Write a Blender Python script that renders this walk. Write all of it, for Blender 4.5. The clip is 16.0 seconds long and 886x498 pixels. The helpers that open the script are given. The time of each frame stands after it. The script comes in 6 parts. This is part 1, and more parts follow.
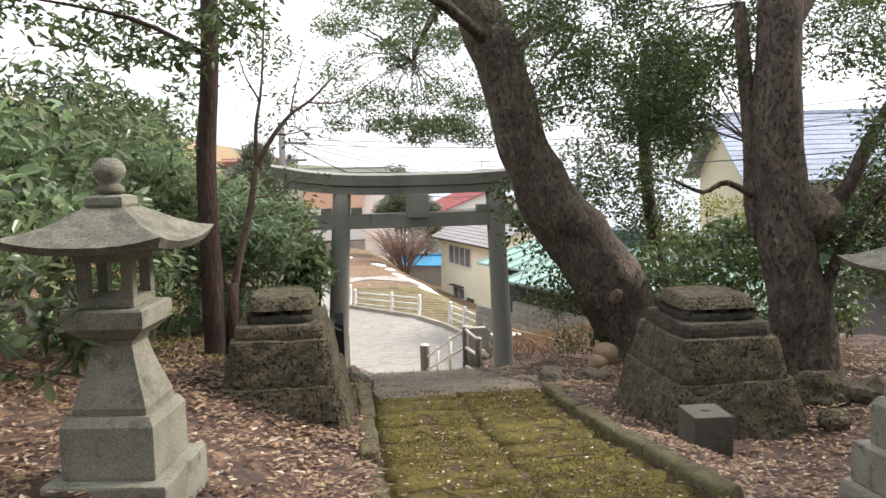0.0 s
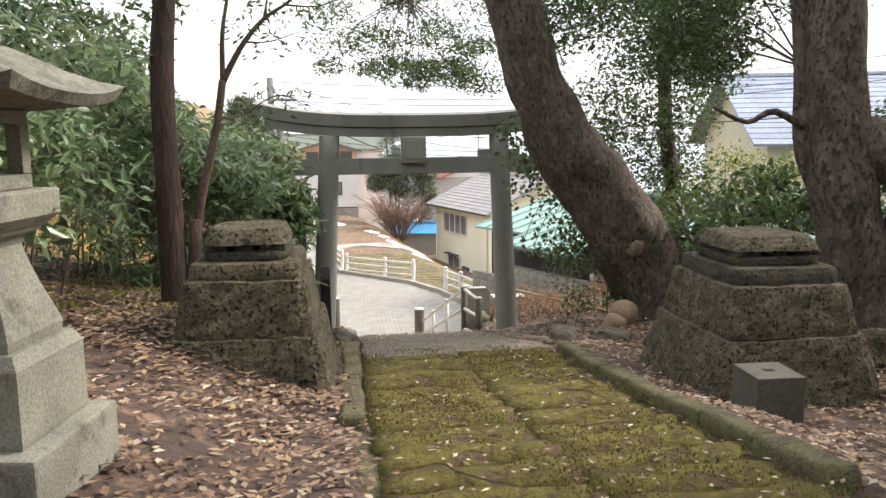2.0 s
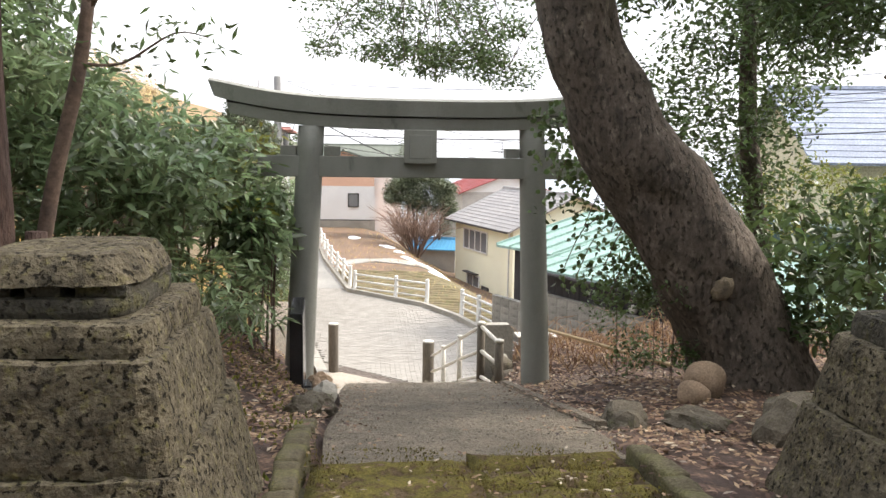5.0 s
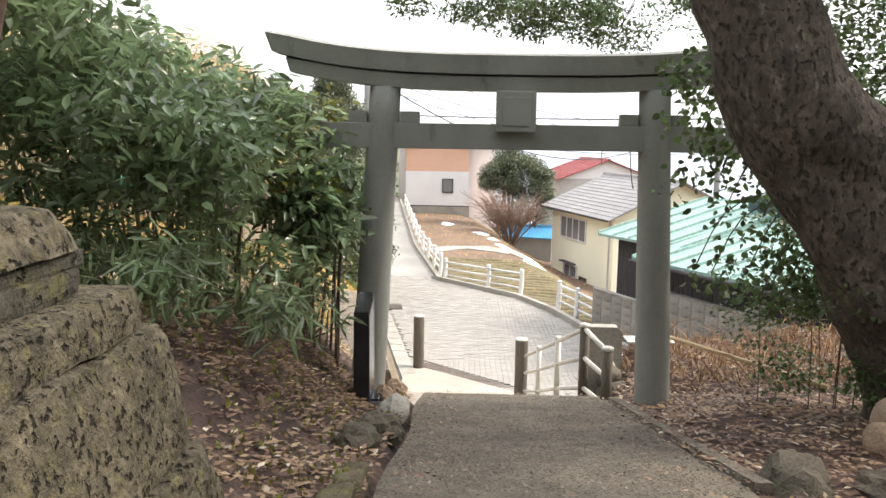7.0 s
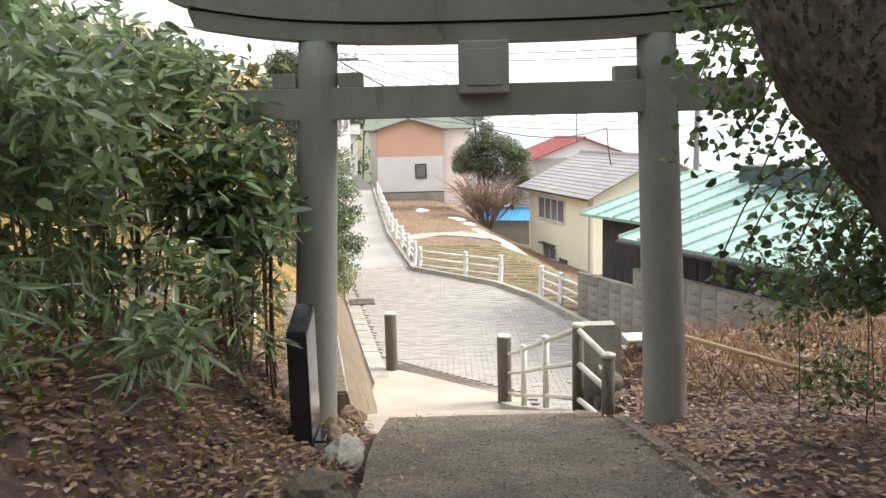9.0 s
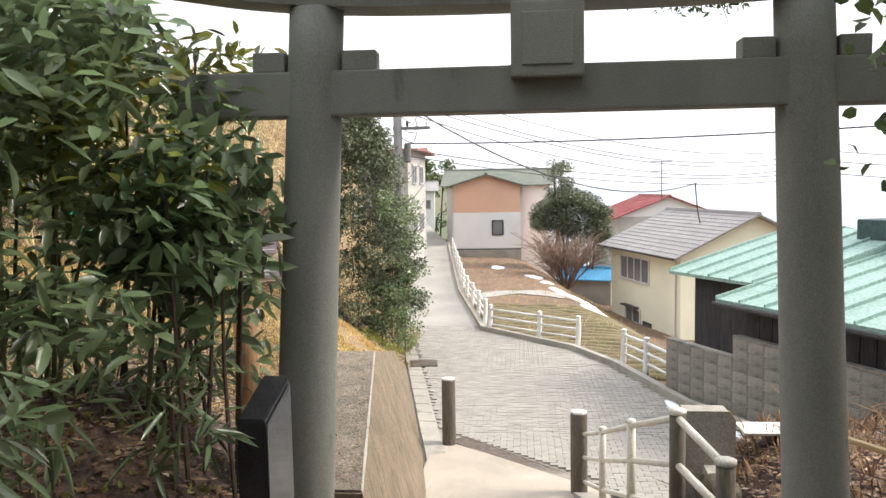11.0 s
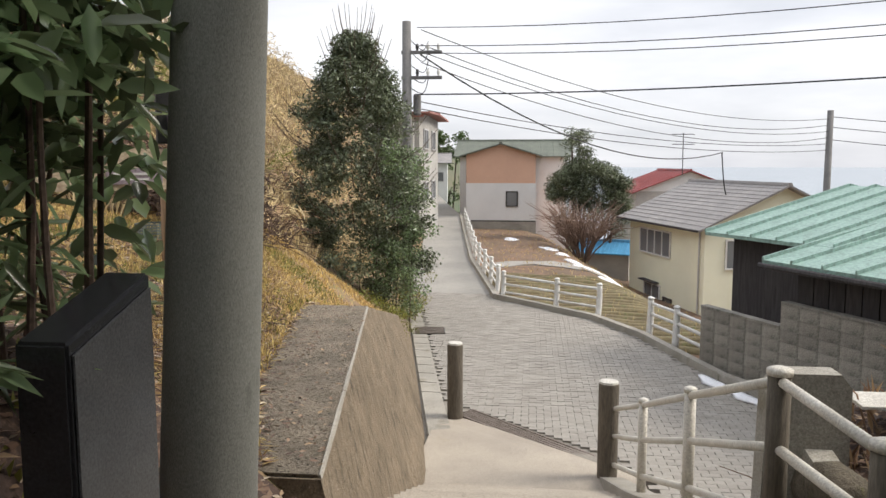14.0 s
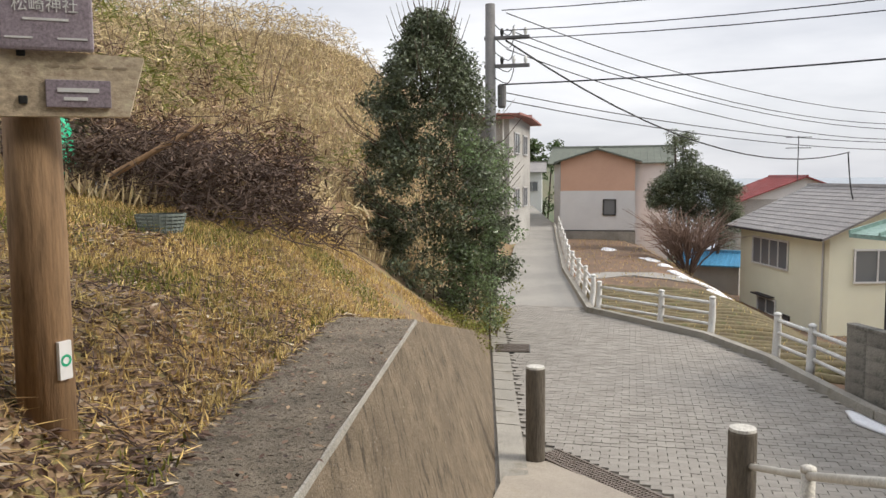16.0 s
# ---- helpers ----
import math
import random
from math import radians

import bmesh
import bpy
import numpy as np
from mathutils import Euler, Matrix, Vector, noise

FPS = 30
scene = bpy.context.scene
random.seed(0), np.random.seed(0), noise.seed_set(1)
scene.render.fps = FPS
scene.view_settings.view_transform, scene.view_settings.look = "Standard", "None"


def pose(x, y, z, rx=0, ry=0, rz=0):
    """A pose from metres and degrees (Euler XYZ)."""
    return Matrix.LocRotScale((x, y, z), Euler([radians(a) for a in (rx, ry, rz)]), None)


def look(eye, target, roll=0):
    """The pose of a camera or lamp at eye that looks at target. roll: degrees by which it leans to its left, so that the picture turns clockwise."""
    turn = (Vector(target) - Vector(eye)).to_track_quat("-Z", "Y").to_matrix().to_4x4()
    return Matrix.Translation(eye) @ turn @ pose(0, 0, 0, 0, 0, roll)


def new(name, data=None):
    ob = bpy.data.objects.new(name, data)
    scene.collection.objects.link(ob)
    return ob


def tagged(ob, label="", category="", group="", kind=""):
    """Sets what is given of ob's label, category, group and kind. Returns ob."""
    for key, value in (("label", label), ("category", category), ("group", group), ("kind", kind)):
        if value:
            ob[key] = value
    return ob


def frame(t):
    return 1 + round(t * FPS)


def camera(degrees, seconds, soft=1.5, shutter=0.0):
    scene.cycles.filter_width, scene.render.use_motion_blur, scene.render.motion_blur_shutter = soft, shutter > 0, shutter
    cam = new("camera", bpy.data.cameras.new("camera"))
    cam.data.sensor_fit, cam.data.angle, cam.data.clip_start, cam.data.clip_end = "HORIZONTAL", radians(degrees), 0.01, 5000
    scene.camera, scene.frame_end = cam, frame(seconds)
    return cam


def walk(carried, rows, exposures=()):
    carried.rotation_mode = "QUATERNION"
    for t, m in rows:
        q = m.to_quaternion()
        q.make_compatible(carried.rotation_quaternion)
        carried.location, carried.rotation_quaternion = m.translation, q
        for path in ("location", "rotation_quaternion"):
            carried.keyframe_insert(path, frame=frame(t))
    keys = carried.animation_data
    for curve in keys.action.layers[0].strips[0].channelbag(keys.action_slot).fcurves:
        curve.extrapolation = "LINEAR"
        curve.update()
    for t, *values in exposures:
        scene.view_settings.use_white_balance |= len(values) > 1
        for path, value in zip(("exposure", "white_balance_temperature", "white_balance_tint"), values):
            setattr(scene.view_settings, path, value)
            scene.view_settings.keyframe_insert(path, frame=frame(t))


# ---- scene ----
cam = camera(58.6, 16.0)
PATH = [
    (0, (-1.213, -1.103, 2.526), (-0.983, 0.873, 2.315), -1.3),
    (0.5, (-1.209, -0.762, 2.47), (-0.912, 1.204, 2.249), -0.5),
    (1, (-1.151, -0.491, 2.331), (-0.848, 1.47, 2.083), -0.3),
    (1.5, (-1.209, -0.185, 2.182), (-0.953, 1.78, 1.908), -0.7),
    (2, (-1.14, 0.121, 2.037), (-0.897, 2.086, 1.757), -0.7),
    (2.5, (-1.154, 0.581, 1.885), (-0.88, 2.546, 1.634), 0.1),
    (3, (-1.097, 1.073, 1.985), (-0.803, 3.045, 1.825), 1.1),
    (3.2, (-1.065, 1.269, 1.986), (-0.764, 3.241, 1.842), 1.2),
    (5.5, (-0.62, 3.401, 1.715), (-0.472, 5.378, 1.451), 0.9),
    (6, (-0.568, 3.907, 1.648), (-0.468, 5.885, 1.374), 1.0),
    (6.5, (-0.556, 4.324, 1.591), (-0.535, 6.303, 1.302), 0.8),
    (7, (-0.579, 4.505, 1.591), (-0.626, 6.485, 1.314), 0.9),
    (7.5, (-0.641, 4.799, 1.591), (-0.686, 6.784, 1.349), -0.1),
    (8, (-0.562, 5.217, 1.544), (-0.564, 7.203, 1.307), -1.2),
    (8.5, (-0.499, 5.61, 1.457), (-0.469, 7.593, 1.198), -0.7),
    (9, (-0.449, 6.053, 1.441), (-0.442, 8.028, 1.128), -1.5),
    (9.5, (-0.292, 6.534, 1.42), (-0.347, 8.512, 1.134), 0.9),
    (9.7, (-0.273, 6.741, 1.377), (-0.371, 8.727, 1.161), 1.6),
    (11.8, (-0.183, 8.378, 0.997), (-0.398, 10.361, 0.841), -1.6),
    (12, (-0.151, 8.463, 0.973), (-0.369, 10.443, 0.797), -1.2),
    (12.5, (-0.233, 8.754, 0.828), (-0.484, 10.729, 0.639), -0.1),
    (13, (-0.222, 9.065, 0.717), (-0.487, 11.038, 0.523), 0.3),
    (13.5, (-0.317, 9.402, 0.597), (-0.568, 11.376, 0.396), 0.2),
    (14, (-0.35, 9.657, 0.467), (-0.572, 11.633, 0.251), 0.0),
    (14.5, (-0.311, 10.114, 0.284), (-0.512, 12.09, 0.047), -0.0),
    (15, (-0.349, 10.719, 0.189), (-0.58, 12.691, -0.056), -0.1),
    (15.5, (-0.358, 11.341, 0.107), (-0.675, 13.302, -0.121), -0.2),
    (16, (-0.376, 11.893, 0.074), (-0.837, 13.831, -0.108), -0.5),
]
EXPOSURES = [(0, 1.05), (3, 1.15), (5.5, 1.2), (7, 1.25), (9.5, 1.1), (12, 0.8), (13, 0.55), (14, 0.3), (16, 0.15)]
walk(cam, [(t, look(eye, target, roll)) for t, eye, target, roll in PATH], EXPOSURES)

# ---- world and sun ----
world = bpy.data.worlds.new("overcast_sky")
scene.world = world
world.use_nodes = True
wn, wl = world.node_tree.nodes, world.node_tree.links
wn.clear()
w_out = wn.new("ShaderNodeOutputWorld")
w_bg = wn.new("ShaderNodeBackground")
w_sky = wn.new("ShaderNodeTexSky")
w_sky.sky_type, w_sky.sun_disc = "NISHITA", False
w_sky.sun_elevation, w_sky.sun_rotation = radians(39), radians(80)
w_scale = wn.new("ShaderNodeVectorMath")
w_scale.operation = "SCALE"
w_scale.inputs["Scale"].default_value = 0.1
w_co = wn.new("ShaderNodeTexCoord")
w_map = wn.new("ShaderNodeMapping")
w_map.inputs["Scale"].default_value = (1.0, 1.0, 4.5)
w_noise = wn.new("ShaderNodeTexNoise")
w_noise.inputs["Scale"].default_value, w_noise.inputs["Detail"].default_value = 1.7, 6
w_noise.inputs["Roughness"].default_value = 0.52
w_ramp = wn.new("ShaderNodeValToRGB")
w_ramp.color_ramp.elements[0].position, w_ramp.color_ramp.elements[0].color = 0.36, (0.53, 0.55, 0.61, 1)
w_ramp.color_ramp.elements[1].position, w_ramp.color_ramp.elements[1].color = 0.66, (0.93, 0.93, 0.96, 1)
w_mix = wn.new("ShaderNodeMix")
w_mix.data_type = "RGBA"
w_mix.inputs[0].default_value = 0.9
wl.new(w_co.outputs["Generated"], w_map.inputs[0])
wl.new(w_map.outputs[0], w_noise.inputs["Vector"])
wl.new(w_noise.outputs["Fac"], w_ramp.inputs[0])
wl.new(w_sky.outputs[0], w_scale.inputs[0])
wl.new(w_scale.outputs[0], w_mix.inputs[6])
wl.new(w_ramp.outputs[0], w_mix.inputs[7])
w_sep = wn.new("ShaderNodeSeparateXYZ")
w_pow = wn.new("ShaderNodeMath")
w_pow.operation = "MULTIPLY"
w_lift = wn.new("ShaderNodeMath")
w_lift.operation = "MULTIPLY_ADD"
w_lift.inputs[1].default_value, w_lift.inputs[2].default_value = 1.1, 1.0
w_bright = wn.new("ShaderNodeVectorMath")
w_bright.operation = "SCALE"
wl.new(w_co.outputs["Generated"], w_sep.inputs[0])
wl.new(w_sep.outputs[2], w_pow.inputs[0])
wl.new(w_sep.outputs[2], w_pow.inputs[1])
wl.new(w_pow.outputs[0], w_lift.inputs[0])
wl.new(w_mix.outputs[2], w_bright.inputs[0])
wl.new(w_lift.outputs[0], w_bright.inputs["Scale"])
wl.new(w_bright.outputs[0], w_bg.inputs[0])
w_bg.inputs[1].default_value = 1.0
wl.new(w_bg.outputs[0], w_out.inputs[0])

sun = new("sun", bpy.data.lights.new("sun", "SUN"))
sun.data.energy, sun.data.angle, sun.data.color = 3.2, radians(24), (1.0, 0.92, 0.81)
sun.matrix_world = look((34.5, 16.1, 28.4), (0, 10, 0))


# ---- materials ----
def mat(name, c1, c2=None, scale=4.0, rough=0.85, bump=0.3, fine=60.0, c3=None, metal=0.0, stretch=(1, 1, 1),
        island=0.0, per_object=0.0, leaf=0.0, cover=0.5, spec=0.4, pits=None, streak=None):
    """A rough natural surface: two colours mixed by coarse noise, a third by another, fine grain and relief on top."""
    m = bpy.data.materials.new(name)
    m.use_nodes = True
    n, l = m.node_tree.nodes, m.node_tree.links
    bsdf = n["Principled BSDF"]
    out = n["Material Output"]
    c2 = c2 or tuple(v * 0.75 for v in c1)
    co = n.new("ShaderNodeTexCoord")
    mp = n.new("ShaderNodeMapping")
    mp.inputs["Scale"].default_value = stretch
    l.new(co.outputs["Object"], mp.inputs[0])

    def tex(sc, detail=5.0, r=0.6):
        t = n.new("ShaderNodeTexNoise")
        t.inputs["Scale"].default_value, t.inputs["Detail"].default_value, t.inputs["Roughness"].default_value = sc, detail, r
        l.new(mp.outputs[0], t.inputs["Vector"])
        return t

    def ramp(src, a, b):
        r = n.new("ShaderNodeMapRange")
        r.inputs[1].default_value, r.inputs[2].default_value = a, b
        l.new(src, r.inputs[0])
        return r.outputs[0]

    def mix(fac, a, b, mode="MIX"):
        x = n.new("ShaderNodeMix")
        x.data_type, x.blend_type = "RGBA", mode
        for k, v in ((0, fac), (6, a), (7, b)):
            if isinstance(v, (int, float)):
                x.inputs[k].default_value = v
            elif isinstance(v, tuple):
                x.inputs[k].default_value = (*v, 1)
            else:
                l.new(v, x.inputs[k])
        return x.outputs[2]

    big = tex(scale)
    col = mix(ramp(big.outputs["Fac"], 0.35, 0.65), c1, c2)
    if c3:
        col = mix(ramp(tex(scale * 2.3, 8.0, 0.7).outputs["Fac"], cover, cover + 0.14), col, c3)
    pit = None
    if pits:
        pit = ramp(tex(pits[0], 3.0, 0.55).outputs["Fac"], pits[1], pits[1] + 0.07)
        col = mix(pit, col, pits[2])
    if streak:
        rot = n.new("ShaderNodeMapping")
        rot.vector_type = "TEXTURE"
        rot.inputs["Rotation"].default_value = (streak[0], 0, 0)
        rot.inputs["Scale"].default_value = (1, streak[1], 1)
        l.new(co.outputs["Object"], rot.inputs[0])
        st_ = tex(streak[2], 4.0, 0.6)
        l.new(rot.outputs[0], st_.inputs["Vector"])
        col = mix(ramp(st_.outputs["Fac"], 0.52, 0.66), col, streak[3])
    grain = tex(fine, 4.0, 0.7)
    col = mix(0.55, col, ramp(grain.outputs["Fac"], 0.2, 0.75), "OVERLAY") if fine else col
    if island or per_object:
        if island:
            src = n.new("ShaderNodeNewGeometry").outputs["Random Per Island"]
        else:
            src = n.new("ShaderNodeObjectInfo").outputs["Random"]
        hsv = n.new("ShaderNodeHueSaturation")
        k = island or per_object
        v = n.new("ShaderNodeMapRange")
        v.inputs[3].default_value, v.inputs[4].default_value = 1 - k, 1 + k
        l.new(src, v.inputs[0])
        l.new(v.outputs[0], hsv.inputs["Value"])
        h = n.new("ShaderNodeMath")
        h.operation = "MULTIPLY_ADD"
        h.inputs[1].default_value, h.inputs[2].default_value = 0.06 * k, 0.5 - 0.03 * k
        l.new(src, h.inputs[0])
        l.new(h.outputs[0], hsv.inputs["Hue"])
        l.new(col, hsv.inputs["Color"])
        col = hsv.outputs[0]
    l.new(col, bsdf.inputs["Base Color"])
    bsdf.inputs["Roughness"].default_value, bsdf.inputs["Metallic"].default_value = rough, metal
    bsdf.inputs["Specular IOR Level"].default_value = spec
    if bump:
        add = n.new("ShaderNodeMath")
        add.operation = "MULTIPLY_ADD"
        add.inputs[1].default_value = 0.35
        l.new(grain.outputs["Fac"], add.inputs[0])
        l.new(big.outputs["Fac"], add.inputs[2])
        b = n.new("ShaderNodeBump")
        b.inputs["Strength"].default_value, b.inputs["Distance"].default_value = bump, 0.03 if bump < 0.75 else 0.06
        height = add.outputs[0]
        if pit:
            dig = n.new("ShaderNodeMath")
            dig.operation = "MULTIPLY_ADD"
            dig.inputs[1].default_value = -0.5
            l.new(pit, dig.inputs[0])
            l.new(height, dig.inputs[2])
            height = dig.outputs[0]
        l.new(height, b.inputs["Height"])
        l.new(b.outputs[0], bsdf.inputs["Normal"])
    if leaf:
        tr = n.new("ShaderNodeBsdfTranslucent")
        l.new(col, tr.inputs[0])
        ms = n.new("ShaderNodeMixShader")
        ms.inputs[0].default_value = leaf
        l.new(bsdf.outputs[0], ms.inputs[1])
        l.new(tr.outputs[0], ms.inputs[2])
        l.new(ms.outputs[0], out.inputs[0])
    return m


SOIL = mat("leafy_soil", (0.075, 0.047, 0.036), (0.05, 0.033, 0.027), 2.2, 0.95, 0.6, 40, c3=(0.19, 0.12, 0.08))
GRASS_SOIL = mat("dry_grass_soil", (0.25, 0.165, 0.095), (0.165, 0.11, 0.066), 1.6, 0.95, 0.6, 45, c3=(0.16, 0.17, 0.05))
FIELD = mat("field_soil", (0.165, 0.108, 0.073), (0.115, 0.082, 0.055), 0.6, 0.95, 0.5, 12, c3=(0.22, 0.13, 0.08))
FAR_LAND = mat("far_land", (0.07, 0.09, 0.05), (0.11, 0.10, 0.06), 0.05, 0.95, 0.2, 2)
CONCRETE = mat("old_concrete", (0.33, 0.31, 0.27), (0.25, 0.235, 0.205), 1.1, 0.9, 0.35, 70, c3=(0.20, 0.18, 0.14), cover=0.56)
CONCRETE_L = mat("pale_concrete", (0.36, 0.318, 0.262), (0.285, 0.25, 0.208), 0.9, 0.9, 0.25, 80, c3=(0.29, 0.25, 0.19), cover=0.58)
WALL_STAIN = mat("stained_retaining_concrete", (0.235, 0.185, 0.128), (0.16, 0.125, 0.087), 2.2, 0.95, 0.9, 70, c3=(0.16, 0.125, 0.08), cover=0.55, pits=(42.0, 0.66, (0.46, 0.42, 0.35)), streak=(1.05, 12.0, 15.0, (0.085, 0.068, 0.047)))
ASPHALT = mat("worn_road", (0.30, 0.285, 0.258), (0.24, 0.23, 0.208), 0.5, 0.9, 0.2, 90)
PAVER = mat("concrete_paver", (0.285, 0.264, 0.234), (0.232, 0.215, 0.19), 3.0, 0.88, 0.2, 90, per_object=0.09)
PAVER_J = mat("concrete_paver_far", (0.285, 0.264, 0.234), (0.232, 0.215, 0.19), 3.0, 0.88, 0.2, 90, island=0.09)
JOINT = mat("joint_sand", (0.25, 0.228, 0.195), None, 5, 0.95, 0.3, 60)
MOSS = mat("mossy_stone", (0.18, 0.152, 0.042), (0.115, 0.10, 0.034), 5.5, 0.97, 1.0, 60, c3=(0.105, 0.07, 0.042), cover=0.49, per_object=0.14, spec=0.1, pits=(3.2, 0.57, (0.125, 0.09, 0.055)))
MOSS_TUFT = mat("moss_tuft", (0.20, 0.158, 0.045), (0.13, 0.108, 0.035), 2.5, 0.9, 0, 0, island=0.5, leaf=0.2)
MOSS_KERB = mat("mossy_kerb_stone", (0.14, 0.13, 0.06), (0.13, 0.11, 0.075), 4, 0.96, 0.9, 60, c3=(0.09, 0.075, 0.05), spec=0.15)
STONE_DK = mat("weathered_dark_stone", (0.085, 0.077, 0.06), (0.05, 0.046, 0.038), 3.0, 0.96, 1.0, 38, c3=(0.115, 0.11, 0.045), cover=0.53, spec=0.2, pits=(30.0, 0.60, (0.03, 0.027, 0.02)))
STONE_TUFF = mat("pitted_tuff", (0.150, 0.127, 0.087), (0.070, 0.060, 0.044), 9.0, 0.97, 1.0, 42, c3=(0.14, 0.125, 0.055), cover=0.54, spec=0.15, pits=(34.0, 0.575, (0.028, 0.024, 0.018)))
GRANITE = mat("lantern_granite", (0.27, 0.26, 0.21), (0.18, 0.172, 0.14), 3.0, 0.9, 0.5, 90, c3=(0.10, 0.095, 0.075), cover=0.53)
GRANITE_ROOF = mat("lichen_granite", (0.21, 0.20, 0.16), (0.12, 0.115, 0.09), 7.0, 0.95, 0.7, 60, c3=(0.11, 0.105, 0.085), cover=0.52)
TORII = mat("torii_concrete", (0.27, 0.267, 0.238), (0.207, 0.205, 0.182), 1.6, 0.85, 0.15, 260, c3=(0.11, 0.11, 0.095), cover=0.6, stretch=(1, 1, 0.4))
BARK = mat("rough_bark", (0.135, 0.108, 0.087), (0.070, 0.057, 0.047), 5.0, 0.95, 1.0, 22, c3=(0.20, 0.165, 0.13), cover=0.55, stretch=(1, 1, 0.6), spec=0.2, pits=(24.0, 0.57, (0.058, 0.048, 0.04)))
BARK_PALE = mat("pale_scar_bark", (0.24, 0.19, 0.13), (0.13, 0.105, 0.08), 9.0, 0.95, 0.8, 40, spec=0.2)
BARK_RED = mat("reddish_bark", (0.085, 0.055, 0.045), (0.05, 0.036, 0.032), 9.0, 0.95, 1.0, 30, stretch=(1, 1, 0.25), spec=0.2)
TWIG = mat("twig_brown", (0.13, 0.088, 0.065), (0.075, 0.052, 0.042), 6, 0.9, 0.3, 30)
LEAF = mat("evergreen_leaf", (0.072, 0.11, 0.04), (0.105, 0.14, 0.052), 1.2, 0.38, 0, 0, island=0.55, leaf=0.40)
LEAF_SHRUB = mat("shrub_leaf", (0.158, 0.22, 0.112), (0.235, 0.29, 0.148), 0.8, 0.24, 0, 0, island=0.6, leaf=0.5, spec=0.9)
LEAF_YELLOW = mat("yellow_green_leaf", (0.16, 0.19, 0.03), (0.22, 0.20, 0.05), 1.0, 0.5, 0, 0, island=0.45, leaf=0.35)
LEAF_IVY = mat("cone_bush_leaf", (0.112, 0.135, 0.082), (0.165, 0.185, 0.11), 0.7, 0.34, 0, 0, island=0.6, leaf=0.22)
LEAF_DRY = mat("fallen_leaf", (0.285, 0.178, 0.115), (0.14, 0.083, 0.054), 1.5, 0.6, 0, 0, island=0.8, leaf=0.1)
GRASS_DRY = mat("dry_bamboo_grass", (0.66, 0.53, 0.33), (0.44, 0.35, 0.20), 0.7, 0.75, 0, 0, island=0.45, leaf=0.25)
GRASS_TUFT = mat("low_grass", (0.66, 0.46, 0.20), (0.48, 0.37, 0.15), 0.9, 0.8, 0, 0, island=0.5, leaf=0.25)
WHITE_PAINT = mat("worn_white_paint", (0.70, 0.70, 0.68), (0.58, 0.57, 0.54), 5, 0.5, 0.1, 70, c3=(0.40, 0.36, 0.30), cover=0.68)
RAIL_PAINT = mat("cream_rail_paint", (0.56, 0.53, 0.47), (0.47, 0.44, 0.38), 5, 0.5, 0.1, 70)
POST_GREY = mat("aged_post_wood", (0.13, 0.11, 0.085), (0.085, 0.072, 0.056), 6, 0.9, 0.6, 50, stretch=(1, 1, 0.15), c3=(0.20, 0.18, 0.15), cover=0.62)
POST_CAP = mat("chalky_post_cap", (0.55, 0.53, 0.48), (0.42, 0.40, 0.36), 9, 0.9, 0.3, 60)
BLACK_STONE = mat("polished_black_stone", (0.018, 0.018, 0.02), (0.03, 0.03, 0.032), 3, 0.18, 0, 90, spec=0.5)
GREY_STONE = mat("grey_cut_stone", (0.24, 0.24, 0.235), (0.18, 0.18, 0.176), 5, 0.32, 0.1, 120)
# grey stands in for what the polished slab reflects on one side
REFLECT_GREY = mat("reflection_grey_stone", (0.085, 0.086, 0.088), (0.065, 0.066, 0.068), 4, 0.14, 0, 120, spec=0.6)
IRON = mat("rusty_grating", (0.24, 0.20, 0.17), (0.16, 0.135, 0.115), 9, 0.7, 0.2, 60, metal=0.4)
GREY_BLOCK = mat("old_grey_block", (0.105, 0.098, 0.08), (0.075, 0.07, 0.057), 4, 0.92, 0.4, 70, c3=(0.085, 0.085, 0.05), cover=0.56)
WEED = mat("dead_weed", (0.34, 0.21, 0.12), (0.22, 0.14, 0.085), 0.9, 0.8, 0, 0, island=0.5, leaf=0.2)
LOG = mat("sign_log", (0.33, 0.21, 0.115), (0.23, 0.14, 0.075), 5, 0.8, 0.4, 40, stretch=(1, 1, 0.12))
BOARD = mat("sign_board_wood", (0.62, 0.51, 0.37), (0.51, 0.41, 0.29), 4, 0.8, 0.3, 50, stretch=(0.2, 1, 1))
PLATE = mat("mauve_sign_plate", (0.36, 0.30, 0.34), (0.31, 0.26, 0.295), 4, 0.45, 0, 90)
LETTER = mat("white_lettering", (0.82, 0.81, 0.80), (0.76, 0.75, 0.74), 9, 0.6, 0, 0)
SNOW = mat("old_snow", (0.80, 0.81, 0.84), (0.70, 0.71, 0.74), 3, 0.8, 0.5, 30)
GREEN_METAL = mat("green_sheet_roof", (0.225, 0.335, 0.295), (0.19, 0.285, 0.25), 0.9, 0.5, 0.1, 14, c3=(0.16, 0.23, 0.20), cover=0.64, metal=0.0)
RED_METAL = mat("red_sheet_roof", (0.28, 0.06, 0.055), (0.21, 0.045, 0.042), 0.8, 0.5, 0.1, 14)
GREY_TILE = mat("grey_roof_tile", (0.27, 0.255, 0.245), (0.21, 0.20, 0.195), 1.2, 0.7, 0.2, 14)
BLUE_TILE = mat("blue_grey_roof_tile", (0.22, 0.25, 0.31), (0.17, 0.19, 0.24), 1.2, 0.5, 0.2, 14, per_object=0.12)
OLIVE_TILE = mat("olive_grey_roof", (0.13, 0.145, 0.115), (0.10, 0.11, 0.09), 1.2, 0.7, 0.2, 14)
BLUE_SHEET = mat("blue_corrugated_sheet", (0.10, 0.33, 0.55), (0.08, 0.27, 0.46), 1.2, 0.5, 0.1, 14)
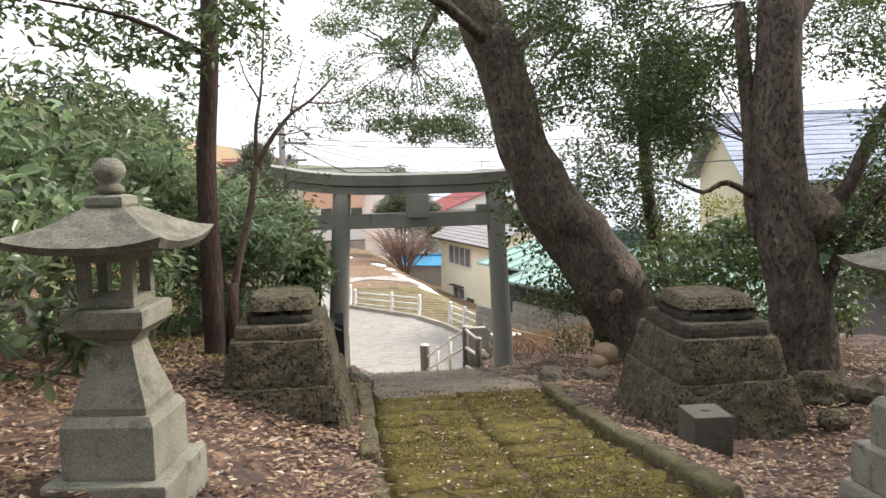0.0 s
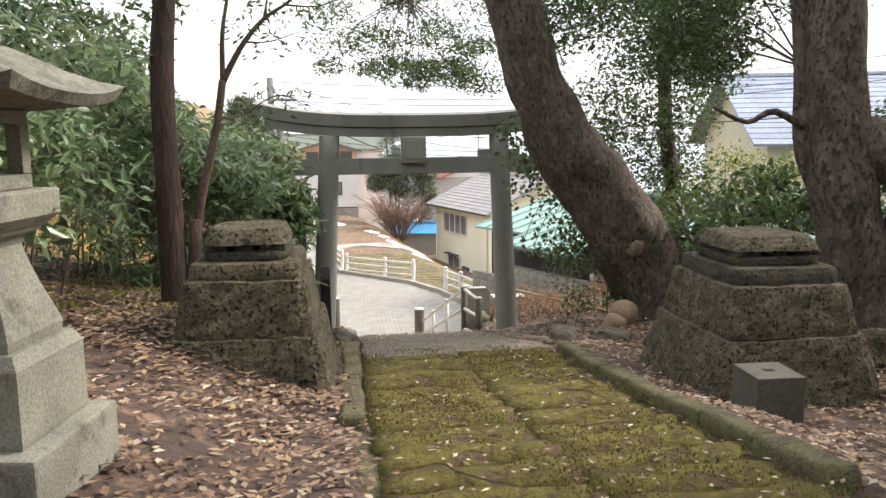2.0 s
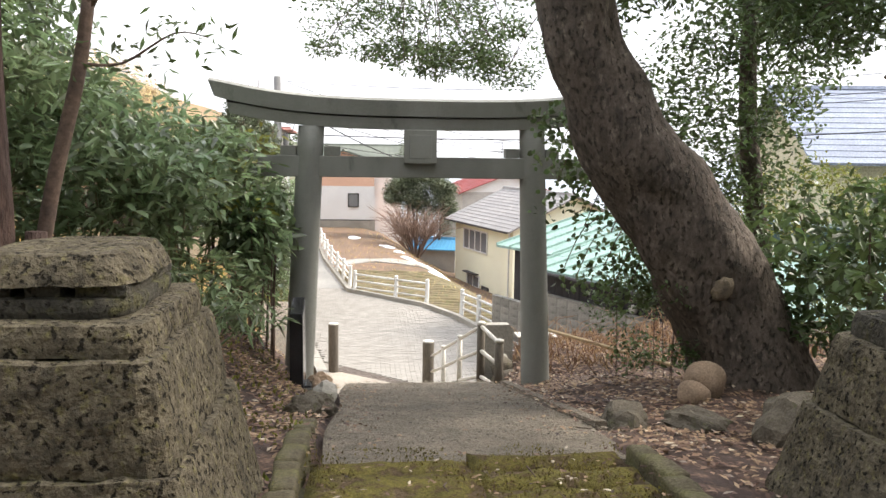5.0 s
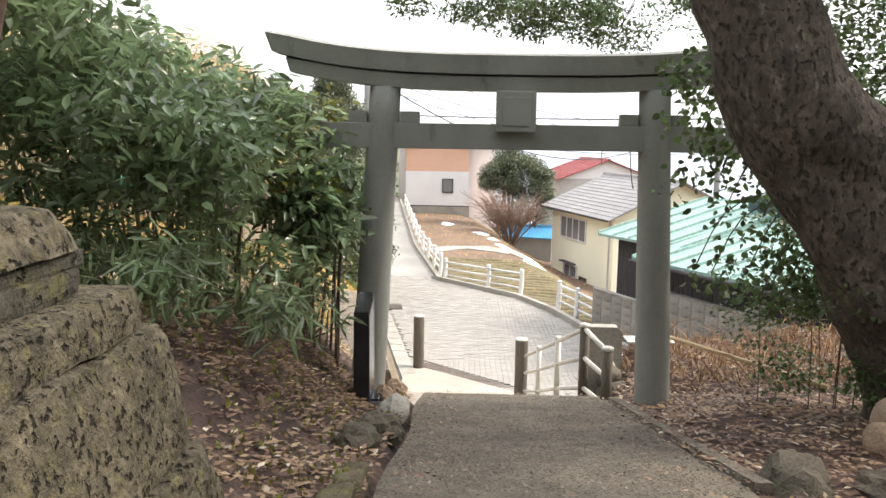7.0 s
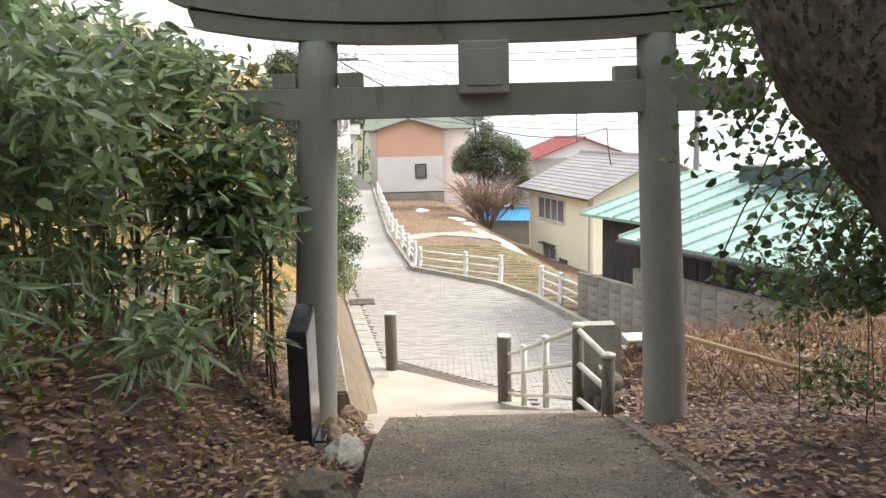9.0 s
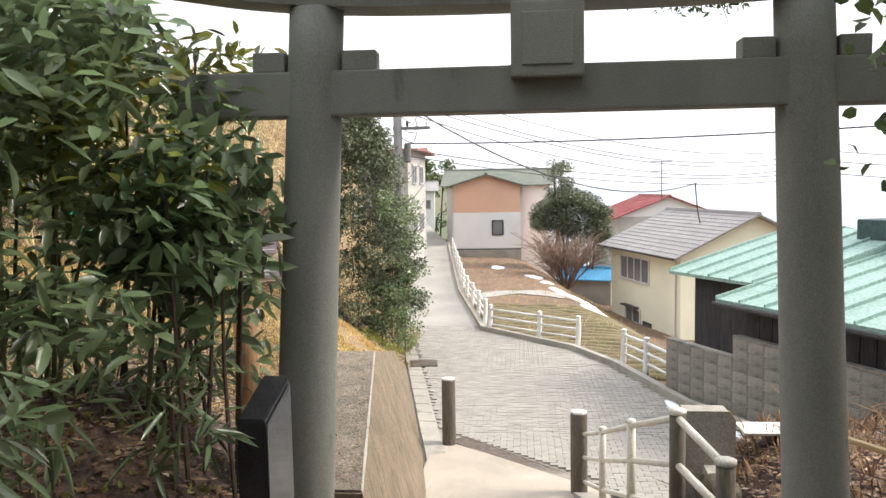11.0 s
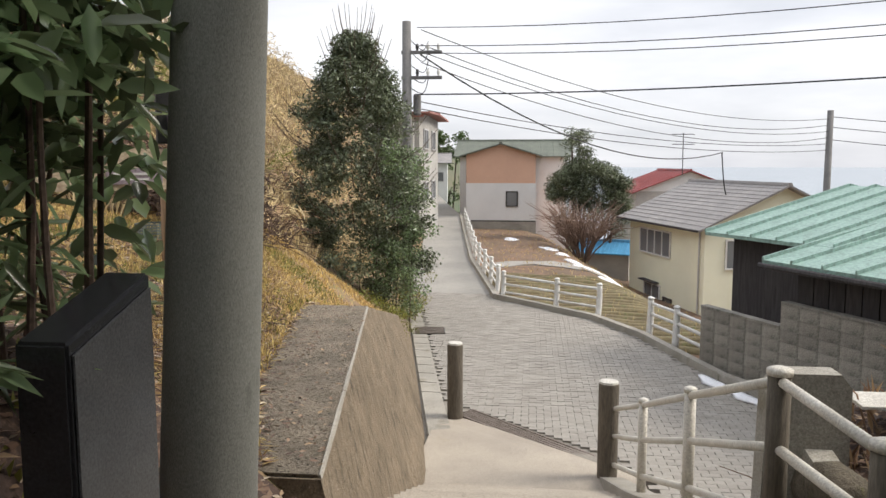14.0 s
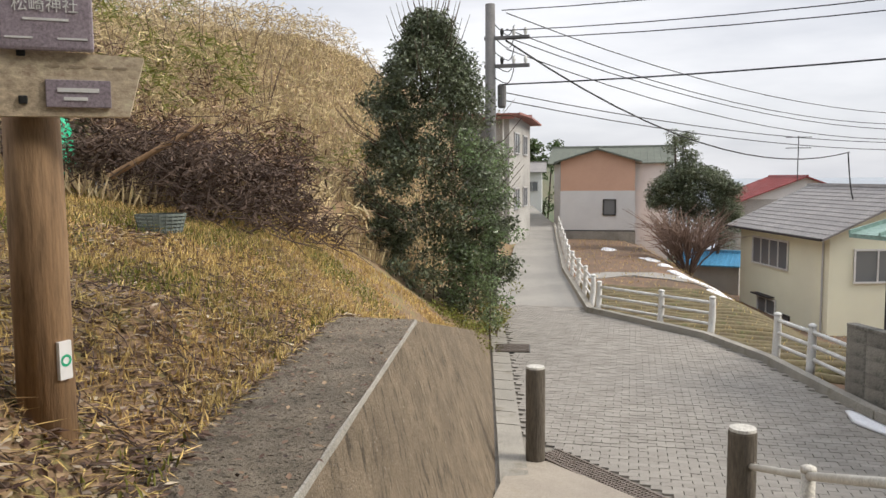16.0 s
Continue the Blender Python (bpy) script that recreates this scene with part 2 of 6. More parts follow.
PINK_WALL = mat("salmon_wall", (0.64, 0.40, 0.29), (0.58, 0.36, 0.26), 0.5, 0.85, 0.05, 150)
WHITE_WALL = mat("grey_white_wall", (0.72, 0.72, 0.71), (0.64, 0.64, 0.63), 0.4, 0.85, 0.05, 150)
YELLOW_WALL = mat("pale_yellow_wall", (0.80, 0.79, 0.60), (0.73, 0.72, 0.55), 0.5, 0.85, 0.05, 150)
CREAM_WALL = mat("cream_wall", (0.50, 0.47, 0.34), (0.44, 0.41, 0.30), 0.5, 0.85, 0.1, 16)
GREY_WALL = mat("dull_grey_wall", (0.40, 0.39, 0.365), (0.30, 0.292, 0.272), 0.6, 0.85, 0.05, 150)
DULL_RED = mat("faded_red_eave", (0.30, 0.13, 0.105), (0.23, 0.10, 0.085), 0.8, 0.7, 0.1, 60)
DARK_BOARD = mat("dark_weathered_boards", (0.055, 0.05, 0.05), (0.035, 0.032, 0.034), 2.0, 0.9, 0.4, 20, stretch=(1, 1, 0.1))
BLOCK = mat("mossy_concrete_block", (0.25, 0.235, 0.205), (0.165, 0.155, 0.135), 2, 0.93, 0.4, 50, per_object=0.14, c3=(0.10, 0.10, 0.085), cover=0.53)
FRAME = mat("aluminium_frame", (0.50, 0.50, 0.50), (0.42, 0.42, 0.42), 5, 0.4, 0, 30, metal=0.3)
DARK_FRAME_HOLE = mat("dark_frame_and_hole_shade", (0.03, 0.03, 0.03), None, 5, 0.5, 0, 30)
POLE = mat("pole_concrete", (0.17, 0.165, 0.16), (0.13, 0.128, 0.125), 2, 0.85, 0.1, 50)
CABLE = mat("black_cable", (0.02, 0.02, 0.022), None, 5, 0.6, 0, 0)
GREEN_PLASTIC = mat("green_plastic", (0.02, 0.45, 0.24), (0.018, 0.38, 0.2), 3, 0.4, 0, 30)
BASKET = mat("grey_green_plastic", (0.16, 0.19, 0.17), (0.12, 0.14, 0.13), 5, 0.6, 0.1, 30)
ROCK_TAN = mat("tan_boulder", (0.26, 0.185, 0.125), (0.19, 0.135, 0.09), 4, 0.93, 0.5, 60)
ROCK_GREY = mat("grey_boulder", (0.13, 0.108, 0.078), (0.08, 0.068, 0.05), 4, 0.95, 0.8, 50, c3=(0.10, 0.10, 0.04), cover=0.56)
RAMP_GRIT = mat("gritty_concrete", (0.275, 0.23, 0.172), (0.175, 0.147, 0.112), 1.8, 0.95, 1.0, 120, c3=(0.145, 0.122, 0.09), cover=0.52, pits=(48.0, 0.575, (0.085, 0.072, 0.055)))
RAMP_CRUMB = mat("gravel_crumb", (0.22, 0.185, 0.14), (0.12, 0.10, 0.075), 6, 0.95, 0, 0, island=0.6)
PLOT = mat("plot_furrow", (0.17, 0.14, 0.075), (0.12, 0.095, 0.055), 1.5, 0.95, 0.8, 20, c3=(0.10, 0.12, 0.045), cover=0.55)
TWIG_TAN = mat("tan_twig", (0.24, 0.165, 0.125), (0.17, 0.12, 0.095), 4, 0.9, 0.2, 20)
CARVED = mat("faded_lettering", (0.46, 0.37, 0.27), (0.40, 0.32, 0.23), 9, 0.8, 0, 0)
WATER = mat("grey_sea", (0.30, 0.33, 0.36), (0.27, 0.30, 0.33), 0.02, 0.6, 0.15, 0.5)
GLASS = bpy.data.materials.new("window_glass")
GLASS.use_nodes = True
_g = GLASS.node_tree.nodes["Principled BSDF"]
# base colour lightened to stand in for sky reflected in the panes
_g.inputs["Base Color"].default_value, _g.inputs["Roughness"].default_value = (0.16, 0.17, 0.18, 1), 0.08
_g.inputs["Specular IOR Level"].default_value = 0.8


LEAF_PALE = mat("pale_fallen_leaf", (0.50, 0.42, 0.32), (0.38, 0.30, 0.22), 1.5, 0.6, 0, 0, island=0.5, leaf=0.1)


# ---- building tools ----
def mesh_of(name, verts, faces, material, smooth=False):
    me = bpy.data.meshes.new(name)
    me.from_pydata([tuple(map(float, v)) for v in verts], [], [tuple(int(i) for i in f) for f in faces])
    me.materials.append(material)
    if smooth:
        me.shade_smooth()
    return me


def thing(name, label="", category="", at=(0, 0, 0), group="", kind="", turn=0.0):
    e = new(name)
    e.matrix_basis = pose(*at, 0, 0, turn)
    e.empty_display_size = 0.2
    return tagged(e, label, category, group, kind)


def part(name, bm, material, parent=None, label="", smooth=False):
    me = bpy.data.meshes.new(name)
    bm.to_mesh(me)
    bm.free()
    me.materials.append(material)
    if smooth:
        me.shade_smooth()
    ob = new(name, me)
    if parent:
        ob.parent = parent
    return tagged(ob, label)


def box(x0, x1, y0, y1, z0, z1, bevel=0.0, bm=None, m=None):
    bm = bm or bmesh.new()
    got = bmesh.ops.create_cube(bm, size=1.0)["verts"]
    for v in got:
        v.co = Vector(((x0 + x1) / 2 + v.co.x * (x1 - x0), (y0 + y1) / 2 + v.co.y * (y1 - y0), (z0 + z1) / 2 + v.co.z * (z1 - z0)))
    if bevel:
        edges = list({e for v in got for e in v.link_edges})
        got = bmesh.ops.bevel(bm, geom=edges, offset=bevel, segments=2, affect="EDGES", profile=0.6)["verts"]
        got = list({v for v in got})
    if m is not None:
        bmesh.ops.transform(bm, matrix=m, verts=got)
    return bm


def loft(rings, cap=True, close=True, bm=None):
    """Skin a list of rings (each a list of points, all equally long)."""
    bm = bm or bmesh.new()
    vs = [[bm.verts.new(p) for p in r] for r in rings]
    k = len(rings[0])
    for a, b in zip(vs, vs[1:]):
        for i in range(k if close else k - 1):
            bm.faces.new((a[i], a[(i + 1) % k], b[(i + 1) % k], b[i]))
    if cap:
        bm.faces.new(vs[0][::-1])
        bm.faces.new(vs[-1])
    return bm


def square(cx, cy, hx, hy, z, lean=(0, 0)):
    cx, cy = cx + lean[0], cy + lean[1]
    return [(cx - hx, cy - hy, z), (cx + hx, cy - hy, z), (cx + hx, cy + hy, z), (cx - hx, cy + hy, z)]


def tube(points, radii, sides=10, bm=None, wobble=0.0):
    pts = [Vector(p) for p in points]
    rings = []
    for i, p in enumerate(pts):
        d = (pts[min(i + 1, len(pts) - 1)] - pts[max(i - 1, 0)]).normalized()
        u = d.cross(Vector((0.3, 1, 0.12))).normalized()
        v = d.cross(u).normalized()
        r = radii[i] if isinstance(radii, (list, tuple)) else radii
        ring = []
        for k in range(sides):
            a = 2 * math.pi * k / sides
            q = u * math.cos(a) + v * math.sin(a)
            s = 1 + (wobble * (noise.noise((p + q * r * 2.0) * (0.55 / max(r, 0.02))) + 0.4 * noise.noise((p + q * r) * 4.3)) if wobble else 0)
            ring.append(p + q * r * s)
        rings.append(ring)
    return loft(rings, True, True, bm)


def bend(points, steps=4):
    """Points of a smooth line through the given ones."""
    p = [Vector(q) for q in points]
    out = []
    for i in range(len(p) - 1):
        a, b, c, d = p[max(i - 1, 0)], p[i], p[i + 1], p[min(i + 2, len(p) - 1)]
        for s in range(steps):
            t = s / steps
            out.append(0.5 * ((2 * b) + (c - a) * t + (2 * a - 5 * b + 4 * c - d) * t * t + (3 * b - a - 3 * c + d) * t ** 3))
    return out + [p[-1]]


def roughen(bm, amount, scale=2.0, cuts=0, seed=0.0):
    if cuts:
        bmesh.ops.subdivide_edges(bm, edges=bm.edges[:], cuts=cuts, use_grid_fill=True)
    bm.normal_update()
    for v in bm.verts:
        p = v.co * scale + Vector((seed, seed * 1.7, -seed))
        v.co += v.normal * (noise.noise(p) + 0.5 * noise.noise(p * 2.7)) * amount
    return bm


RNG = np.random.default_rng(7)


def leaf_mesh(name, centres, length, width, material, droop=0.2, spread=1.0, up=0.0, axis=None, oval=False):
    """Many small folded leaves, one island each. axis: preferred direction of each leaf."""
    c = np.asarray(centres, float)
    n = len(c)
    d = RNG.normal(size=(n, 3)) * spread
    d[:, 2] = d[:, 2] * 0.6 - droop
    if axis is not None:
        d = d + np.asarray(axis)
    d /= np.linalg.norm(d, axis=1, keepdims=True) + 1e-9
    r = RNG.normal(size=(n, 3))
    r[:, 2] += up
    s = np.cross(d, r)
    s /= np.linalg.norm(s, axis=1, keepdims=True) + 1e-9
    nn = np.cross(s, d)
    L = (length * RNG.uniform(0.6, 1.3, n))[:, None]
    W = (width * RNG.uniform(0.7, 1.2, n))[:, None] * 0.5
    base, tip = c, c + d * L - nn * L * 0.12
    mid = c + d * L * 0.45
    a = mid + s * W + nn * W * 0.35
    b = mid - s * W + nn * W * 0.35
    if oval:
        lo, hi = c + d * L * 0.26, c + d * L * 0.68 - nn * L * 0.04
        up_w = nn * W * 0.3
        verts = np.stack([base, lo + s * W * 0.92 + up_w, hi + s * W * 0.85 + up_w, tip, hi - s * W * 0.85 + up_w, lo - s * W * 0.92 + up_w], 1).reshape(-1, 3)
        idx = np.arange(n) * 6
        loops = np.stack([idx, idx + 1, idx + 2, idx, idx + 2, idx + 3, idx, idx + 3, idx + 4, idx, idx + 4, idx + 5], 1).reshape(-1)
    else:
        verts = np.stack([base, a, tip, b], 1).reshape(-1, 3)
        idx = np.arange(n) * 4
        loops = np.stack([idx, idx + 1, idx + 2, idx, idx + 2, idx + 3], 1).reshape(-1)
    me = bpy.data.meshes.new(name)
    me.vertices.add(len(verts))
    me.vertices.foreach_set("co", verts.astype(np.float32).ravel())
    me.loops.add(len(loops))
    me.loops.foreach_set("vertex_index", loops.astype(np.int32))
    me.polygons.add(len(loops) // 3)
    me.polygons.foreach_set("loop_start", (np.arange(len(loops) // 3) * 3).astype(np.int32))
    me.update(calc_edges=True)
    me.materials.append(material)
    return me


def clumps(centres, radius, per, flat=0.7):
    c = np.repeat(np.asarray(centres, float), per, axis=0)
    r = np.repeat(np.broadcast_to(np.asarray(radius, float), (len(centres),)), per)[:, None]
    o = RNG.normal(size=c.shape)
    o /= np.linalg.norm(o, axis=1, keepdims=True)
    o *= RNG.uniform(0.25, 1.0, (len(c), 1)) ** 0.6
    o[:, 2] *= flat
    return c + o * r


def leaf_part(name, me, parent=None, label=""):
    ob = new(name, me)
    if parent:
        ob.parent = parent
    return tagged(ob, label)


# ---- the lie of the land ----
def path_z(y):
    return np.interp(y, [-8, -1, 1, 3, 4, 5, 6, 7.5, 12.95, 18.8, 22], [1.35, 1.08, 0.86, 0.6, 0.45, 0.28, 0.15, 0.0, -1.2, -3.25, -3.42])


def road_z(y):
    return np.interp(y, [17, 19, 22, 34, 80, 160], [-3.3, -3.33, -3.42, -3.42, -3.3, -2.6])


KERB = [(-14.5, 120), (-5.6, 68), (-2.72, 41), (-1.36, 32.3), (1.24, 29.4), (2.16, 27.4), (3.1, 24.0), (4.7, 20.6), (7.8, 14.5)]
EDGE_L = [(-18.5, 120), (-8.2, 70), (-4.95, 42.5), (-4.06, 32.4), (-3.06, 27.3), (-1.78, 20.4), (-1.5, 18.6), (-1.35, 17.0)]


def kerb_x(y):
    p = sorted(KERB, key=lambda q: q[1])
    return np.interp(y, [q[1] for q in p], [q[0] for q in p])


def edge_x(y):
    p = sorted(EDGE_L, key=lambda q: q[1])
    return np.interp(y, [q[1] for q in p], [q[0] for q in p])


def wall_top(y):
    return np.interp(y, [13.3, 18.9, 28.5, 60], [-1.1, -1.26, -3.28, -3.3])


def wall_brink(y):
    return np.interp(y, [13.3, 18.9, 28.5, 32.4, 42.5, 70], [-1.37, -2.3, -3.42, -4.1, -5.0, -8.3])


def wall_back(y):
    return np.interp(y, [13.35, 15, 19, 22, 29], [0.45, 0.8, 0.95, 0.35, 0.2])


def ease(a, b, v):
    t = np.clip((v - a) / (b - a), 0, 1)
    return t * t * (3 - 2 * t)


def bumps(x, y):
    return 0.035 * np.sin(1.7 * x + 0.6 * y) * np.sin(1.3 * y - 0.5 * x) + 0.02 * np.sin(4.1 * x - 2.2 * y) + 0.012 * np.sin(7.7 * y + 5.0 * x)


def land(x, y):
    x, y = np.asarray(x, float), np.asarray(y, float)
    p = path_z(y)
    left = np.interp(y, [-8, 0, 3, 5, 7, 10, 12, 13.2, 14.5, 19, 21, 26], [1.6, 1.22, 0.95, 0.74, 0.62, 0.3, 0.05, -0.35, -0.75, -0.95, -1.3, -1.7])
    left = left + np.clip(-3.5 - x, 0, 8) * 0.16
    right = np.interp(y, [-8, 0, 3, 5, 6, 9, 11, 12.3, 14, 16.2], [1.0, 0.85, 0.40, 0.04, 0.0, -0.27, -0.60, -0.92, -1.0, -1.2])
    right = right + np.clip(x - 3, 0, 4) * 0.05 - np.clip(x - 7, 0, 12) * 0.45
    z = p - 0.16
    z = np.where(x < -0.95, p - 0.16 + ease(-0.98, -1.15, x) * 0.17 + (left - p) * ease(-1.2, -2.7, x), z)
    z = np.where(x > 0.75, p - 0.16 + ease(0.75, 1.0, x) * 0.14 + (right - p) * ease(0.95, 1.9, x), z)
    # stairs and the road basin
    stairs = (y > 12.6) & (x > -1.45) & (x < 1.12)
    z = np.where(stairs, path_z(y) - 0.45, z)
    # concrete wall and its bank
    side = edge_x(y)
    top, brink = wall_top(y), wall_brink(y)
    off = np.clip(brink - x, 0, 40)
    flat = -1.0 + 0.21 * np.clip(-2.6 - x, 0, 3.0) + 0.24 * np.clip(-5.6 - x, 0, 2.5) + 0.05 * np.clip(-8.1 - x, 0, 20)
    flat = flat + 0.27 * ease(-1.9, -2.6, x) * ease(17.5, 14.8, y)
    steep = ease(19.0, 20.5, y)
    bank = (1 - steep) * flat + steep * np.minimum(flat, top + 0.95 * off)
    hill = np.clip(y - 20.5, 0, 16) * 0.23 * ease(-6.0, -11.0, x) + np.clip(-7 - x, 0, 25) * 0.10 * ease(19, 27, y)
    bank = bank + hill
    rise = np.clip(off - wall_back(y), 0, 9)
    bank = np.minimum(bank, top + 0.75 * rise + 20 * ease(2.0, 3.0, rise))
    bank = np.where(off < wall_back(y) - 0.12, np.minimum(bank, top - 0.12), bank)
    lw = ease(12.9, 13.6, y)
    z = np.where(x < -1.45, (1 - lw) * z + lw * bank, z)
    z = np.where((y > 13.3) & (x > brink - 0.05) & (x < side + 0.1) & (x < -1.3), np.minimum(road_z(y) - 0.12, path_z(y) - 0.45), z)
    # right of the path below the gate: bank ends in a low wall, then the road
    rb = ease(14.9, 16.1, y + np.clip(x - 1.2, 0, 3) * -0.25)
    z = np.where((x >= 1.12) & (y > 12.6), (1 - rb) * z + rb * (road_z(y) - 0.12), z)
    z = np.where((y > 16.9) & (x >= side) & (x < 1.2), np.minimum(z, road_z(y) - 0.12), z)
    z = np.where((y > 19.2) & (x >= side) & (x <= kerb_x(y)), road_z(y) - 0.12, z)
    # fields below the kerb, falling to the sea
    k = x - kerb_x(y)
    d = np.clip(k, 0, 200)
    field = -3.7 - 0.012 * np.clip(y - 26, 0, 60) - 0.035 * d - 2.2 * ease(4.5, 10, d)
    z = np.where((k > 0) & (y > 16.5), road_z(y) - 0.12 + (field - road_z(y) + 0.12) * ease(0.05, 0.35, k), z)
    # far land
    hl = np.clip(-x - 12, 0, 400) * 0.10 * ease(40, 120, y) * ease(900, 300, y)
    z = z + hl
    z = np.where(y > 85, z - ease(85, 170, y) * 26 * ease(-60, 10, x), z)
    z = np.where(x > 30, z - ease(30, 90, x) * 24, z)
    return z + bumps(x, y) * np.where((y > 17) & (x >= side - 0.2) & (k < 0.3), 0.0, 1.0)


def land_at(x, y):
    return float(land(np.array([x]), np.array([y]))[0])


def spaced(near, step, far):
    a = list(np.arange(near[0], near[1] + 1e-6, step))
    lo, hi, s = a[0], a[-1], step
    pre, post = [], []
    while hi < far or lo > -far:
        s *= 1.22
        hi, lo = hi + s, lo - s
        post.append(hi)
        pre.append(lo)
    return np.array(pre[::-1] + a + post)


gx, gy = spaced((-9, 9), 0.14, 3800), spaced((-5, 36), 0.14, 3800)
GX, GY = np.meshgrid(gx, gy)
GZ = land(GX, GY)
nx = len(gx)
ii, jj = np.meshgrid(np.arange(nx - 1), np.arange(len(gy) - 1))
q = (jj * nx + ii).ravel()
ground_me = bpy.data.meshes.new("ground")
ground_me.from_pydata(np.stack([GX, GY, GZ], -1).reshape(-1, 3).tolist(), [], np.stack([q, q + 1, q + nx + 1, q + nx], 1).tolist())
for m_ in (SOIL, GRASS_SOIL, FIELD, FAR_LAND):
    ground_me.materials.append(m_)
cx_ = (GX[:-1, :-1] + GX[1:, 1:]).ravel() / 2
cy_ = (GY[:-1, :-1] + GY[1:, 1:]).ravel() / 2
which = np.zeros(len(q), np.int32)
which[(cy_ > 13.3) & (cx_ < -1.5)] = 1
which[(cx_ > kerb_x(cy_)) & (cy_ > 16.5)] = 2
which[(cy_ > 75) | (abs(cx_) > 25)] = 3
ground_me.polygons.foreach_set("material_index", which)
ground_me.shade_smooth()
ground = tagged(new("ground", ground_me), "brown leaf-strewn earth falling to fields", "ground", kind="structure")

sea = part("water", box(-3800, 3800, 90, 4000, -20.5, -20.0), WATER)
tagged(sea, "calm grey sea under an overcast sky", "sea", kind="structure")

# ---- paved path, ramp, stairs, road ----
ramp = bmesh.new()
prof = [(7.45, -0.06), (8.5, -0.25), (10, -0.57), (11.5, -0.89), (12.95, -1.2)]
loft([[(-0.98 + 0.03 * math.sin(y * 2), y, z), (1.0 + 0.02 * math.sin(y * 3), y, z), (1.0, y, z - 0.3), (-0.98, y, z - 0.3)] for y, z in bend([(0, a, b) for a, b in prof], 3) and [(p.y, p.z) for p in bend([(0, a, b) for a, b in prof], 3)]], bm=ramp)
ramp_ob = tagged(part("pavement_ramp", ramp, RAMP_GRIT), "gritty grey concrete ramp under the gate", "ramp", kind="structure")

stairs_ob = thing("stairs", "worn concrete stairs leading down to the road", "stairs", kind="structure")
N_STEP, Y0, Y1, Z0, Z1 = 13, 12.95, 18.3, -1.2, -3.18
for i in range(N_STEP):
    y, z = Y0 + (Y1 - Y0) * i / N_STEP, Z0 + (Z1 - Z0) * (i + 1) / N_STEP
    w = -1.42 if i < 5 else -1.50
    part("step", box(w, 0.98, y + 0.004, y + (Y1 - Y0) / N_STEP + 0.05, z - 0.3, z, 0.012), CONCRETE_L, stairs_ob)
apron = bmesh.new()
for f in ([(-1.75, 18.3), (1.0, 18.3), (1.0, 19.0), (0.62, 19.35), (-1.32, 21.35), (-1.75, 21.2)],):
    vs = [bm_v for bm_v in (apron.verts.new((x, y, np.interp(y, [18.3, 19, 21.4], [-3.2, -3.28, -3.41]))) for x, y in f)]
    face = apron.faces.new(vs)
bmesh.ops.extrude_face_region(apron, geom=apron.faces[:])
for v in apron.verts[:6]:
    v.co.z -= 0.25
bmesh.ops.recalc_face_normals(apron, faces=apron.faces[:])
tagged(part("pavement_apron", apron, CONCRETE_L), "smooth pale concrete landing above the drain", "pavement", kind="structure")


def strip(name, left, right, zoff, material, label, category, ys, thick=0.1):
    bm = bmesh.new()
    loft([[(left(y), y, road_z(y) + zoff), (right(y), y, road_z(y) + zoff), (right(y), y, road_z(y) + zoff - thick), (left(y), y, road_z(y) + zoff - thick)] for y in ys], bm=bm)
    bmesh.ops.recalc_face_normals(bm, faces=bm.faces[:])
    return tagged(part(name, bm, material), label, category, kind="structure")


strip("road_bed", lambda y: edge_x(y) - 0.05, lambda y: kerb_x(y), -0.03, JOINT, "sandy bed under the road pavers", "road", list(np.arange(19.0, 33.1, 0.5)), 0.08)
strip("road", lambda y: edge_x(y) - 0.05, lambda y: kerb_x(y), 0.0, ASPHALT, "worn pale concrete lane with a stained centre", "road", [33.0, 34, 36, 38, 41, 45, 50, 56, 62, 68, 80, 100, 120], 0.1)

# ---- kerbs and retaining walls ----
kerb = thing("kerb", "low dark concrete kerb along the lane", "kerb", kind="structure")
kp = [Vector((x, y, 0)) for x, y in KERB[1:]][::-1]
for a, b in zip(kp, kp[1:]):
    n_ = max(1, int((b - a).length / 2.0))
    for i in range(n_):
        p, q2 = a.lerp(b, i / n_), a.lerp(b, (i + 1) / n_)
        d = (q2 - p).normalized()
        s = Vector((d.y, -d.x, 0)) * 0.11
        g = d * 0.004
        rings = []
        for w, g2 in ((p, g), (q2, -g)):
            z = float(road_z(w.y))
            c = w + g2
            rings.append([(c.x - s.x, c.y - s.y, z - 0.3), (c.x + s.x, c.y + s.y, z - 0.3), (c.x + s.x * 0.8, c.y + s.y * 0.8, z + 0.13), (c.x - s.x * 0.7, c.y - s.y * 0.7, z + 0.13)])
        bm = loft(rings)
        bmesh.ops.recalc_face_normals(bm, faces=bm.faces[:])
        part("kerb_stone", bm, CONCRETE, kerb)

wall_l = thing("retaining_wall", "battered stained concrete retaining wall with a flat top", "retaining wall", kind="structure")
rings = []
for y in list(np.arange(13.35, 18.9, 0.5)) + list(np.arange(18.9, 28.6, 0.6)):
    top, edge = float(wall_top(y)), float(wall_brink(y))
    foot = float(np.interp(y, [13.3, 16, 18.6, 20.4, 27.3, 29], [-1.26, -1.40, -1.5, -1.78, -3.06, -3.3]))
    fz = float(np.interp(y, [13.3, 18.3, 20], [-1.55, -3.35, -3.5]))
    back = edge - float(np.interp(y, [13.35, 15, 19, 22, 29], [0.45, 0.8, 0.95, 0.35, 0.2]))
    rings.append([(edge, y, top), (foot, y, fz), (foot - 0.9, y, fz - 0.1), (back, y, top - 0.5), (back, y, top)])
bm = loft(rings)
bmesh.ops.recalc_face_normals(bm, faces=bm.faces[:])
part("wall_body", bm, WALL_STAIN, wall_l)
rings = []
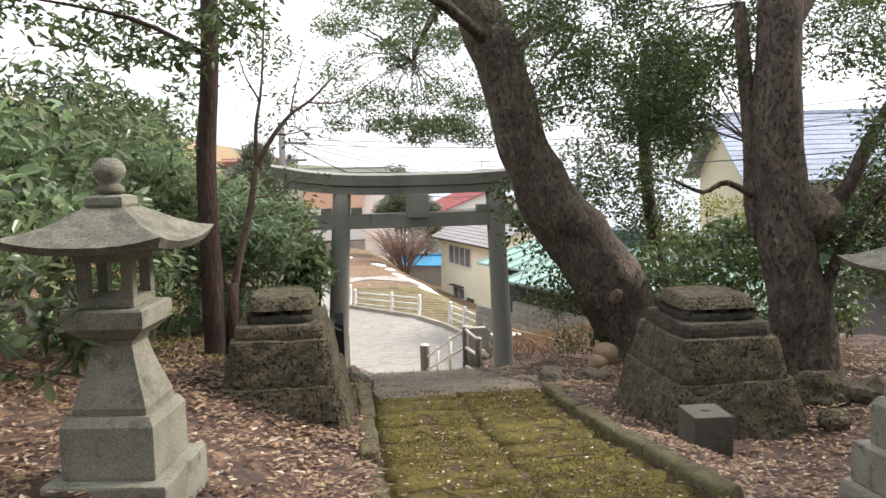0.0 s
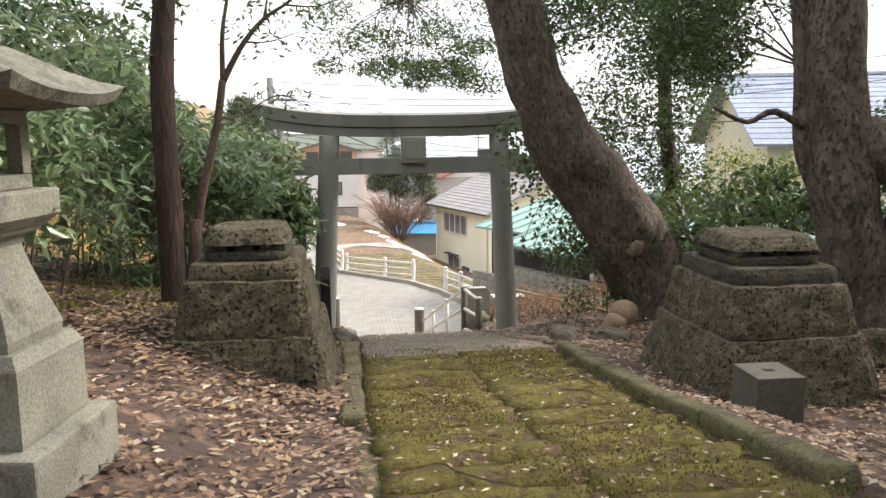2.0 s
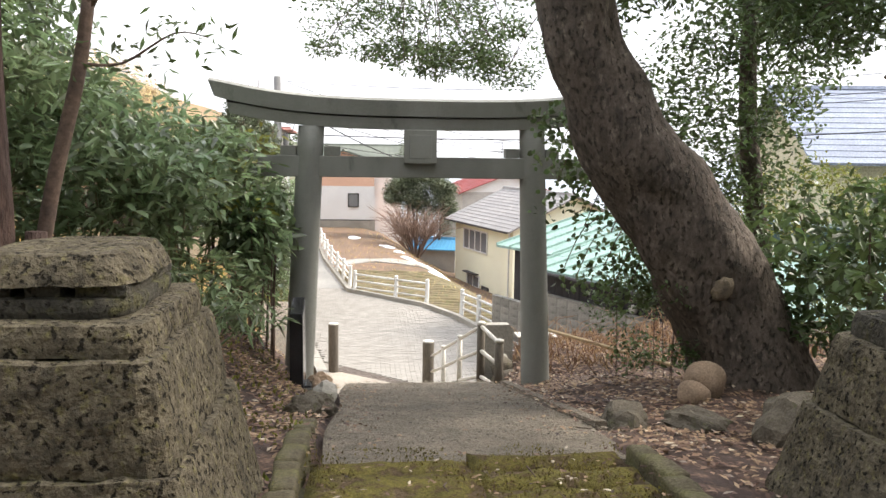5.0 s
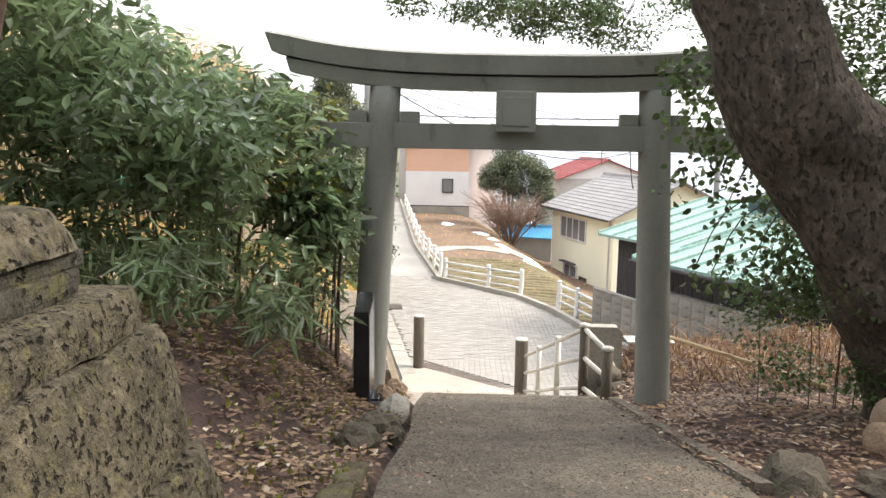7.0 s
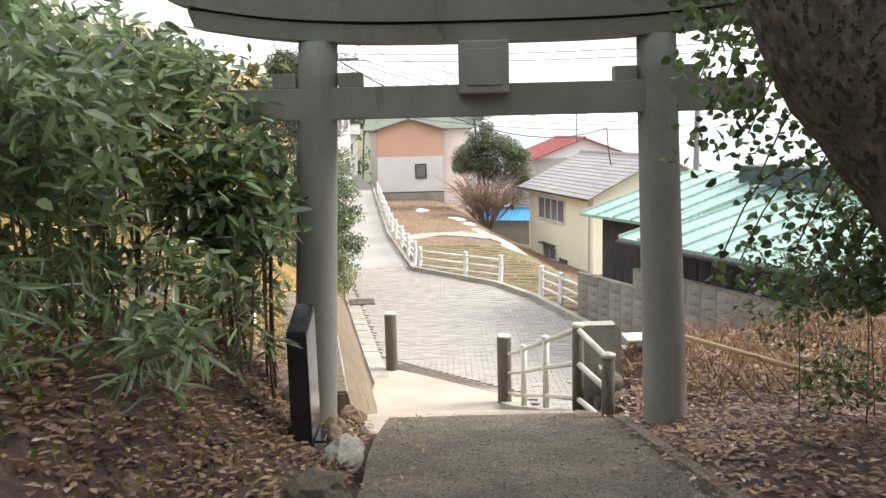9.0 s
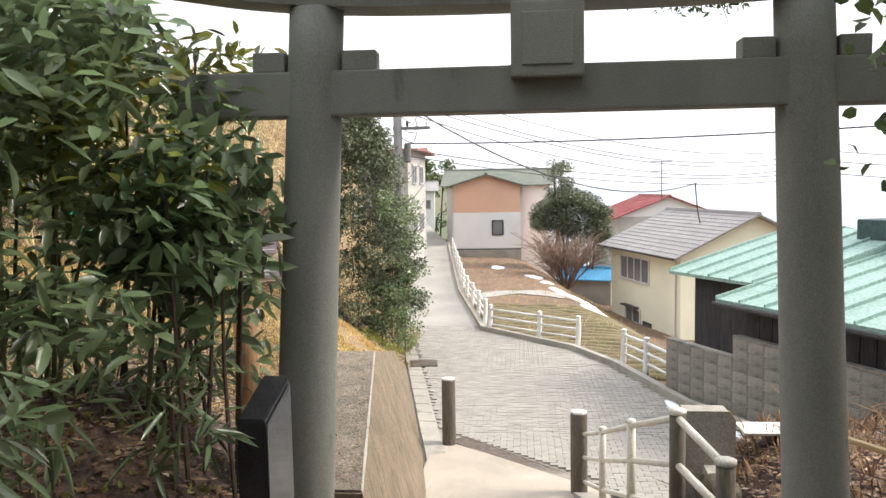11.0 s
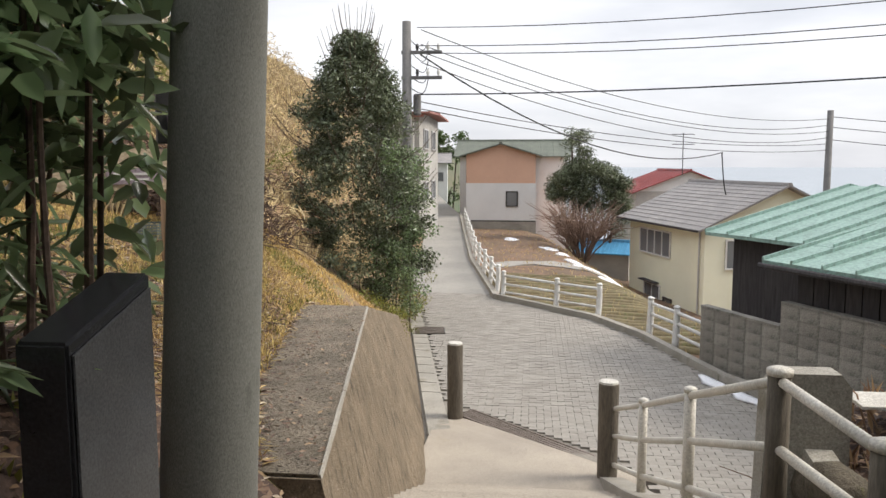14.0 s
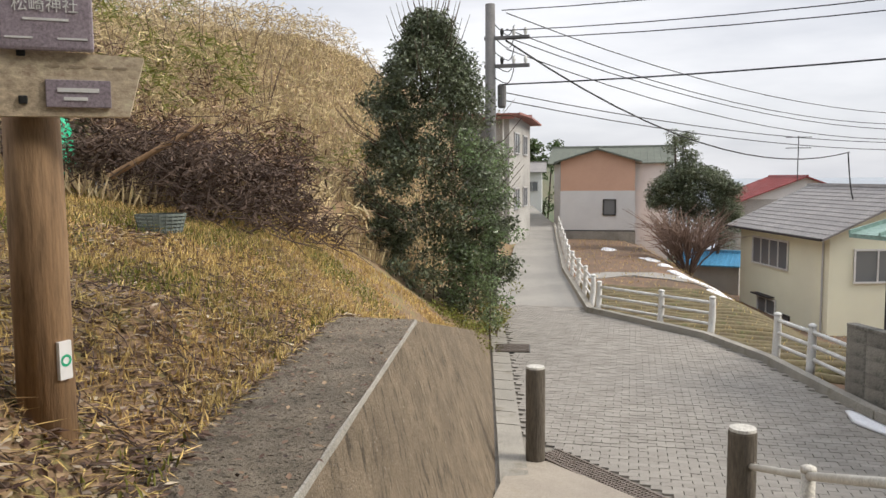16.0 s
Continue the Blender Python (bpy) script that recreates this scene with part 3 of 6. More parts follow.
for y in np.arange(13.37, 18.9, 0.5):
    top, edge = float(wall_top(y)), float(wall_brink(y))
    back = edge - float(np.interp(y, [13.35, 15, 19, 22, 29], [0.43, 0.78, 0.93, 0.35, 0.2]))
    rings.append([(edge - 0.012, y, top + 0.004), (back, y, top + 0.004), (back, y, top + 0.02), (edge - 0.02, y, top + 0.02)])
bm = loft(rings)
bmesh.ops.recalc_face_normals(bm, faces=bm.faces[:])
part("wall_coping", bm, RAMP_GRIT, wall_l, "gritty grey flat wall top")

rings = []
for y in np.arange(13.37, 18.9, 0.5):
    top, edge = float(wall_top(y)), float(wall_brink(y))
    rings.append([(edge - 0.012, y, top + 0.021), (edge - 0.001, y, top + 0.018), (edge + 0.007, y, top - 0.01), (edge - 0.012, y, top - 0.02)])
bm = loft(rings)
bmesh.ops.recalc_face_normals(bm, faces=bm.faces[:])
part("wall_arris", roughen(bm, 0.006, 5.0), CONCRETE, wall_l, "paler worn edge of the wall top")

side_wall = thing("side_wall", "leaning grey concrete wall holding the bank", "retaining wall", kind="structure")
rings = []
for y in np.arange(13.0, 15.3, 0.4):
    fz = float(path_z(y)) - 0.5
    tz = float(np.interp(y, [13, 14.2, 15.3], [-1.35, -1.15, -1.45]))
    rings.append([(1.13, y, fz), (1.30, y, fz), (1.36, y, tz), (1.21, y, tz)])
bm = loft(rings)
bmesh.ops.recalc_face_normals(bm, faces=bm.faces[:])
part("wall_body", bm, CONCRETE, side_wall)

# ---- gate ----
TY = 12.3
torii = thing("torii_gate", "plain grey concrete shrine gate with round pillars", "torii gate", (0, TY, 0))
for sx, base in ((-1, -1.35), (1, -1.25)):
    foot_x, top_x = (-1.545, -1.345) if sx < 0 else (1.40, 1.255)
    r0, r1 = 0.178, 0.150
    rings = []
    for k in range(13):
        t = k / 12
        z = base - 0.15 + (2.08 - base + 0.15) * t
        x = foot_x + (top_x - foot_x) * t
        r = r0 + (r1 - r0) * t
        rings.append([(x + r * math.cos(a * math.pi / 16), r * math.sin(a * math.pi / 16), z) for a in range(32)])
    part("pillar", loft(rings), TORII, torii, smooth=True)


def beam(x0, x1, zf, h0, h1, depth, lift, steps=28, slant=0.0):
    rings = []
    for i in range(steps + 1):
        t = -1 + 2 * i / steps
        x = x0 + (x1 - x0) * (i / steps)
        up = lift * abs(t) ** 3.2
        a, b = zf + h0 + up, zf + h1 + up
        rings.append([(x, -depth, a), (x, depth, a), (x, depth * 1.12, b - 0.02), (x, 0, b + 0.02), (x, -depth * 1.12, b - 0.02)])
    return loft(rings)


def shear_ends(bm, zmid, k):
    lo = min(v.co.x for v in bm.verts)
    hi = max(v.co.x for v in bm.verts)
    for v in bm.verts:
        if v.co.x < lo + 0.001:
            v.co.x -= (v.co.z - zmid) * k
        elif v.co.x > hi - 0.001:
            v.co.x += (v.co.z - zmid) * k
    return bm


part("top_beam", shear_ends(beam(-2.42, 2.36, 0, 2.20, 2.395, 0.17, 0.19), 2.4, 0.35), TORII, torii)
part("under_beam", shear_ends(beam(-2.22, 2.16, 0, 2.052, 2.198, 0.13, 0.15), 2.1, 0.3), TORII, torii)
part("tie_beam", box(-2.17, 2.08, -0.10, 0.10, 1.492, 1.737, 0.012), TORII, torii)
for x0, x1 in ((-1.70, -1.52), (-1.20, -1.01), (0.93, 1.10), (1.42, 1.58)):
    part("wedge", box(x0, x1, -0.07, 0.07, 1.739, 1.848, 0.008), TORII, torii)
part("plaque", box(-0.275, 0.105, -0.20, -0.08, 1.66, 2.05, 0.012), TORII, torii, "blank framed concrete name plaque")
part("plaque_field", box(-0.215, 0.045, -0.212, -0.202, 1.72, 1.99, 0.004), TORII, torii)
part("plaque_block", box(-0.24, 0.07, -0.078, 0.08, 1.739, 2.05, 0.006), TORII, torii)

# ---- shrine guardian pedestals, empty ----
def rounded(hx, hy, z, k=12, p=9.0):
    pts = []
    for side in range(4):
        for i in range(k):
            t = -1 + 2 * i / k
            c = (1 + abs(t) ** p) ** (-1 / p)
            x, y = ((t, -1), (1, t), (-t, 1), (-1, -t))[side]
            pts.append((x * hx * c, y * hy * c, z))
    return pts


def course(e, nm, z0, z1, w0, w1, d0, d1, m, amt, seed, p=16.0, label=""):
    """One rough stone course, battered from its foot to its head."""
    nz = max(3, int((z1 - z0) / 0.045))
    rings = [rounded(w0 * f, d0 * f, z0 - 0.004, 12, p) for f in (0.3, 0.6, 0.9)]
    for i in range(nz + 1):
        t = i / nz
        soft = 1 - 0.016 * (abs(2 * t - 1) ** 6)
        rings.append(rounded((w0 + (w1 - w0) * t) * soft, (d0 + (d1 - d0) * t) * soft, z0 + (z1 - z0) * t, 12, p))
    rings += [rounded(w1 * f, d1 * f, z1 + 0.006, 12, p) for f in (0.90, 0.78, 0.65, 0.5, 0.35, 0.2, 0.05)]
    bm = loft(rings)
    roughen(bm, amt * 0.42, 3.0, 0, seed)
    roughen(bm, amt * 0.24, 13.0, 0, seed * 1.7)
    return part(nm, bm, m, e, label)


def pedestal(at, label, seed, tiers, hw, hd, z):
    e = thing("stone_pedestal", label, "pedestal", at)
    for k, (nm, z0, z1, w0, w1, d0, d1, m, amt) in enumerate(tiers):
        course(e, nm, z0, z1, w0, w1, d0, d1, m, amt, seed + 3.1 * k)
    # worn cap: a base slab, three low feet with slots between them, a rounded top
    course(e, "cap_base", z, z + 0.07, hw * 0.97, hw, hd, hd, STONE_DK, 0.012, seed + 20, 6.0)
    for k, (x0, x1) in enumerate(((-0.93, -0.40), (-0.24, 0.17), (0.33, 0.92))):
        bm = box(hw * x0, hw * x1, -hd * 0.9, hd * 0.9, z + 0.072, z + 0.118, 0.008)
        part("cap_foot", bm, STONE_DK, e)
    course(e, "cap_slab", z + 0.12, z + 0.225, hw * 1.03, hw * 0.86, hd * 1.03, hd * 0.88, STONE_TUFF, 0.022, seed + 31, 5.0, "pitted mossy cap slab")
    return e


pl = pedestal((-1.86, 6.2, 0.0), "mossy stacked dark stone pedestal with worn slots", 1.0, [
    ("foot", -0.45, 0.66, 0.74, 0.53, 0.84, 0.64, STONE_TUFF, 0.05), ("body", 0.665, 1.05, 0.50, 0.43, 0.61, 0.55, STONE_TUFF, 0.04),
    ("ledge", 1.056, 1.17, 0.40, 0.385, 0.50, 0.48, STONE_TUFF, 0.022)], 0.31, 0.38, 1.174)
pr = pedestal((2.24, 6.25, 0.0), "mossy stacked dark stone pedestal beside the leaning tree", 5.0, [
    ("foot", -0.4, 0.48, 0.80, 0.60, 0.86, 0.68, STONE_TUFF, 0.045), ("body", 0.485, 0.87, 0.56, 0.49, 0.65, 0.58, STONE_TUFF, 0.035),
    ("ledge", 0.876, 1.0, 0.44, 0.43, 0.52, 0.50, STONE_DK, 0.022)], 0.38, 0.40, 1.005)

# ---- square socket block ----
sb = thing("socket_block", "dark square concrete block with a socket hole", "concrete block", (1.61, 4.88, 0.10), turn=-2)
part("block_body", box(-0.16, 0.16, -0.18, 0.18, -0.2, 0.385, 0.008), GREY_BLOCK, sb)
# no hole is cut: a dark plate paints the shade inside it
part("socket_hole", box(-0.035, 0.035, -0.022, 0.022, 0.382, 0.389, 0.002), DARK_FRAME_HOLE, sb)


# ---- stone lanterns ----
def lantern(at, turn, label):
    e = thing("stone_lantern", label, "stone lantern", at, turn=turn)
    def sq(h, z):
        return square(0, 0, h, h, z)
    part("plinth", loft([sq(0.42, -0.35), sq(0.335, 0.12), sq(0.325, 0.14)]), GRANITE, e, "rough tapering plinth")
    part("lower_base", box(-0.30, 0.30, -0.30, 0.30, 0.142, 0.40, 0.012), GRANITE, e)
    part("upper_base", loft([sq(0.222, 0.402), sq(0.225, 0.42), sq(0.225, 0.66), sq(0.20, 0.705)]), GRANITE, e)
    prof = [(0.175, 0.707), (0.18, 0.74), (0.165, 0.79), (0.135, 0.88), (0.11, 0.97), (0.098, 1.03), (0.108, 1.06), (0.14, 1.075), (0.15, 1.09)]
    part("shaft", loft([sq(h, z) for h, z in prof]), GRANITE, e, "waisted square shaft")
    part("platform", loft([sq(0.155, 1.092), sq(0.195, 1.13), sq(0.195, 1.21), sq(0.18, 1.22)]), GRANITE, e)
    part("light_sill", box(-0.135, 0.135, -0.135, 0.135, 1.222, 1.27, 0.004), GRANITE, e)
    for sx in (-1, 1):
        for sy in (-1, 1):
            part("light_post", box(sx * 0.108 - 0.027, sx * 0.108 + 0.027, sy * 0.108 - 0.027, sy * 0.108 + 0.027, 1.272, 1.44, 0.003), GRANITE, e)
    part("light_lintel", box(-0.135, 0.135, -0.135, 0.135, 1.442, 1.485, 0.004), GRANITE, e)
    rings = []
    for h, z, up in [(0.18, 1.487, 0.0), (0.355, 1.50, 0.03), (0.38, 1.535, 0.045), (0.315, 1.565, 0.025), (0.23, 1.615, 0.008), (0.15, 1.67, 0.0), (0.10, 1.70, 0.0)]:
        ring = []
        for side in range(4):
            for s in range(8):
                t = -1 + 2 * s / 8
                x, y = h * t, -h
                c, sn = math.cos(side * math.pi / 2), math.sin(side * math.pi / 2)
                ring.append((x * c - y * sn, x * sn + y * c, z + up * abs(t) ** 2.5))
        rings.append(ring)
    bm = loft(rings)
    roughen(bm, 0.006, 9)
    part("roof", bm, GRANITE_ROOF, e, "lichen-spotted flared stone roof", smooth=False)
    part("finial_base", loft([sq(0.085, 1.70), sq(0.092, 1.715), sq(0.09, 1.75), sq(0.06, 1.76)]), GRANITE, e)
    prof = [(0.05, 1.76), (0.065, 1.775), (0.065, 1.795), (0.045, 1.81), (0.045, 1.82), (0.07, 1.845), (0.078, 1.88), (0.068, 1.91), (0.04, 1.935), (0.006, 1.94)]
    part("finial", loft([[(r * math.cos(a * math.pi / 10), r * math.sin(a * math.pi / 10), z) for a in range(20)] for r, z in prof]), GRANITE_ROOF, e, smooth=True)
    return e


lan = lantern((-2.37, 2.92, 0.66), -8, "weathered grey stone lantern with a square flared roof")
lan2 = lantern((2.22, 3.15, 0.33), 4, "pale stone lantern on fallen leaves")

# ---- bollards, rails, fence ----
def bollard(at, label):
    e = thing("bollard", label, "bollard", at, group="bollards at the drain")
    prof = [(0.118, -0.1), (0.118, 1.12), (0.112, 1.14)]
    bm = loft([[(r * (1 + 0.02 * math.sin(3 * a)) * math.cos(a * math.pi / 12), r * math.sin(a * math.pi / 12), z) for a in range(24)] for r, z in prof])
    part("post", bm, POST_GREY, e, smooth=False)
    part("cap", loft([[(r * math.cos(a * math.pi / 12), r * math.sin(a * math.pi / 12), z) for a in range(24)] for r, z in [(0.113, 1.141), (0.108, 1.165), (0.07, 1.172)]]), POST_CAP, e, "chalky whitened cap")
    return e


bollard((-1.478, 21.35, -3.40), "dark imitation-log bollard beside the drain grating")
bollard((0.575, 18.83, -3.23), "dark imitation-log bollard where the handrail ends")

RAIL = [(0.634, 18.79, -2.333, 0.91), (0.705, 16.97, -1.716, 0.93), (0.809, 15.39, -1.15, 0.94), (0.91, 13.73, -0.569, 0.98), (0.993, 12.70, -0.578, 0.80)]
rail = thing("handrail", "cream painted pipe handrail beside the stairs", "handrail")
for i, (x, y, z, h) in enumerate(RAIL):
    r = 0.042 if i in (1, 2, 0) else 0.058
    part("rail_post", tube([(x, y, z - h), (x, y, z - 0.03)], r, 14), RAIL_PAINT if i < 3 else POST_GREY, rail, smooth=True)
    part("post_cap", tube([(x, y, z - 0.03), (x, y, z), (x, y, z + 0.012)], [r * 1.12, r * 1.12, r * 0.6], 14), RAIL_PAINT, rail, smooth=True)
for a, b in zip(RAIL, RAIL[1:]):
    for k in (0.06, 0.42, 0.80):
        p, q2 = Vector(a[:3]), Vector(b[:3])
        part("rail_bar", tube([p - Vector((0, 0, k * a[3])), q2 - Vector((0, 0, k * b[3]))], 0.028, 10), RAIL_PAINT, rail, smooth=True)
curb = bmesh.new()
loft([[(x + 0.13, y, z - h - 0.3), (x - 0.16, y, z - h - 0.3), (x - 0.15, y, z - h + 0.03), (x + 0.12, y, z - h + 0.03)] for x, y, z, h in RAIL], bm=curb)
bmesh.ops.recalc_face_normals(curb, faces=curb.faces[:])
tagged(part("trim_stair_kerb", curb, CONCRETE), "concrete kerb carrying the handrail", "kerb", kind="structure")
rk = bmesh.new()
loft([[(x - 0.055, y, z - 0.25), (x + 0.055, y, z - 0.25), (x + 0.05, y, z + 0.045), (x - 0.045, y, z + 0.045)] for x, y, z in ((1.08, 8.6, -0.27), (1.05, 10.2, -0.61), (1.03, 12.5, -1.1))], bm=rk)
bmesh.ops.recalc_face_normals(rk, faces=rk.faces[:])
tagged(part("trim_ramp_kerb", rk, RAMP_GRIT), "thin concrete kerb beside the ramp", "kerb", kind="structure")


def guard_fence(posts, label, lean=0.10, rails=(0.10, 0.34, 0.58), h=0.86):
    e = thing("guard_fence", label, "fence", group="white guard fences")
    tops = []
    for x, y, z in posts:
        b = Vector((x - lean * 0.4, y - lean, z - h))
        m_ = Vector((x, y, z - h * 0.45))
        part("fence_post", tube(bend([b, m_, (x, y, z)], 3), [0.075] * 4 + [0.07, 0.07, 0.06], 10), WHITE_PAINT, e, smooth=True)
        part("fence_cap", tube([(x, y, z), (x, y, z + 0.02), (x, y, z + 0.05)], [0.078, 0.078, 0.04], 10), WHITE_PAINT, e, smooth=True)
    for a, b in zip(posts, posts[1:]):
        for k in rails:
            part("fence_rail", tube([Vector(a) - Vector((0, 0, k)), Vector(b) - Vector((0, 0, k))], 0.036, 8), WHITE_PAINT, e, smooth=True)
    return e


guard_fence([(-1.13, 32.3, -2.66), (0.36, 31.0, -2.66), (1.40, 29.9, -2.62)], "white painted steel guard fence along the lane")
guard_fence([(2.36, 27.7, -2.58), (2.74, 26.6, -2.58), (3.06, 25.3, -2.56)], "short white guard fence by the block wall")
far_posts = [(float(kerb_x(y)) + 0.18, y, float(road_z(y)) + 0.82) for y in (33.2, 35.2, 37.3, 39.6, 42, 44.8, 47.8, 51, 54.5, 58, 62)]
guard_fence(far_posts, "long white guard fence along the straight lane")

# ---- houses ----
def frame_xy(origin, along):
    """Local frame: u along the given ground direction, v to its left, z up."""
    u = Vector((along[0], along[1], 0)).normalized()
    return Matrix.Translation(origin) @ Matrix(((u.x, -u.y, 0, 0), (u.y, u.x, 0, 0), (0, 0, 1, 0), (0, 0, 0, 1)))


def house(name, label, m, L, D, z0, z1, wall_mat):
    e = new(name)
    e.matrix_basis = m
    tagged(e, label, "house")
    t = 0.15
    part("wall", box(0, L, 0, t, z0, z1), wall_mat, e)
    part("wall", box(0, L, D - t, D, z0, z1), wall_mat, e)
    part("wall", box(0, t, t + 0.002, D - t - 0.002, z0, z1), wall_mat, e)
    part("wall", box(L - t, L, t + 0.002, D - t - 0.002, z0, z1), wall_mat, e)
    return e


def gable(e, L, D, z, rise, over, material, along_u=True, seams=0.45, thick=0.07, wall_mat=None, rib=0.03, ridge=True, courses=0.0):
    """Two roof slopes with raised seams; the ridge runs along u or along v."""
    def P(u, v, zz):
        return (u, v, zz) if along_u else (v, u, zz)
    A, B = (L, D) if along_u else (D, L)
    half = B / 2
    k = rise / half
    for sgn in (0, 1):
        def pt(u, s, up):
            v = half - s if sgn == 0 else half + s
            return P(u, v, z + rise - k * s + up)
        s1 = half + over
        bm = bmesh.new()
        loft([[pt(u, 0, 0), pt(u, s1, 0), pt(u, s1, thick), pt(u, 0, thick)] for u in (-over, A + over)], bm=bm)
        bmesh.ops.recalc_face_normals(bm, faces=bm.faces[:])
        slope = part("roof", bm, material, e)
        if courses:
            n_ = int(s1 / courses)
            for i in range(n_):
                sa, sb = s1 * i / n_, s1 * (i + 1) / n_ + 0.03
                bm = bmesh.new()
                loft([[pt(u, sa, thick + 0.004), pt(u, sb, thick + 0.004), pt(u, sb, thick + 0.035), pt(u, sa, thick + 0.008)] for u in (-over - 0.01, A + over + 0.01)], bm=bm)
                bmesh.ops.recalc_face_normals(bm, faces=bm.faces[:])
                part("tile_course", bm, material, slope)
            continue
        n_ = int((A + 2 * over) / seams)
        for i in range(n_ + 1):
            u = -over + 0.02 + (A + 2 * over - 0.04) * i / n_
            bm = bmesh.new()
            loft([[pt(u - 0.022, s, thick), pt(u + 0.022, s, thick), pt(u + 0.018, s, thick + rib), pt(u - 0.018, s, thick + rib)] for s in (0.02, s1 + 0.01)], bm=bm)
            bmesh.ops.recalc_face_normals(bm, faces=bm.faces[:])
            part("roof_seam", bm, material, slope)
    if ridge:
        bm = bmesh.new()
        loft([[P(u, half - 0.14, z + rise + thick - 0.02), P(u, half + 0.14, z + rise + thick - 0.02), P(u, half + 0.08, z + rise + thick + 0.12), P(u, half - 0.08, z + rise + thick + 0.12)] for u in (-over, A + over)], bm=bm)
        bmesh.ops.recalc_face_normals(bm, faces=bm.faces[:])
        part("ridge", bm, material, e)
    if wall_mat:
        for u in (0.0, A - 0.12):
            bm = loft([[P(u, 0, z), P(u, B, z), P(u, half, z + rise)], [P(u + 0.12, 0, z), P(u + 0.12, B, z), P(u + 0.12, half, z + rise)]])
            bmesh.ops.recalc_face_normals(bm, faces=bm.faces[:])
            part("gable_wall", bm, wall_mat, e)


def window(e, face, a, b, z0, z1, panes=2, frame_mat=None, off=0.0):
    """A sliding window set on a wall. face: 'v0' (front, v = off) or 'u0' (side, u = off)."""
    frame_mat = frame_mat or FRAME
    def bx(a0, a1, d0, d1, c0, c1, bev=0.0):
        if face == "v0":
            return box(a0, a1, off - d1, off - d0, c0, c1, bev)
        return box(off - d1, off - d0, a0, a1, c0, c1, bev) if face == "u0" else box(off + d0, off + d1, a0, a1, c0, c1, bev)
    w = part("window", bx(a, b, -0.02, 0.012, z0, z1), DARK_FRAME_HOLE, e)
    f = 0.075
    for q_ in (bx(a, b, 0.014, 0.07, z1 - f, z1), bx(a, b, 0.014, 0.09, z0, z0 + f), bx(a, a + f, 0.014, 0.068, z0 + f, z1 - f), bx(b - f, b, 0.014, 0.068, z0 + f, z1 - f)):
        part("frame", q_, frame_mat, w)
    for i in range(panes):
        c, d = a + f + (b - a - 2 * f) * i / panes, a + f + (b - a - 2 * f) * (i + 1) / panes
        part("pane", bx(c + 0.02, d - 0.02, 0.016, 0.024, z0 + f, z1 - f), GLASS, w)
        if i:
            part("mullion", bx(c - 0.03, c + 0.03, 0.016, 0.066, z0 + f, z1 - f), frame_mat, w)
    return w


# salmon and grey house at the end of the field
m = frame_xy((-5.05, 66.5, 0), (1, 0.0))
pk = house("house", "two-storey house, salmon above and pale grey below", m, 4.95, 9.0, -7.5, 1.05, PINK_WALL)
part("lower_cladding", box(-0.02, 4.97, -0.035, -0.003, -3.66, -0.95), WHITE_WALL, pk, "pale grey lower wall")
part("lower_cladding", box(-0.035, -0.003, -0.02, 9.0, -3.66, 1.0), GREY_WALL, pk)
part("plinth", box(-0.06, 5.01, -0.06, -0.037, -6, -3.70), CONCRETE, pk)
part("band", box(-0.04, 4.99, -0.055, -0.037, -3.70, -3.62), DARK_FRAME_HOLE, pk)
gable(pk, 4.95, 9.0, 1.05, 0.75, 0.45, OLIVE_TILE, along_u=False, wall_mat=PINK_WALL, seams=0.5)
window(pk, "v0", 2.85, 3.72, -2.62, -1.52, 1, DARK_FRAME_HOLE, -0.035)
for v in (1.2, 4.2):
    window(pk, "u0", v, v + 1.4, -0.4, 0.6, 2, DARK_FRAME_HOLE, -0.035)
pk2 = house("house", "house with a broad ridged olive-grey roof", frame_xy((-6.4, 76.2, 0), (1, 0)), 8.9, 7.0, -9, 1.15, WHITE_WALL)
gable(pk2, 8.9, 7.0, 1.15, 1.2, 0.5, OLIVE_TILE, along_u=True, wall_mat=WHITE_WALL, seams=0.5)

# pale yellow house
m = frame_xy((5.2, 55.0, 0), (2.3, -8.5))
yh = house("house", "pale yellow two-storey house with a grey tiled roof", m, 8.8, 7.5, -8.0, -2.35, YELLOW_WALL)
bpy.context.view_layer.update()
gable(yh, 8.8, 7.5, -2.35, 1.75, 0.55, GREY_TILE, along_u=True, wall_mat=YELLOW_WALL, courses=0.33)
window(yh, "v0", 1.5, 5.3, -4.3, -2.95, 4, WHITE_PAINT, 0.0)
window(yh, "v0", 2.2, 4.2, -6.6, -5.8, 2, WHITE_PAINT, 0.0)
window(yh, "v0", 4.6, 5.6, -7.2, -6.3, 1, DARK_FRAME_HOLE, 0.0)
window(yh, "u1", 1.0, 3.0, -4.4, -3.0, 2, WHITE_PAINT, 8.8)
window(yh, "u1", 4.6, 6.2, -4.4, -3.0, 2, WHITE_PAINT, 8.8)
part("window_hood", box(2.1, 4.0, -0.35, 0.0, -5.74, -5.68, 0.01), DARK_BOARD, yh)
part("rear_porch", box(5.8, 7.6, -0.9, -0.003, -7.4, -6.7, 0.02), ROCK_TAN, yh, "small rusty lean-to")
part("downpipe", tube([(8.4, -0.06, -2.5), (8.4, -0.06, -7.6)], 0.04, 8), FRAME, yh)
part("gutter", box(-0.5, 9.3, -0.68, -0.58, -2.62, -2.52, 0.02), DARK_BOARD, yh)

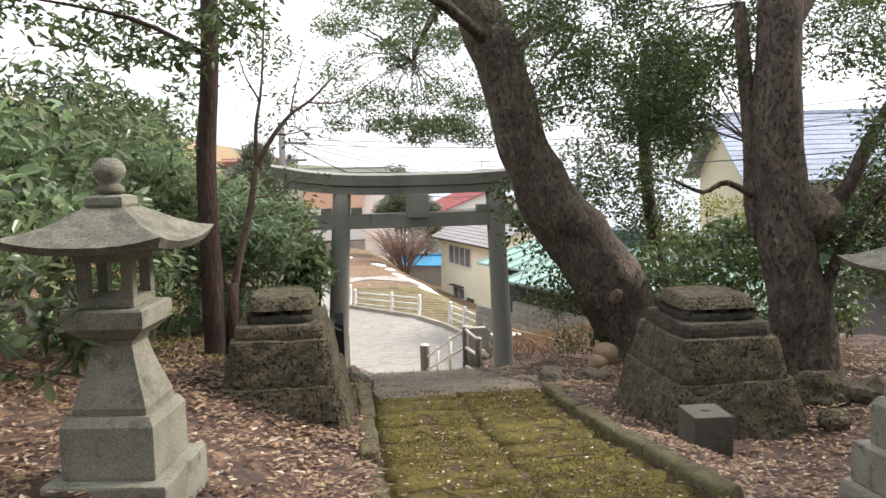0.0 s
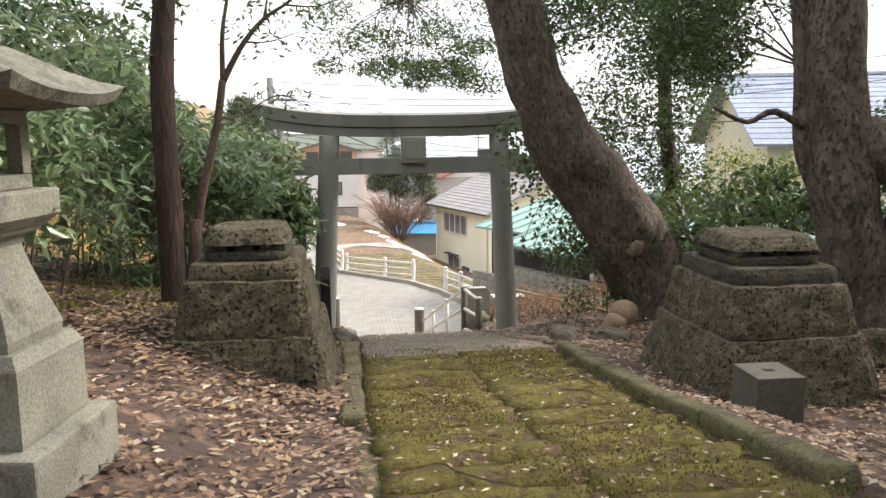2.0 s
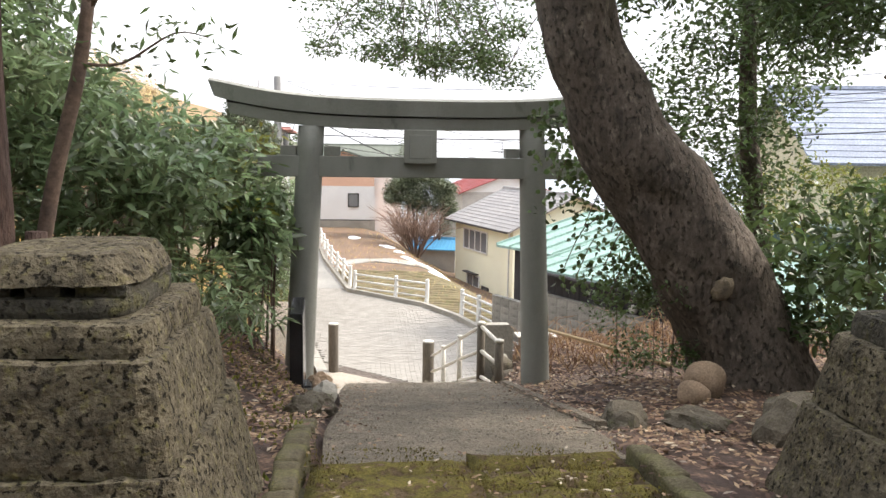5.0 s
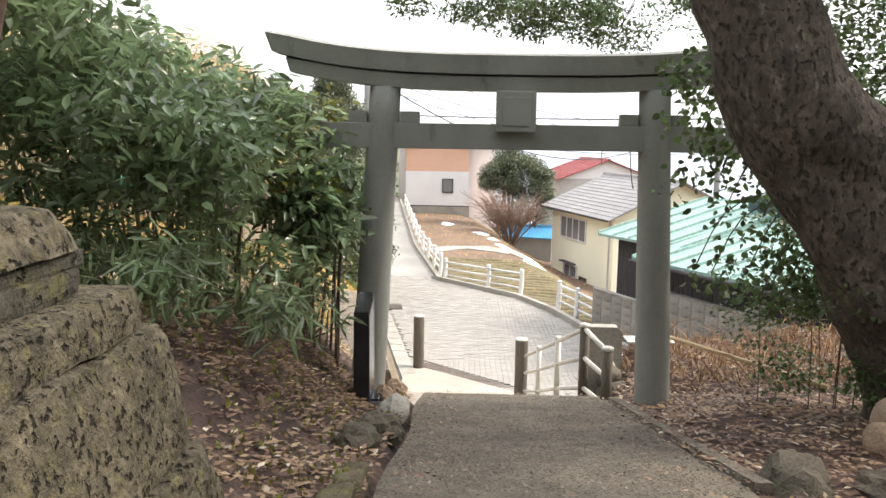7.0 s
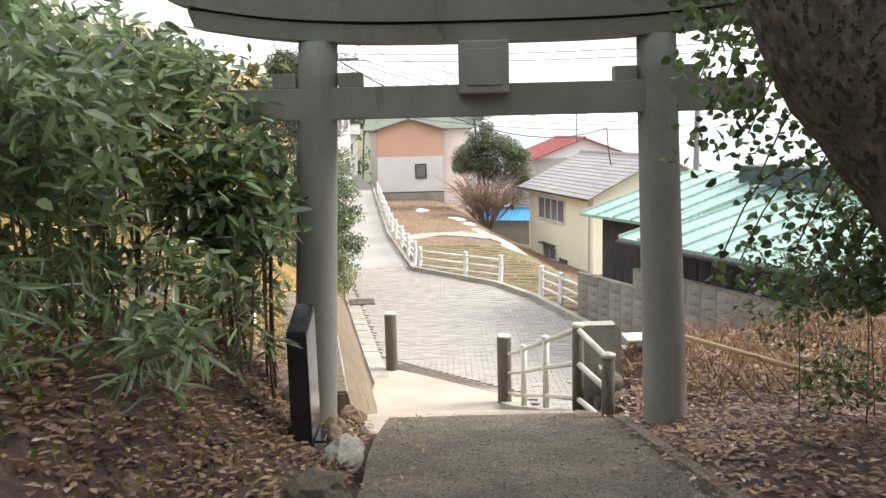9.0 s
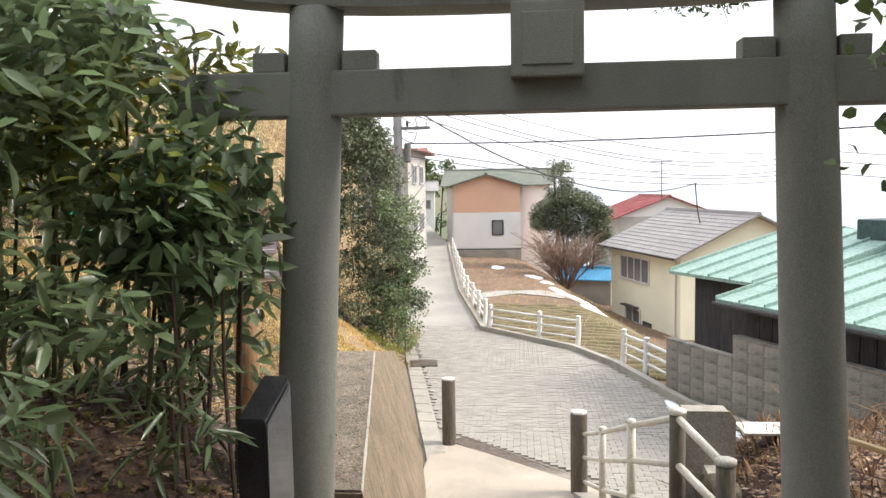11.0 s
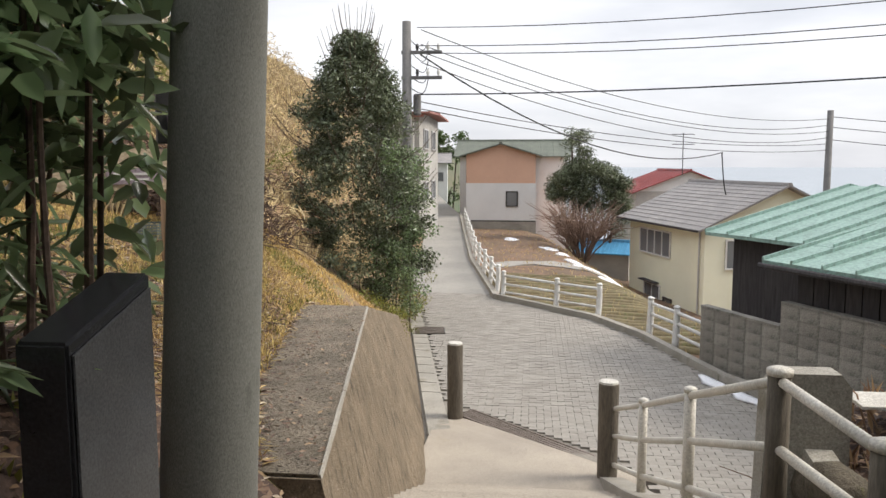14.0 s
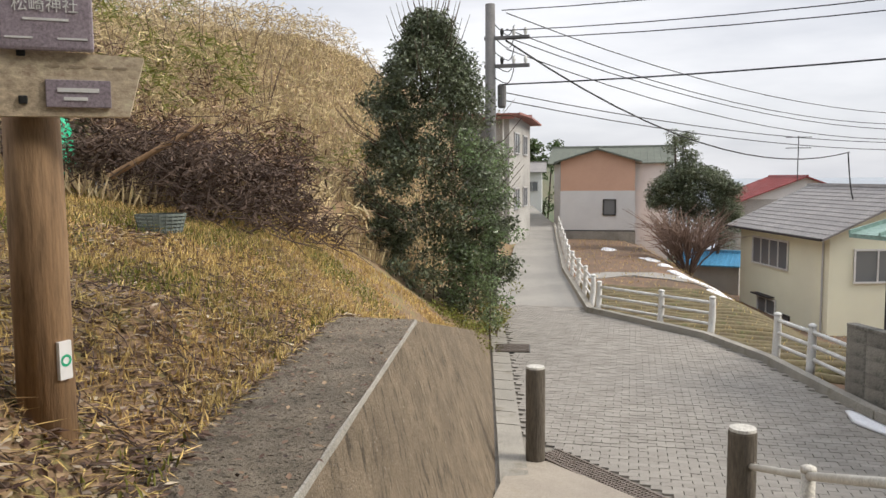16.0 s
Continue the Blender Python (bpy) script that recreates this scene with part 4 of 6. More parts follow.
# green roofed shed
RIDGE_TEAL = mat("dark_teal_sheet", (0.05, 0.085, 0.085), (0.035, 0.06, 0.06), 1.0, 0.6, 0.1, 14)
U, V = Vector((0.447, -0.894, 0)), Vector((0.894, 0.447, 0))
CORNER = Vector((3.5, 23.3, 0))
sh = house("shed", "dark boarded shed under green sheet metal", frame_xy(CORNER + U * 0.4 + V * 0.4 + Vector((0, 0, -0.36)), U), 8.0, 8.4, -5.5, -0.77, DARK_BOARD)
gable(sh, 8.0, 8.4, -0.77, 0.84, 0.4, GREEN_METAL, along_u=True, wall_mat=DARK_BOARD, seams=0.62, rib=0.06, ridge=False)
part("ridge_cap", box(-0.9, 8.45, 3.75, 4.65, 0.10, 0.60, 0.03), RIDGE_TEAL, sh, "dark teal ridge cap")
for i in range(25):
    part("board", box(0.06 + i * 0.31, 0.06 + i * 0.31 + 0.29, -0.03, -0.003, -4.5, -0.95, 0.004), DARK_BOARD, sh)
part("gutter", tube([(-0.4, -0.46, -0.87), (8.4, -0.46, -0.90)], 0.05, 8), DARK_BOARD, sh)
part("wall_lamp", tube([(3.2, -0.06, -1.35), (3.2, -0.14, -1.35), (3.2, -0.17, -1.36)], [0.11, 0.11, 0.05], 12), POST_CAP, sh, "round white wall lamp")
sh2 = house("shed", "rear wing with a green sheet metal roof", frame_xy(CORNER - U * 2.4 + V * 1.45 + Vector((0, 0, -0.22)), U), 2.5, 6.8, -5.5, -0.68, DARK_BOARD)
gable(sh2, 2.5, 6.8, -0.68, 0.80, 0.4, GREEN_METAL, along_u=True, wall_mat=CREAM_WALL, seams=0.62, rib=0.06, ridge=False)

# house with red roof
rh = house("house", "weathered white house under a bright red roof", frame_xy((8.4, 78, 0), (1, 0.15)), 9.0, 8.0, -7.0, -1.9, GREY_WALL)
gable(rh, 9.0, 8.0, -1.9, 1.7, 0.5, RED_METAL, along_u=False, wall_mat=WHITE_WALL, seams=0.5)
# lean-to with blue sheet
bs = house("shed", "low lean-to with a bright blue corrugated roof", frame_xy((2.6, 58.5, 0), (1, -0.3)), 3.0, 2.5, -8.0, -4.9, GREY_WALL)
gable(bs, 3.0, 2.5, -4.9, 0.5, 0.3, BLUE_SHEET, along_u=True, seams=0.25)
# tiled house behind the trees
bh = house("house", "cream house with a blue-grey tiled roof", frame_xy((14.4, 27.8, 0), (1, -0.2)), 14.0, 9.0, -6.0, 1.95, CREAM_WALL)
gable(bh, 14.0, 9.0, 1.95, 2.4, 0.7, BLUE_TILE, along_u=True, wall_mat=CREAM_WALL, courses=0.36)
window(bh, "v0", 2.0, 3.8, 0.0, 1.2, 2, FRAME, 0.0)
window(bh, "v0", 6.0, 8.0, 0.0, 1.2, 2, FRAME, 0.0)
# house behind the cone bush
lh = house("house", "tall grey house under a red eave", frame_xy((-12.3, 50, 0), (1, 0)), 6.2, 8.0, -3.6, 3.0, GREY_WALL)
gable(lh, 6.2, 8.0, 3.0, 0.10, 0.6, DULL_RED, along_u=True, wall_mat=GREY_WALL, seams=0.5)
for z in (-1.6, 1.2):
    window(lh, "v0", 3.4, 5.2, z, z + 1.2, 2, FRAME, 0.0)
    window(lh, "u1", 1.5, 3.2, z, z + 1.1, 2, FRAME, 6.2)
    window(lh, "u1", 4.8, 6.4, z, z + 1.1, 2, FRAME, 6.2)
part("downpipe", tube([(5.9, -0.07, -3.3), (5.9, -0.07, 2.9)], 0.05, 8), WHITE_PAINT, lh)
part("eave_board", box(-0.3, 6.5, -0.5, -0.42, 2.80, 2.92, 0.01), DULL_RED, lh)
fh = house("house", "pale house at the far end of the lane", frame_xy((-13.4, 98, 0), (1, 0.1)), 3.6, 6, -4, 0.6, WHITE_WALL)
gable(fh, 3.6, 6, 0.6, 0.9, 0.5, GREY_TILE, along_u=True, wall_mat=WHITE_WALL)
window(fh, "v0", 1.9, 3.2, -1.6, -0.5, 2, FRAME, 0.0)

# ---- block wall beside the lane ----
bw = thing("block_wall", "mossy grey concrete block wall beside the shed", "wall")
WB0, WBD = Vector((3.05, 24.85, 0)), Vector((0.42, -0.9075, 0))
me_b = None
for row in range(8):
    for i in range(23):
        if row > 5 and i < 5:
            continue
        p = WB0 + WBD * (0.42 * i + 0.0)
        if me_b is None:
            ob = part("block", box(-0.2085, 0.2085, -0.075, 0.075, 0, 0.2065, 0.004), BLOCK, bw)
            me_b = ob.data
        else:
            ob = new("block", me_b)
            ob.parent = bw
        ob.matrix_basis = pose(p.x, p.y, -3.52 + 0.208 * row, 0, 0, math.degrees(math.atan2(WBD.y, WBD.x)))
wb_turn = math.degrees(math.atan2(WBD.y, WBD.x))
for a0, a1, z in ((-0.21, 1.885, -2.271), (1.89, 9.46, -1.855)):
    cope = part("coping", box(a0, a1, -0.085, 0.085, 0, 0.05, 0.008), BLOCK, bw, "dark weathered coping")
    cope.matrix_basis = pose(WB0.x, WB0.y, z, 0, 0, wb_turn)

# ---- poles ----
def pole(at, h, r, label, arms=True):
    e = thing("utility_pole", label, "utility pole", at)
    part("shaft", tube([(0, 0, -0.3), (0, 0, h)], [r, r * 0.72], 16), POLE, e, smooth=True)
    if arms:
        for z in (h - 0.9, h - 1.6):
            part("cross_arm", box(-0.15, 1.0, -0.05, 0.05, z, z + 0.09, 0.01), POLE, e)
            for x in (0.3, 0.6, 0.9):
                part("insulator", tube([(x, 0, z + 0.09), (x, 0, z + 0.2), (x, 0, z + 0.28)], [0.03, 0.055, 0.03], 8), WHITE_PAINT if x > 0.5 else DARK_FRAME_HOLE, e)
        part("transformer", tube([(0.28, 0.1, h - 2.6), (0.28, 0.1, h - 2.55), (0.28, 0.1, h - 2.05), (0.28, 0.1, h - 2.0)], [0.08, 0.11, 0.11, 0.08], 12), POLE, e)
        for k in range(5):
            a = k * 0.9
            part("jumper_wire", tube(bend([(0.1 * math.cos(a), 0.1 * math.sin(a), h - 0.5 - 0.3 * k), (0.45, 0.15 * math.sin(a), h - 0.8 - 0.3 * k), (0.62, 0, h - 0.55 - 0.25 * k)], 4), 0.012, 5), CABLE, e)
    return e


pole((-3.9, 32.1, -3.2), 7.62, 0.17, "grey concrete utility pole with cross arms and wires")
pole((13.9, 50.0, -8.0), 11.0, 0.2, "leaning grey utility pole near the sea", False)

# ---- leaning trunk and other trees (trunks) ----
def tree_thing(name, label, at):
    return thing(name, label, "tree", at)


lt = tree_thing("leaning_tree", "thick leaning evergreen trunk with rough brown bark", (2.62, 10.3, -0.15))
LEAN = [(0.62, 0.0, -0.5, 0.72), (0.38, 0, 0.15, 0.58), (0.12, 0, 0.6, 0.54), (-0.19, 0, 1.15, 0.50), (-0.52, 0, 1.6, 0.485), (-0.81, 0, 1.95, 0.46), (-1.12, 0, 2.55, 0.40),
        (-1.33, 0, 3.0, 0.365), (-1.50, 0, 3.7, 0.36), (-1.72, 0.05, 4.4, 0.36), (-2.1, 0.2, 5.4, 0.32), (-2.7, 0.5, 6.8, 0.22)]
lean_line = bend([q_[:3] for q_ in LEAN], 5)
lean_r = [float(np.interp(i / 5, range(len(LEAN)), [q_[3] for q_ in LEAN])) for i in range(len(lean_line))]
part("trunk", tube(lean_line, lean_r, 44, wobble=0.15), BARK, lt, smooth=True)
scar = bmesh.new()
bmesh.ops.create_icosphere(scar, subdivisions=3, radius=1.0)
for v in scar.verts:
    v.co = Vector((v.co.x * 0.12, v.co.y * 0.03, v.co.z * 0.10)) * (1 + 0.25 * noise.noise(v.co * 2))
scar_ob = part("scar", scar, BARK_PALE, lt, "pale healed branch scar", smooth=True)
scar_ob.matrix_basis = pose(-0.07, -0.515, 0.74, 8, -35, 0)
rt = tree_thing("forked_tree", "tall dark tree with a burl and ivy", (4.08, 7.5, 0.1))
part("trunk", tube(bend([(0.08, 0, -0.3), (0.0, 0, 0.3), (-0.2, 0, 1.1), (-0.32, 0, 1.9), (-0.42, 0, 2.8), (-0.36, 0.1, 4.2), (-0.4, 0.2, 6.5)], 5), [0.40 - 0.0065 * i for i in range(31)], 22, wobble=0.14), BARK, rt, smooth=True)
st = tree_thing("straight_tree", "slender straight trunk with reddish bark", (-2.66, 7.25, 0.66))
part("trunk", tube(bend([(-0.01, 0, -0.4), (0, 0, 0.8), (0.0, 0, 1.9), (0.10, 0.05, 3.4), (0.12, 0.1, 6.6)], 5), [0.118 - 0.002 * i for i in range(21)], 14, wobble=0.08), BARK_RED, st, smooth=True)
tt = tree_thing("thin_forked_tree", "thin bare sapling forking above the shrubs", (-2.55, 7.4, 0.56))
tt.matrix_basis = tt.matrix_basis @ Matrix.Scale(0.93, 4)
part("trunk", tube(bend([(-0.02, 0, -0.3), (0.0, 0, 0.2), (0.14, 0, 1.0), (0.32, 0, 1.7), (0.40, 0, 2.15)], 4), [0.052 - 0.001 * i for i in range(17)], 10), TWIG, tt, smooth=True)
SAP = [([(0.40, 0, 2.13), (0.42, 0, 2.6), (0.50, 0.05, 3.1), (0.58, 0.1, 4.2)], 0.030), ([(0.40, 0, 2.13), (0.58, 0, 2.45), (0.80, 0.05, 2.72), (1.05, 0.1, 2.9), (1.35, 0.1, 3.2)], 0.034),
       ([(0.62, 0, 2.5), (0.85, 0.1, 2.52), (1.15, 0.1, 2.62)], 0.012), ([(0.80, 0.05, 2.72), (0.86, 0.1, 3.0), (0.98, 0.1, 3.4)], 0.014), ([(0.46, 0, 2.9), (0.30, 0.1, 3.2), (0.22, 0.1, 3.6)], 0.014),
       ([(0.35, 0, 1.8), (0.55, 0.1, 1.82), (0.85, 0.1, 2.0), (1.05, 0.1, 1.98)], 0.012), ([(1.0, 0.1, 2.86), (1.3, 0.1, 2.85), (1.6, 0.15, 2.95)], 0.012)]
for pts, r0 in SAP:
    line = bend(pts, 4)
    part("limb", tube(line, [r0 * (1 - 0.75 * i / (len(line) - 1)) for i in range(len(line))], 7), TWIG, tt, smooth=True)
stub = thing("tree_stump", "short brown cut stump beside the straight trunk", "stump", (-2.48, 7.3, 0.62))
part("stump", tube([(0, 0, -0.3), (0.0, 0, 0.3), (0.02, 0, 0.72)], [0.075, 0.06, 0.055], 10, wobble=0.1), BARK_RED, stub, smooth=True)

# ---- things beside the gate ----
bs_ = thing("stone_monument", "polished black stone slab beside the gate pillar", "monument", (-1.455, 11.50, -1.0))
bm = loft([[(-0.07, -0.2, -0.2), (0.07, -0.2, -0.2), (0.07, 0.2, -0.2), (-0.07, 0.2, -0.2)], [(-0.065, -0.2, 1.06), (0.065, -0.2, 1.06), (0.065, 0.2, 1.17), (-0.065, 0.2, 1.17)]])
bmesh.ops.bevel(bm, geom=bm.edges[:], offset=0.008, segments=2, affect="EDGES")
part("slab", bm, BLACK_STONE, bs_)
# thin sheet that paints the reflecting side greyer than the black slab
part("slab_face", loft([[(0.072, -0.185, -0.1), (0.079, -0.185, -0.1), (0.079, 0.185, -0.1), (0.072, 0.185, -0.1)], [(0.068, -0.185, 1.03), (0.074, -0.185, 1.03), (0.074, 0.185, 1.13), (0.068, 0.185, 1.13)]]), REFLECT_GREY, bs_, "polished inscription face, its reflections put in as grey")
part("side_step", box(0.082, 0.16, -0.16, 0.1, -0.15, 0.26, 0.008), BLACK_STONE, bs_)
part("side_step", box(0.083, 0.22, -0.26, -0.165, -0.15, 0.12, 0.008), BLACK_STONE, bs_)
part("side_band", box(0.083, 0.165, -0.17, -0.162, 0.18, 0.24, 0.002), GREY_STONE, bs_)


def rock(at, r, squash, material, label, seed, category="rock"):
    bm = bmesh.new()
    bmesh.ops.create_icosphere(bm, subdivisions=3, radius=1.0)
    for v in bm.verts:
        n1 = noise.noise(v.co * 1.3 + Vector((seed, 0, 0)))
        n2 = noise.noise(v.co * 3.1 + Vector((0, seed, 0)))
        s = 1 + 0.34 * n1 + 0.20 * n2
        v.co = Vector((v.co.x * r[0] * s, v.co.y * r[1] * s, v.co.z * r[2] * s))
    ob = part("rock", bm, material, None, label, smooth=False)
    ob.matrix_basis = pose(*at, 0, 0, seed * 47 % 360)
    return tagged(ob, label, category)


peanut = thing("boulder", "smooth tan twin-lobed boulder under the leaning tree", "boulder", (2.24, 9.45, -0.36))
for o, r in (((0.05, 0.04, 0.17), (0.19, 0.16, 0.18)), ((-0.10, -0.08, 0.08), (0.145, 0.13, 0.13))):
    bm = bmesh.new()
    bmesh.ops.create_icosphere(bm, subdivisions=3, radius=1.0)
    for v in bm.verts:
        s = 1 + 0.14 * noise.noise(v.co * 1.4 + Vector((o[0] * 9, 2, 0)))
        v.co = Vector((o[0] + v.co.x * r[0] * s, o[1] + v.co.y * r[1] * s, o[2] + v.co.z * r[2] * s))
    part("lobe", bm, ROCK_TAN, peanut, smooth=True)
for x, y, r, mt, lb in ((1.32, 8.75, (0.27, 0.2, 0.16), ROCK_GREY, "mossy dark stone edging the ramp"), (1.78, 8.45, (0.26, 0.17, 0.12), ROCK_GREY, "flat mossy stone by the ramp"),
                        (2.35, 8.05, (0.32, 0.26, 0.27), ROCK_GREY, "rounded dark boulder among leaves"), (3.2, 7.3, (0.3, 0.22, 0.22), ROCK_GREY, "grey stone behind the pedestal"),
                        (3.55, 6.35, (0.28, 0.25, 0.26), STONE_TUFF, "squarish mossy stone beside the pedestal"), (3.95, 6.2, (0.22, 0.2, 0.2), ROCK_GREY, "dark round stone under the forked tree"), (3.2, 5.55, (0.15, 0.14, 0.13), STONE_TUFF, "small mossy stone on the leaves"),
                        (-1.22, 9.3, (0.18, 0.15, 0.13), ROCK_GREY, "dark stone edging the ramp"), (-1.18, 10.2, (0.16, 0.2, 0.12), ROCK_GREY, "low dark edging stone"), (-1.15, 11.15, (0.13, 0.22, 0.12), CONCRETE, "pale curved edging stone by the monument"),
                        (-1.28, 11.55, (0.09, 0.09, 0.1), ROCK_TAN, "small tan stone beside the monument"), (-1.33, 12.0, (0.1, 0.09, 0.1), ROCK_TAN, "tan stone at the pillar foot"), (-1.26, 12.55, (0.12, 0.1, 0.11), ROCK_TAN, "tan rubble below the pillar")):
    rock((x, y, land_at(x, y) + r[2] * 0.35), r, 1, mt, lb, x * 3.3 + y)
# stone retaining wall beside the stairs
rwall = thing("stone_wall", "dark mossy rubble wall below the bank", "stone wall")
rr = random.Random(5)
for y in np.arange(13.1, 14.5, 0.33):
    for k in range(5):
        z = path_z(float(y)) - 0.35 + k * 0.30
        if z > -1.15:
            continue
        bm = bmesh.new()
        bmesh.ops.create_icosphere(bm, subdivisions=2, radius=1.0)
        for v in bm.verts:
            v.co = Vector([math.copysign(abs(c) ** 0.6, c) for c in v.co])
            v.co *= 1 + 0.16 * noise.noise(v.co * 1.7 + Vector((float(y), k, 0)))
            v.co = Vector((v.co.x * 0.13, v.co.y * 0.18, v.co.z * 0.14))
        ob = part("wall_stone", bm, ROCK_GREY, rwall, smooth=True)
        ob.matrix_basis = pose(1.24 + rr.uniform(-0.02, 0.03), float(y) + (0.18 if k % 2 else 0), float(z), rr.uniform(-8, 8), 0, rr.uniform(-8, 8))

slab = bmesh.new()
loft([[(0.97, y, -2.0), (1.46, y, -2.0), (1.46, y, -0.80), (1.40, y, -0.72), (1.06, y, -0.72), (1.0, y, -0.84)] for y in (14.22, 14.40)], bm=slab)
bmesh.ops.recalc_face_normals(slab, faces=slab.faces[:])
tagged(part("concrete_slab", slab, CONCRETE), "upright concrete slab ending the bank wall", "slab")
board_ = box(1.55, 2.15, 14.3, 14.62, -0.02, 0.0, 0.004)
board_at = tagged(part("pale_board", board_, POST_CAP), "pale flat board lying on the bank", "board")
board_at.matrix_basis = pose(0, 0, land_at(1.85, 14.45) + 0.10, 0, 0, 0)

# ---- sign post ----
sp = thing("signpost", "log signpost with a pointed wooden arrow board", "signpost", (-2.61, 14.5, -0.93))
part("post", tube([(0, 0, -0.2), (0, 0, 0.8), (0, 0, 1.36)], [0.106, 0.104, 0.100], 20, wobble=0.03), LOG, sp, smooth=True)
M = pose(0.02, -0.15, -0.33, 0, 0, 33)
def onboard(bm):
    bmesh.ops.transform(bm, matrix=M, verts=bm.verts[:])
    return bm
arrow = loft([[(-0.75, -0.03, 1.56), (0.42, -0.03, 1.57), (0.48, -0.03, 1.79), (-0.75, -0.03, 1.84)], [(-0.75, 0.03, 1.56), (0.42, 0.03, 1.57), (0.48, 0.03, 1.79), (-0.75, 0.03, 1.84)]])
bmesh.ops.recalc_face_normals(arrow, faces=arrow.faces[:])
board = part("arrow_board", onboard(arrow), BOARD, sp, "pale wooden arrow board")
part("name_plate", onboard(box(0.0, 0.31, -0.062, -0.037, 1.80, 2.02, 0.012)), PLATE, sp, "dark mauve name plate")
part("plate_backing", onboard(box(-0.06, 0.10, -0.03, 0.05, 1.845, 2.2, 0.01)), DARK_FRAME_HOLE, sp)
for a0, a1 in ((-0.36, -0.04), (0.14, 0.36)):
    part("small_plate", onboard(box(a0, a1, -0.045, -0.033, 1.60, 1.70, 0.003)), PLATE, sp)
    part("text_bar", onboard(box(a0 + 0.04, a1 - 0.04, -0.049, -0.046, 1.655, 1.67)), LETTER, sp)
    part("text_bar", onboard(box(a0 + 0.06, a1 - 0.08, -0.049, -0.046, 1.625, 1.637)), LETTER, sp)
for x, z in ((0.05, 1.78), (0.05, 1.61)):
    part("bolt", onboard(box(x, x + 0.03, -0.042, -0.031, z, z + 0.03, 0.004)), DARK_FRAME_HOLE, sp)
def lettering(text, size, place, parent, material, name="lettering"):
    cu = bpy.data.curves.new(name, "FONT")
    cu.body, cu.size, cu.align_x, cu.extrude = text, size, "CENTER", 0.001
    tmp = new("letter_source", cu)
    bpy.context.view_layer.update()
    me = bpy.data.meshes.new_from_object(tmp.evaluated_get(bpy.context.evaluated_depsgraph_get()))
    bpy.data.objects.remove(tmp)
    me.materials.clear()
    me.materials.append(material)
    ob = new(name, me)
    ob.parent = parent
    ob.matrix_basis = place
    return ob
lettering("松崎神社", 0.055, M @ pose(0.155, -0.0645, 1.94, 90, 0, 0), sp, LETTER)
part("text_bar", onboard(box(0.08, 0.23, -0.0645, -0.0625, 1.905, 1.914)), LETTER, sp)
part("text_bar", onboard(box(0.02, 0.11, -0.0645, -0.0625, 1.84, 1.847)), LETTER, sp)
part("text_bar", onboard(box(0.19, 0.29, -0.0645, -0.0625, 1.84, 1.847)), LETTER, sp)
for a0 in (-0.34, -0.24, -0.14, 0.14, 0.22, 0.30, 0.37):
    part("text_mark", onboard(box(a0, a0 + 0.05, -0.0325, -0.0305, 1.745, 1.752)), CARVED, sp)
on_post = pose(0.1065, -0.0226, 0.31, 0, 0, 78)
bm = box(-0.028, 0.028, -0.012, 0.006, -0.075, 0.075, 0.002)
bmesh.ops.transform(bm, matrix=on_post, verts=bm.verts[:])
stk = part("sticker", bm, LETTER, sp, "white sticker with a green ring")
ring_ = bmesh.new()
for k in range(18):
    a, b2 = 2 * math.pi * k / 18, 2 * math.pi * (k + 0.9) / 18
    ring_.faces.new([ring_.verts.new((r * math.cos(q_), -0.0135, r * math.sin(q_))) for r, q_ in ((0.014, a), (0.024, a), (0.024, b2), (0.014, b2))])
bmesh.ops.transform(ring_, matrix=on_post, verts=ring_.verts[:])
part("sticker_ring", ring_, GREEN_PLASTIC, stk)

# ---- clutter on the bank ----
gb = thing("plastic_tub", "upturned green plastic tub on the grass", "tub", (-7.6, 20.6, land_at(-7.6, 20.6)))
part("tub_body", loft([[(r * math.cos(a * math.pi / 10), r * math.sin(a * math.pi / 10), z) for a in range(20)] for r, z in ((0.34, 0), (0.33, 0.03), (0.27, 0.62), (0.22, 0.75), (0.12, 0.78))]), GREEN_PLASTIC, gb, smooth=True)
part("tub_rim", loft([[(r * math.cos(a * math.pi / 10), r * math.sin(a * math.pi / 10), z) for a in range(20)] for r, z in ((0.345, 0.0), (0.37, 0.01), (0.37, 0.05), (0.335, 0.06))]), GREEN_PLASTIC, gb, smooth=True)
bk = thing("plastic_basket", "round grey plastic basket lying in the grass", "basket", (-5.0, 19.0, land_at(-5.0, 19.0)))
part("basket_floor", loft([[(r * math.cos(a * math.pi / 12), r * math.sin(a * math.pi / 12), z) for a in range(24)] for r, z in ((0.20, 0), (0.20, 0.02))]), BASKET, bk)
for k in range(5):
    z = 0.03 + 0.036 * k
    part("basket_ring", loft([[(r * math.cos(a * math.pi / 12), r * math.sin(a * math.pi / 12), zz) for a in range(24)] for r, zz in ((0.20 + 0.009 * k, z), (0.212 + 0.009 * k, z), (0.212 + 0.009 * k, z + 0.022), (0.20 + 0.009 * k, z + 0.022))], cap=False), BASKET, bk)
for k in range(24):
    a = k * math.pi / 12
    part("basket_rib", tube([(0.20 * math.cos(a), 0.20 * math.sin(a), 0.0), (0.245 * math.cos(a), 0.245 * math.sin(a), 0.19)], 0.007, 5), BASKET, bk)
rock((-6.9, 20.6, land_at(-6.9, 20.6) + 0.04), (0.28, 0.2, 0.1), 1, GREY_STONE, "pale flat stone on the grass", 2.2)

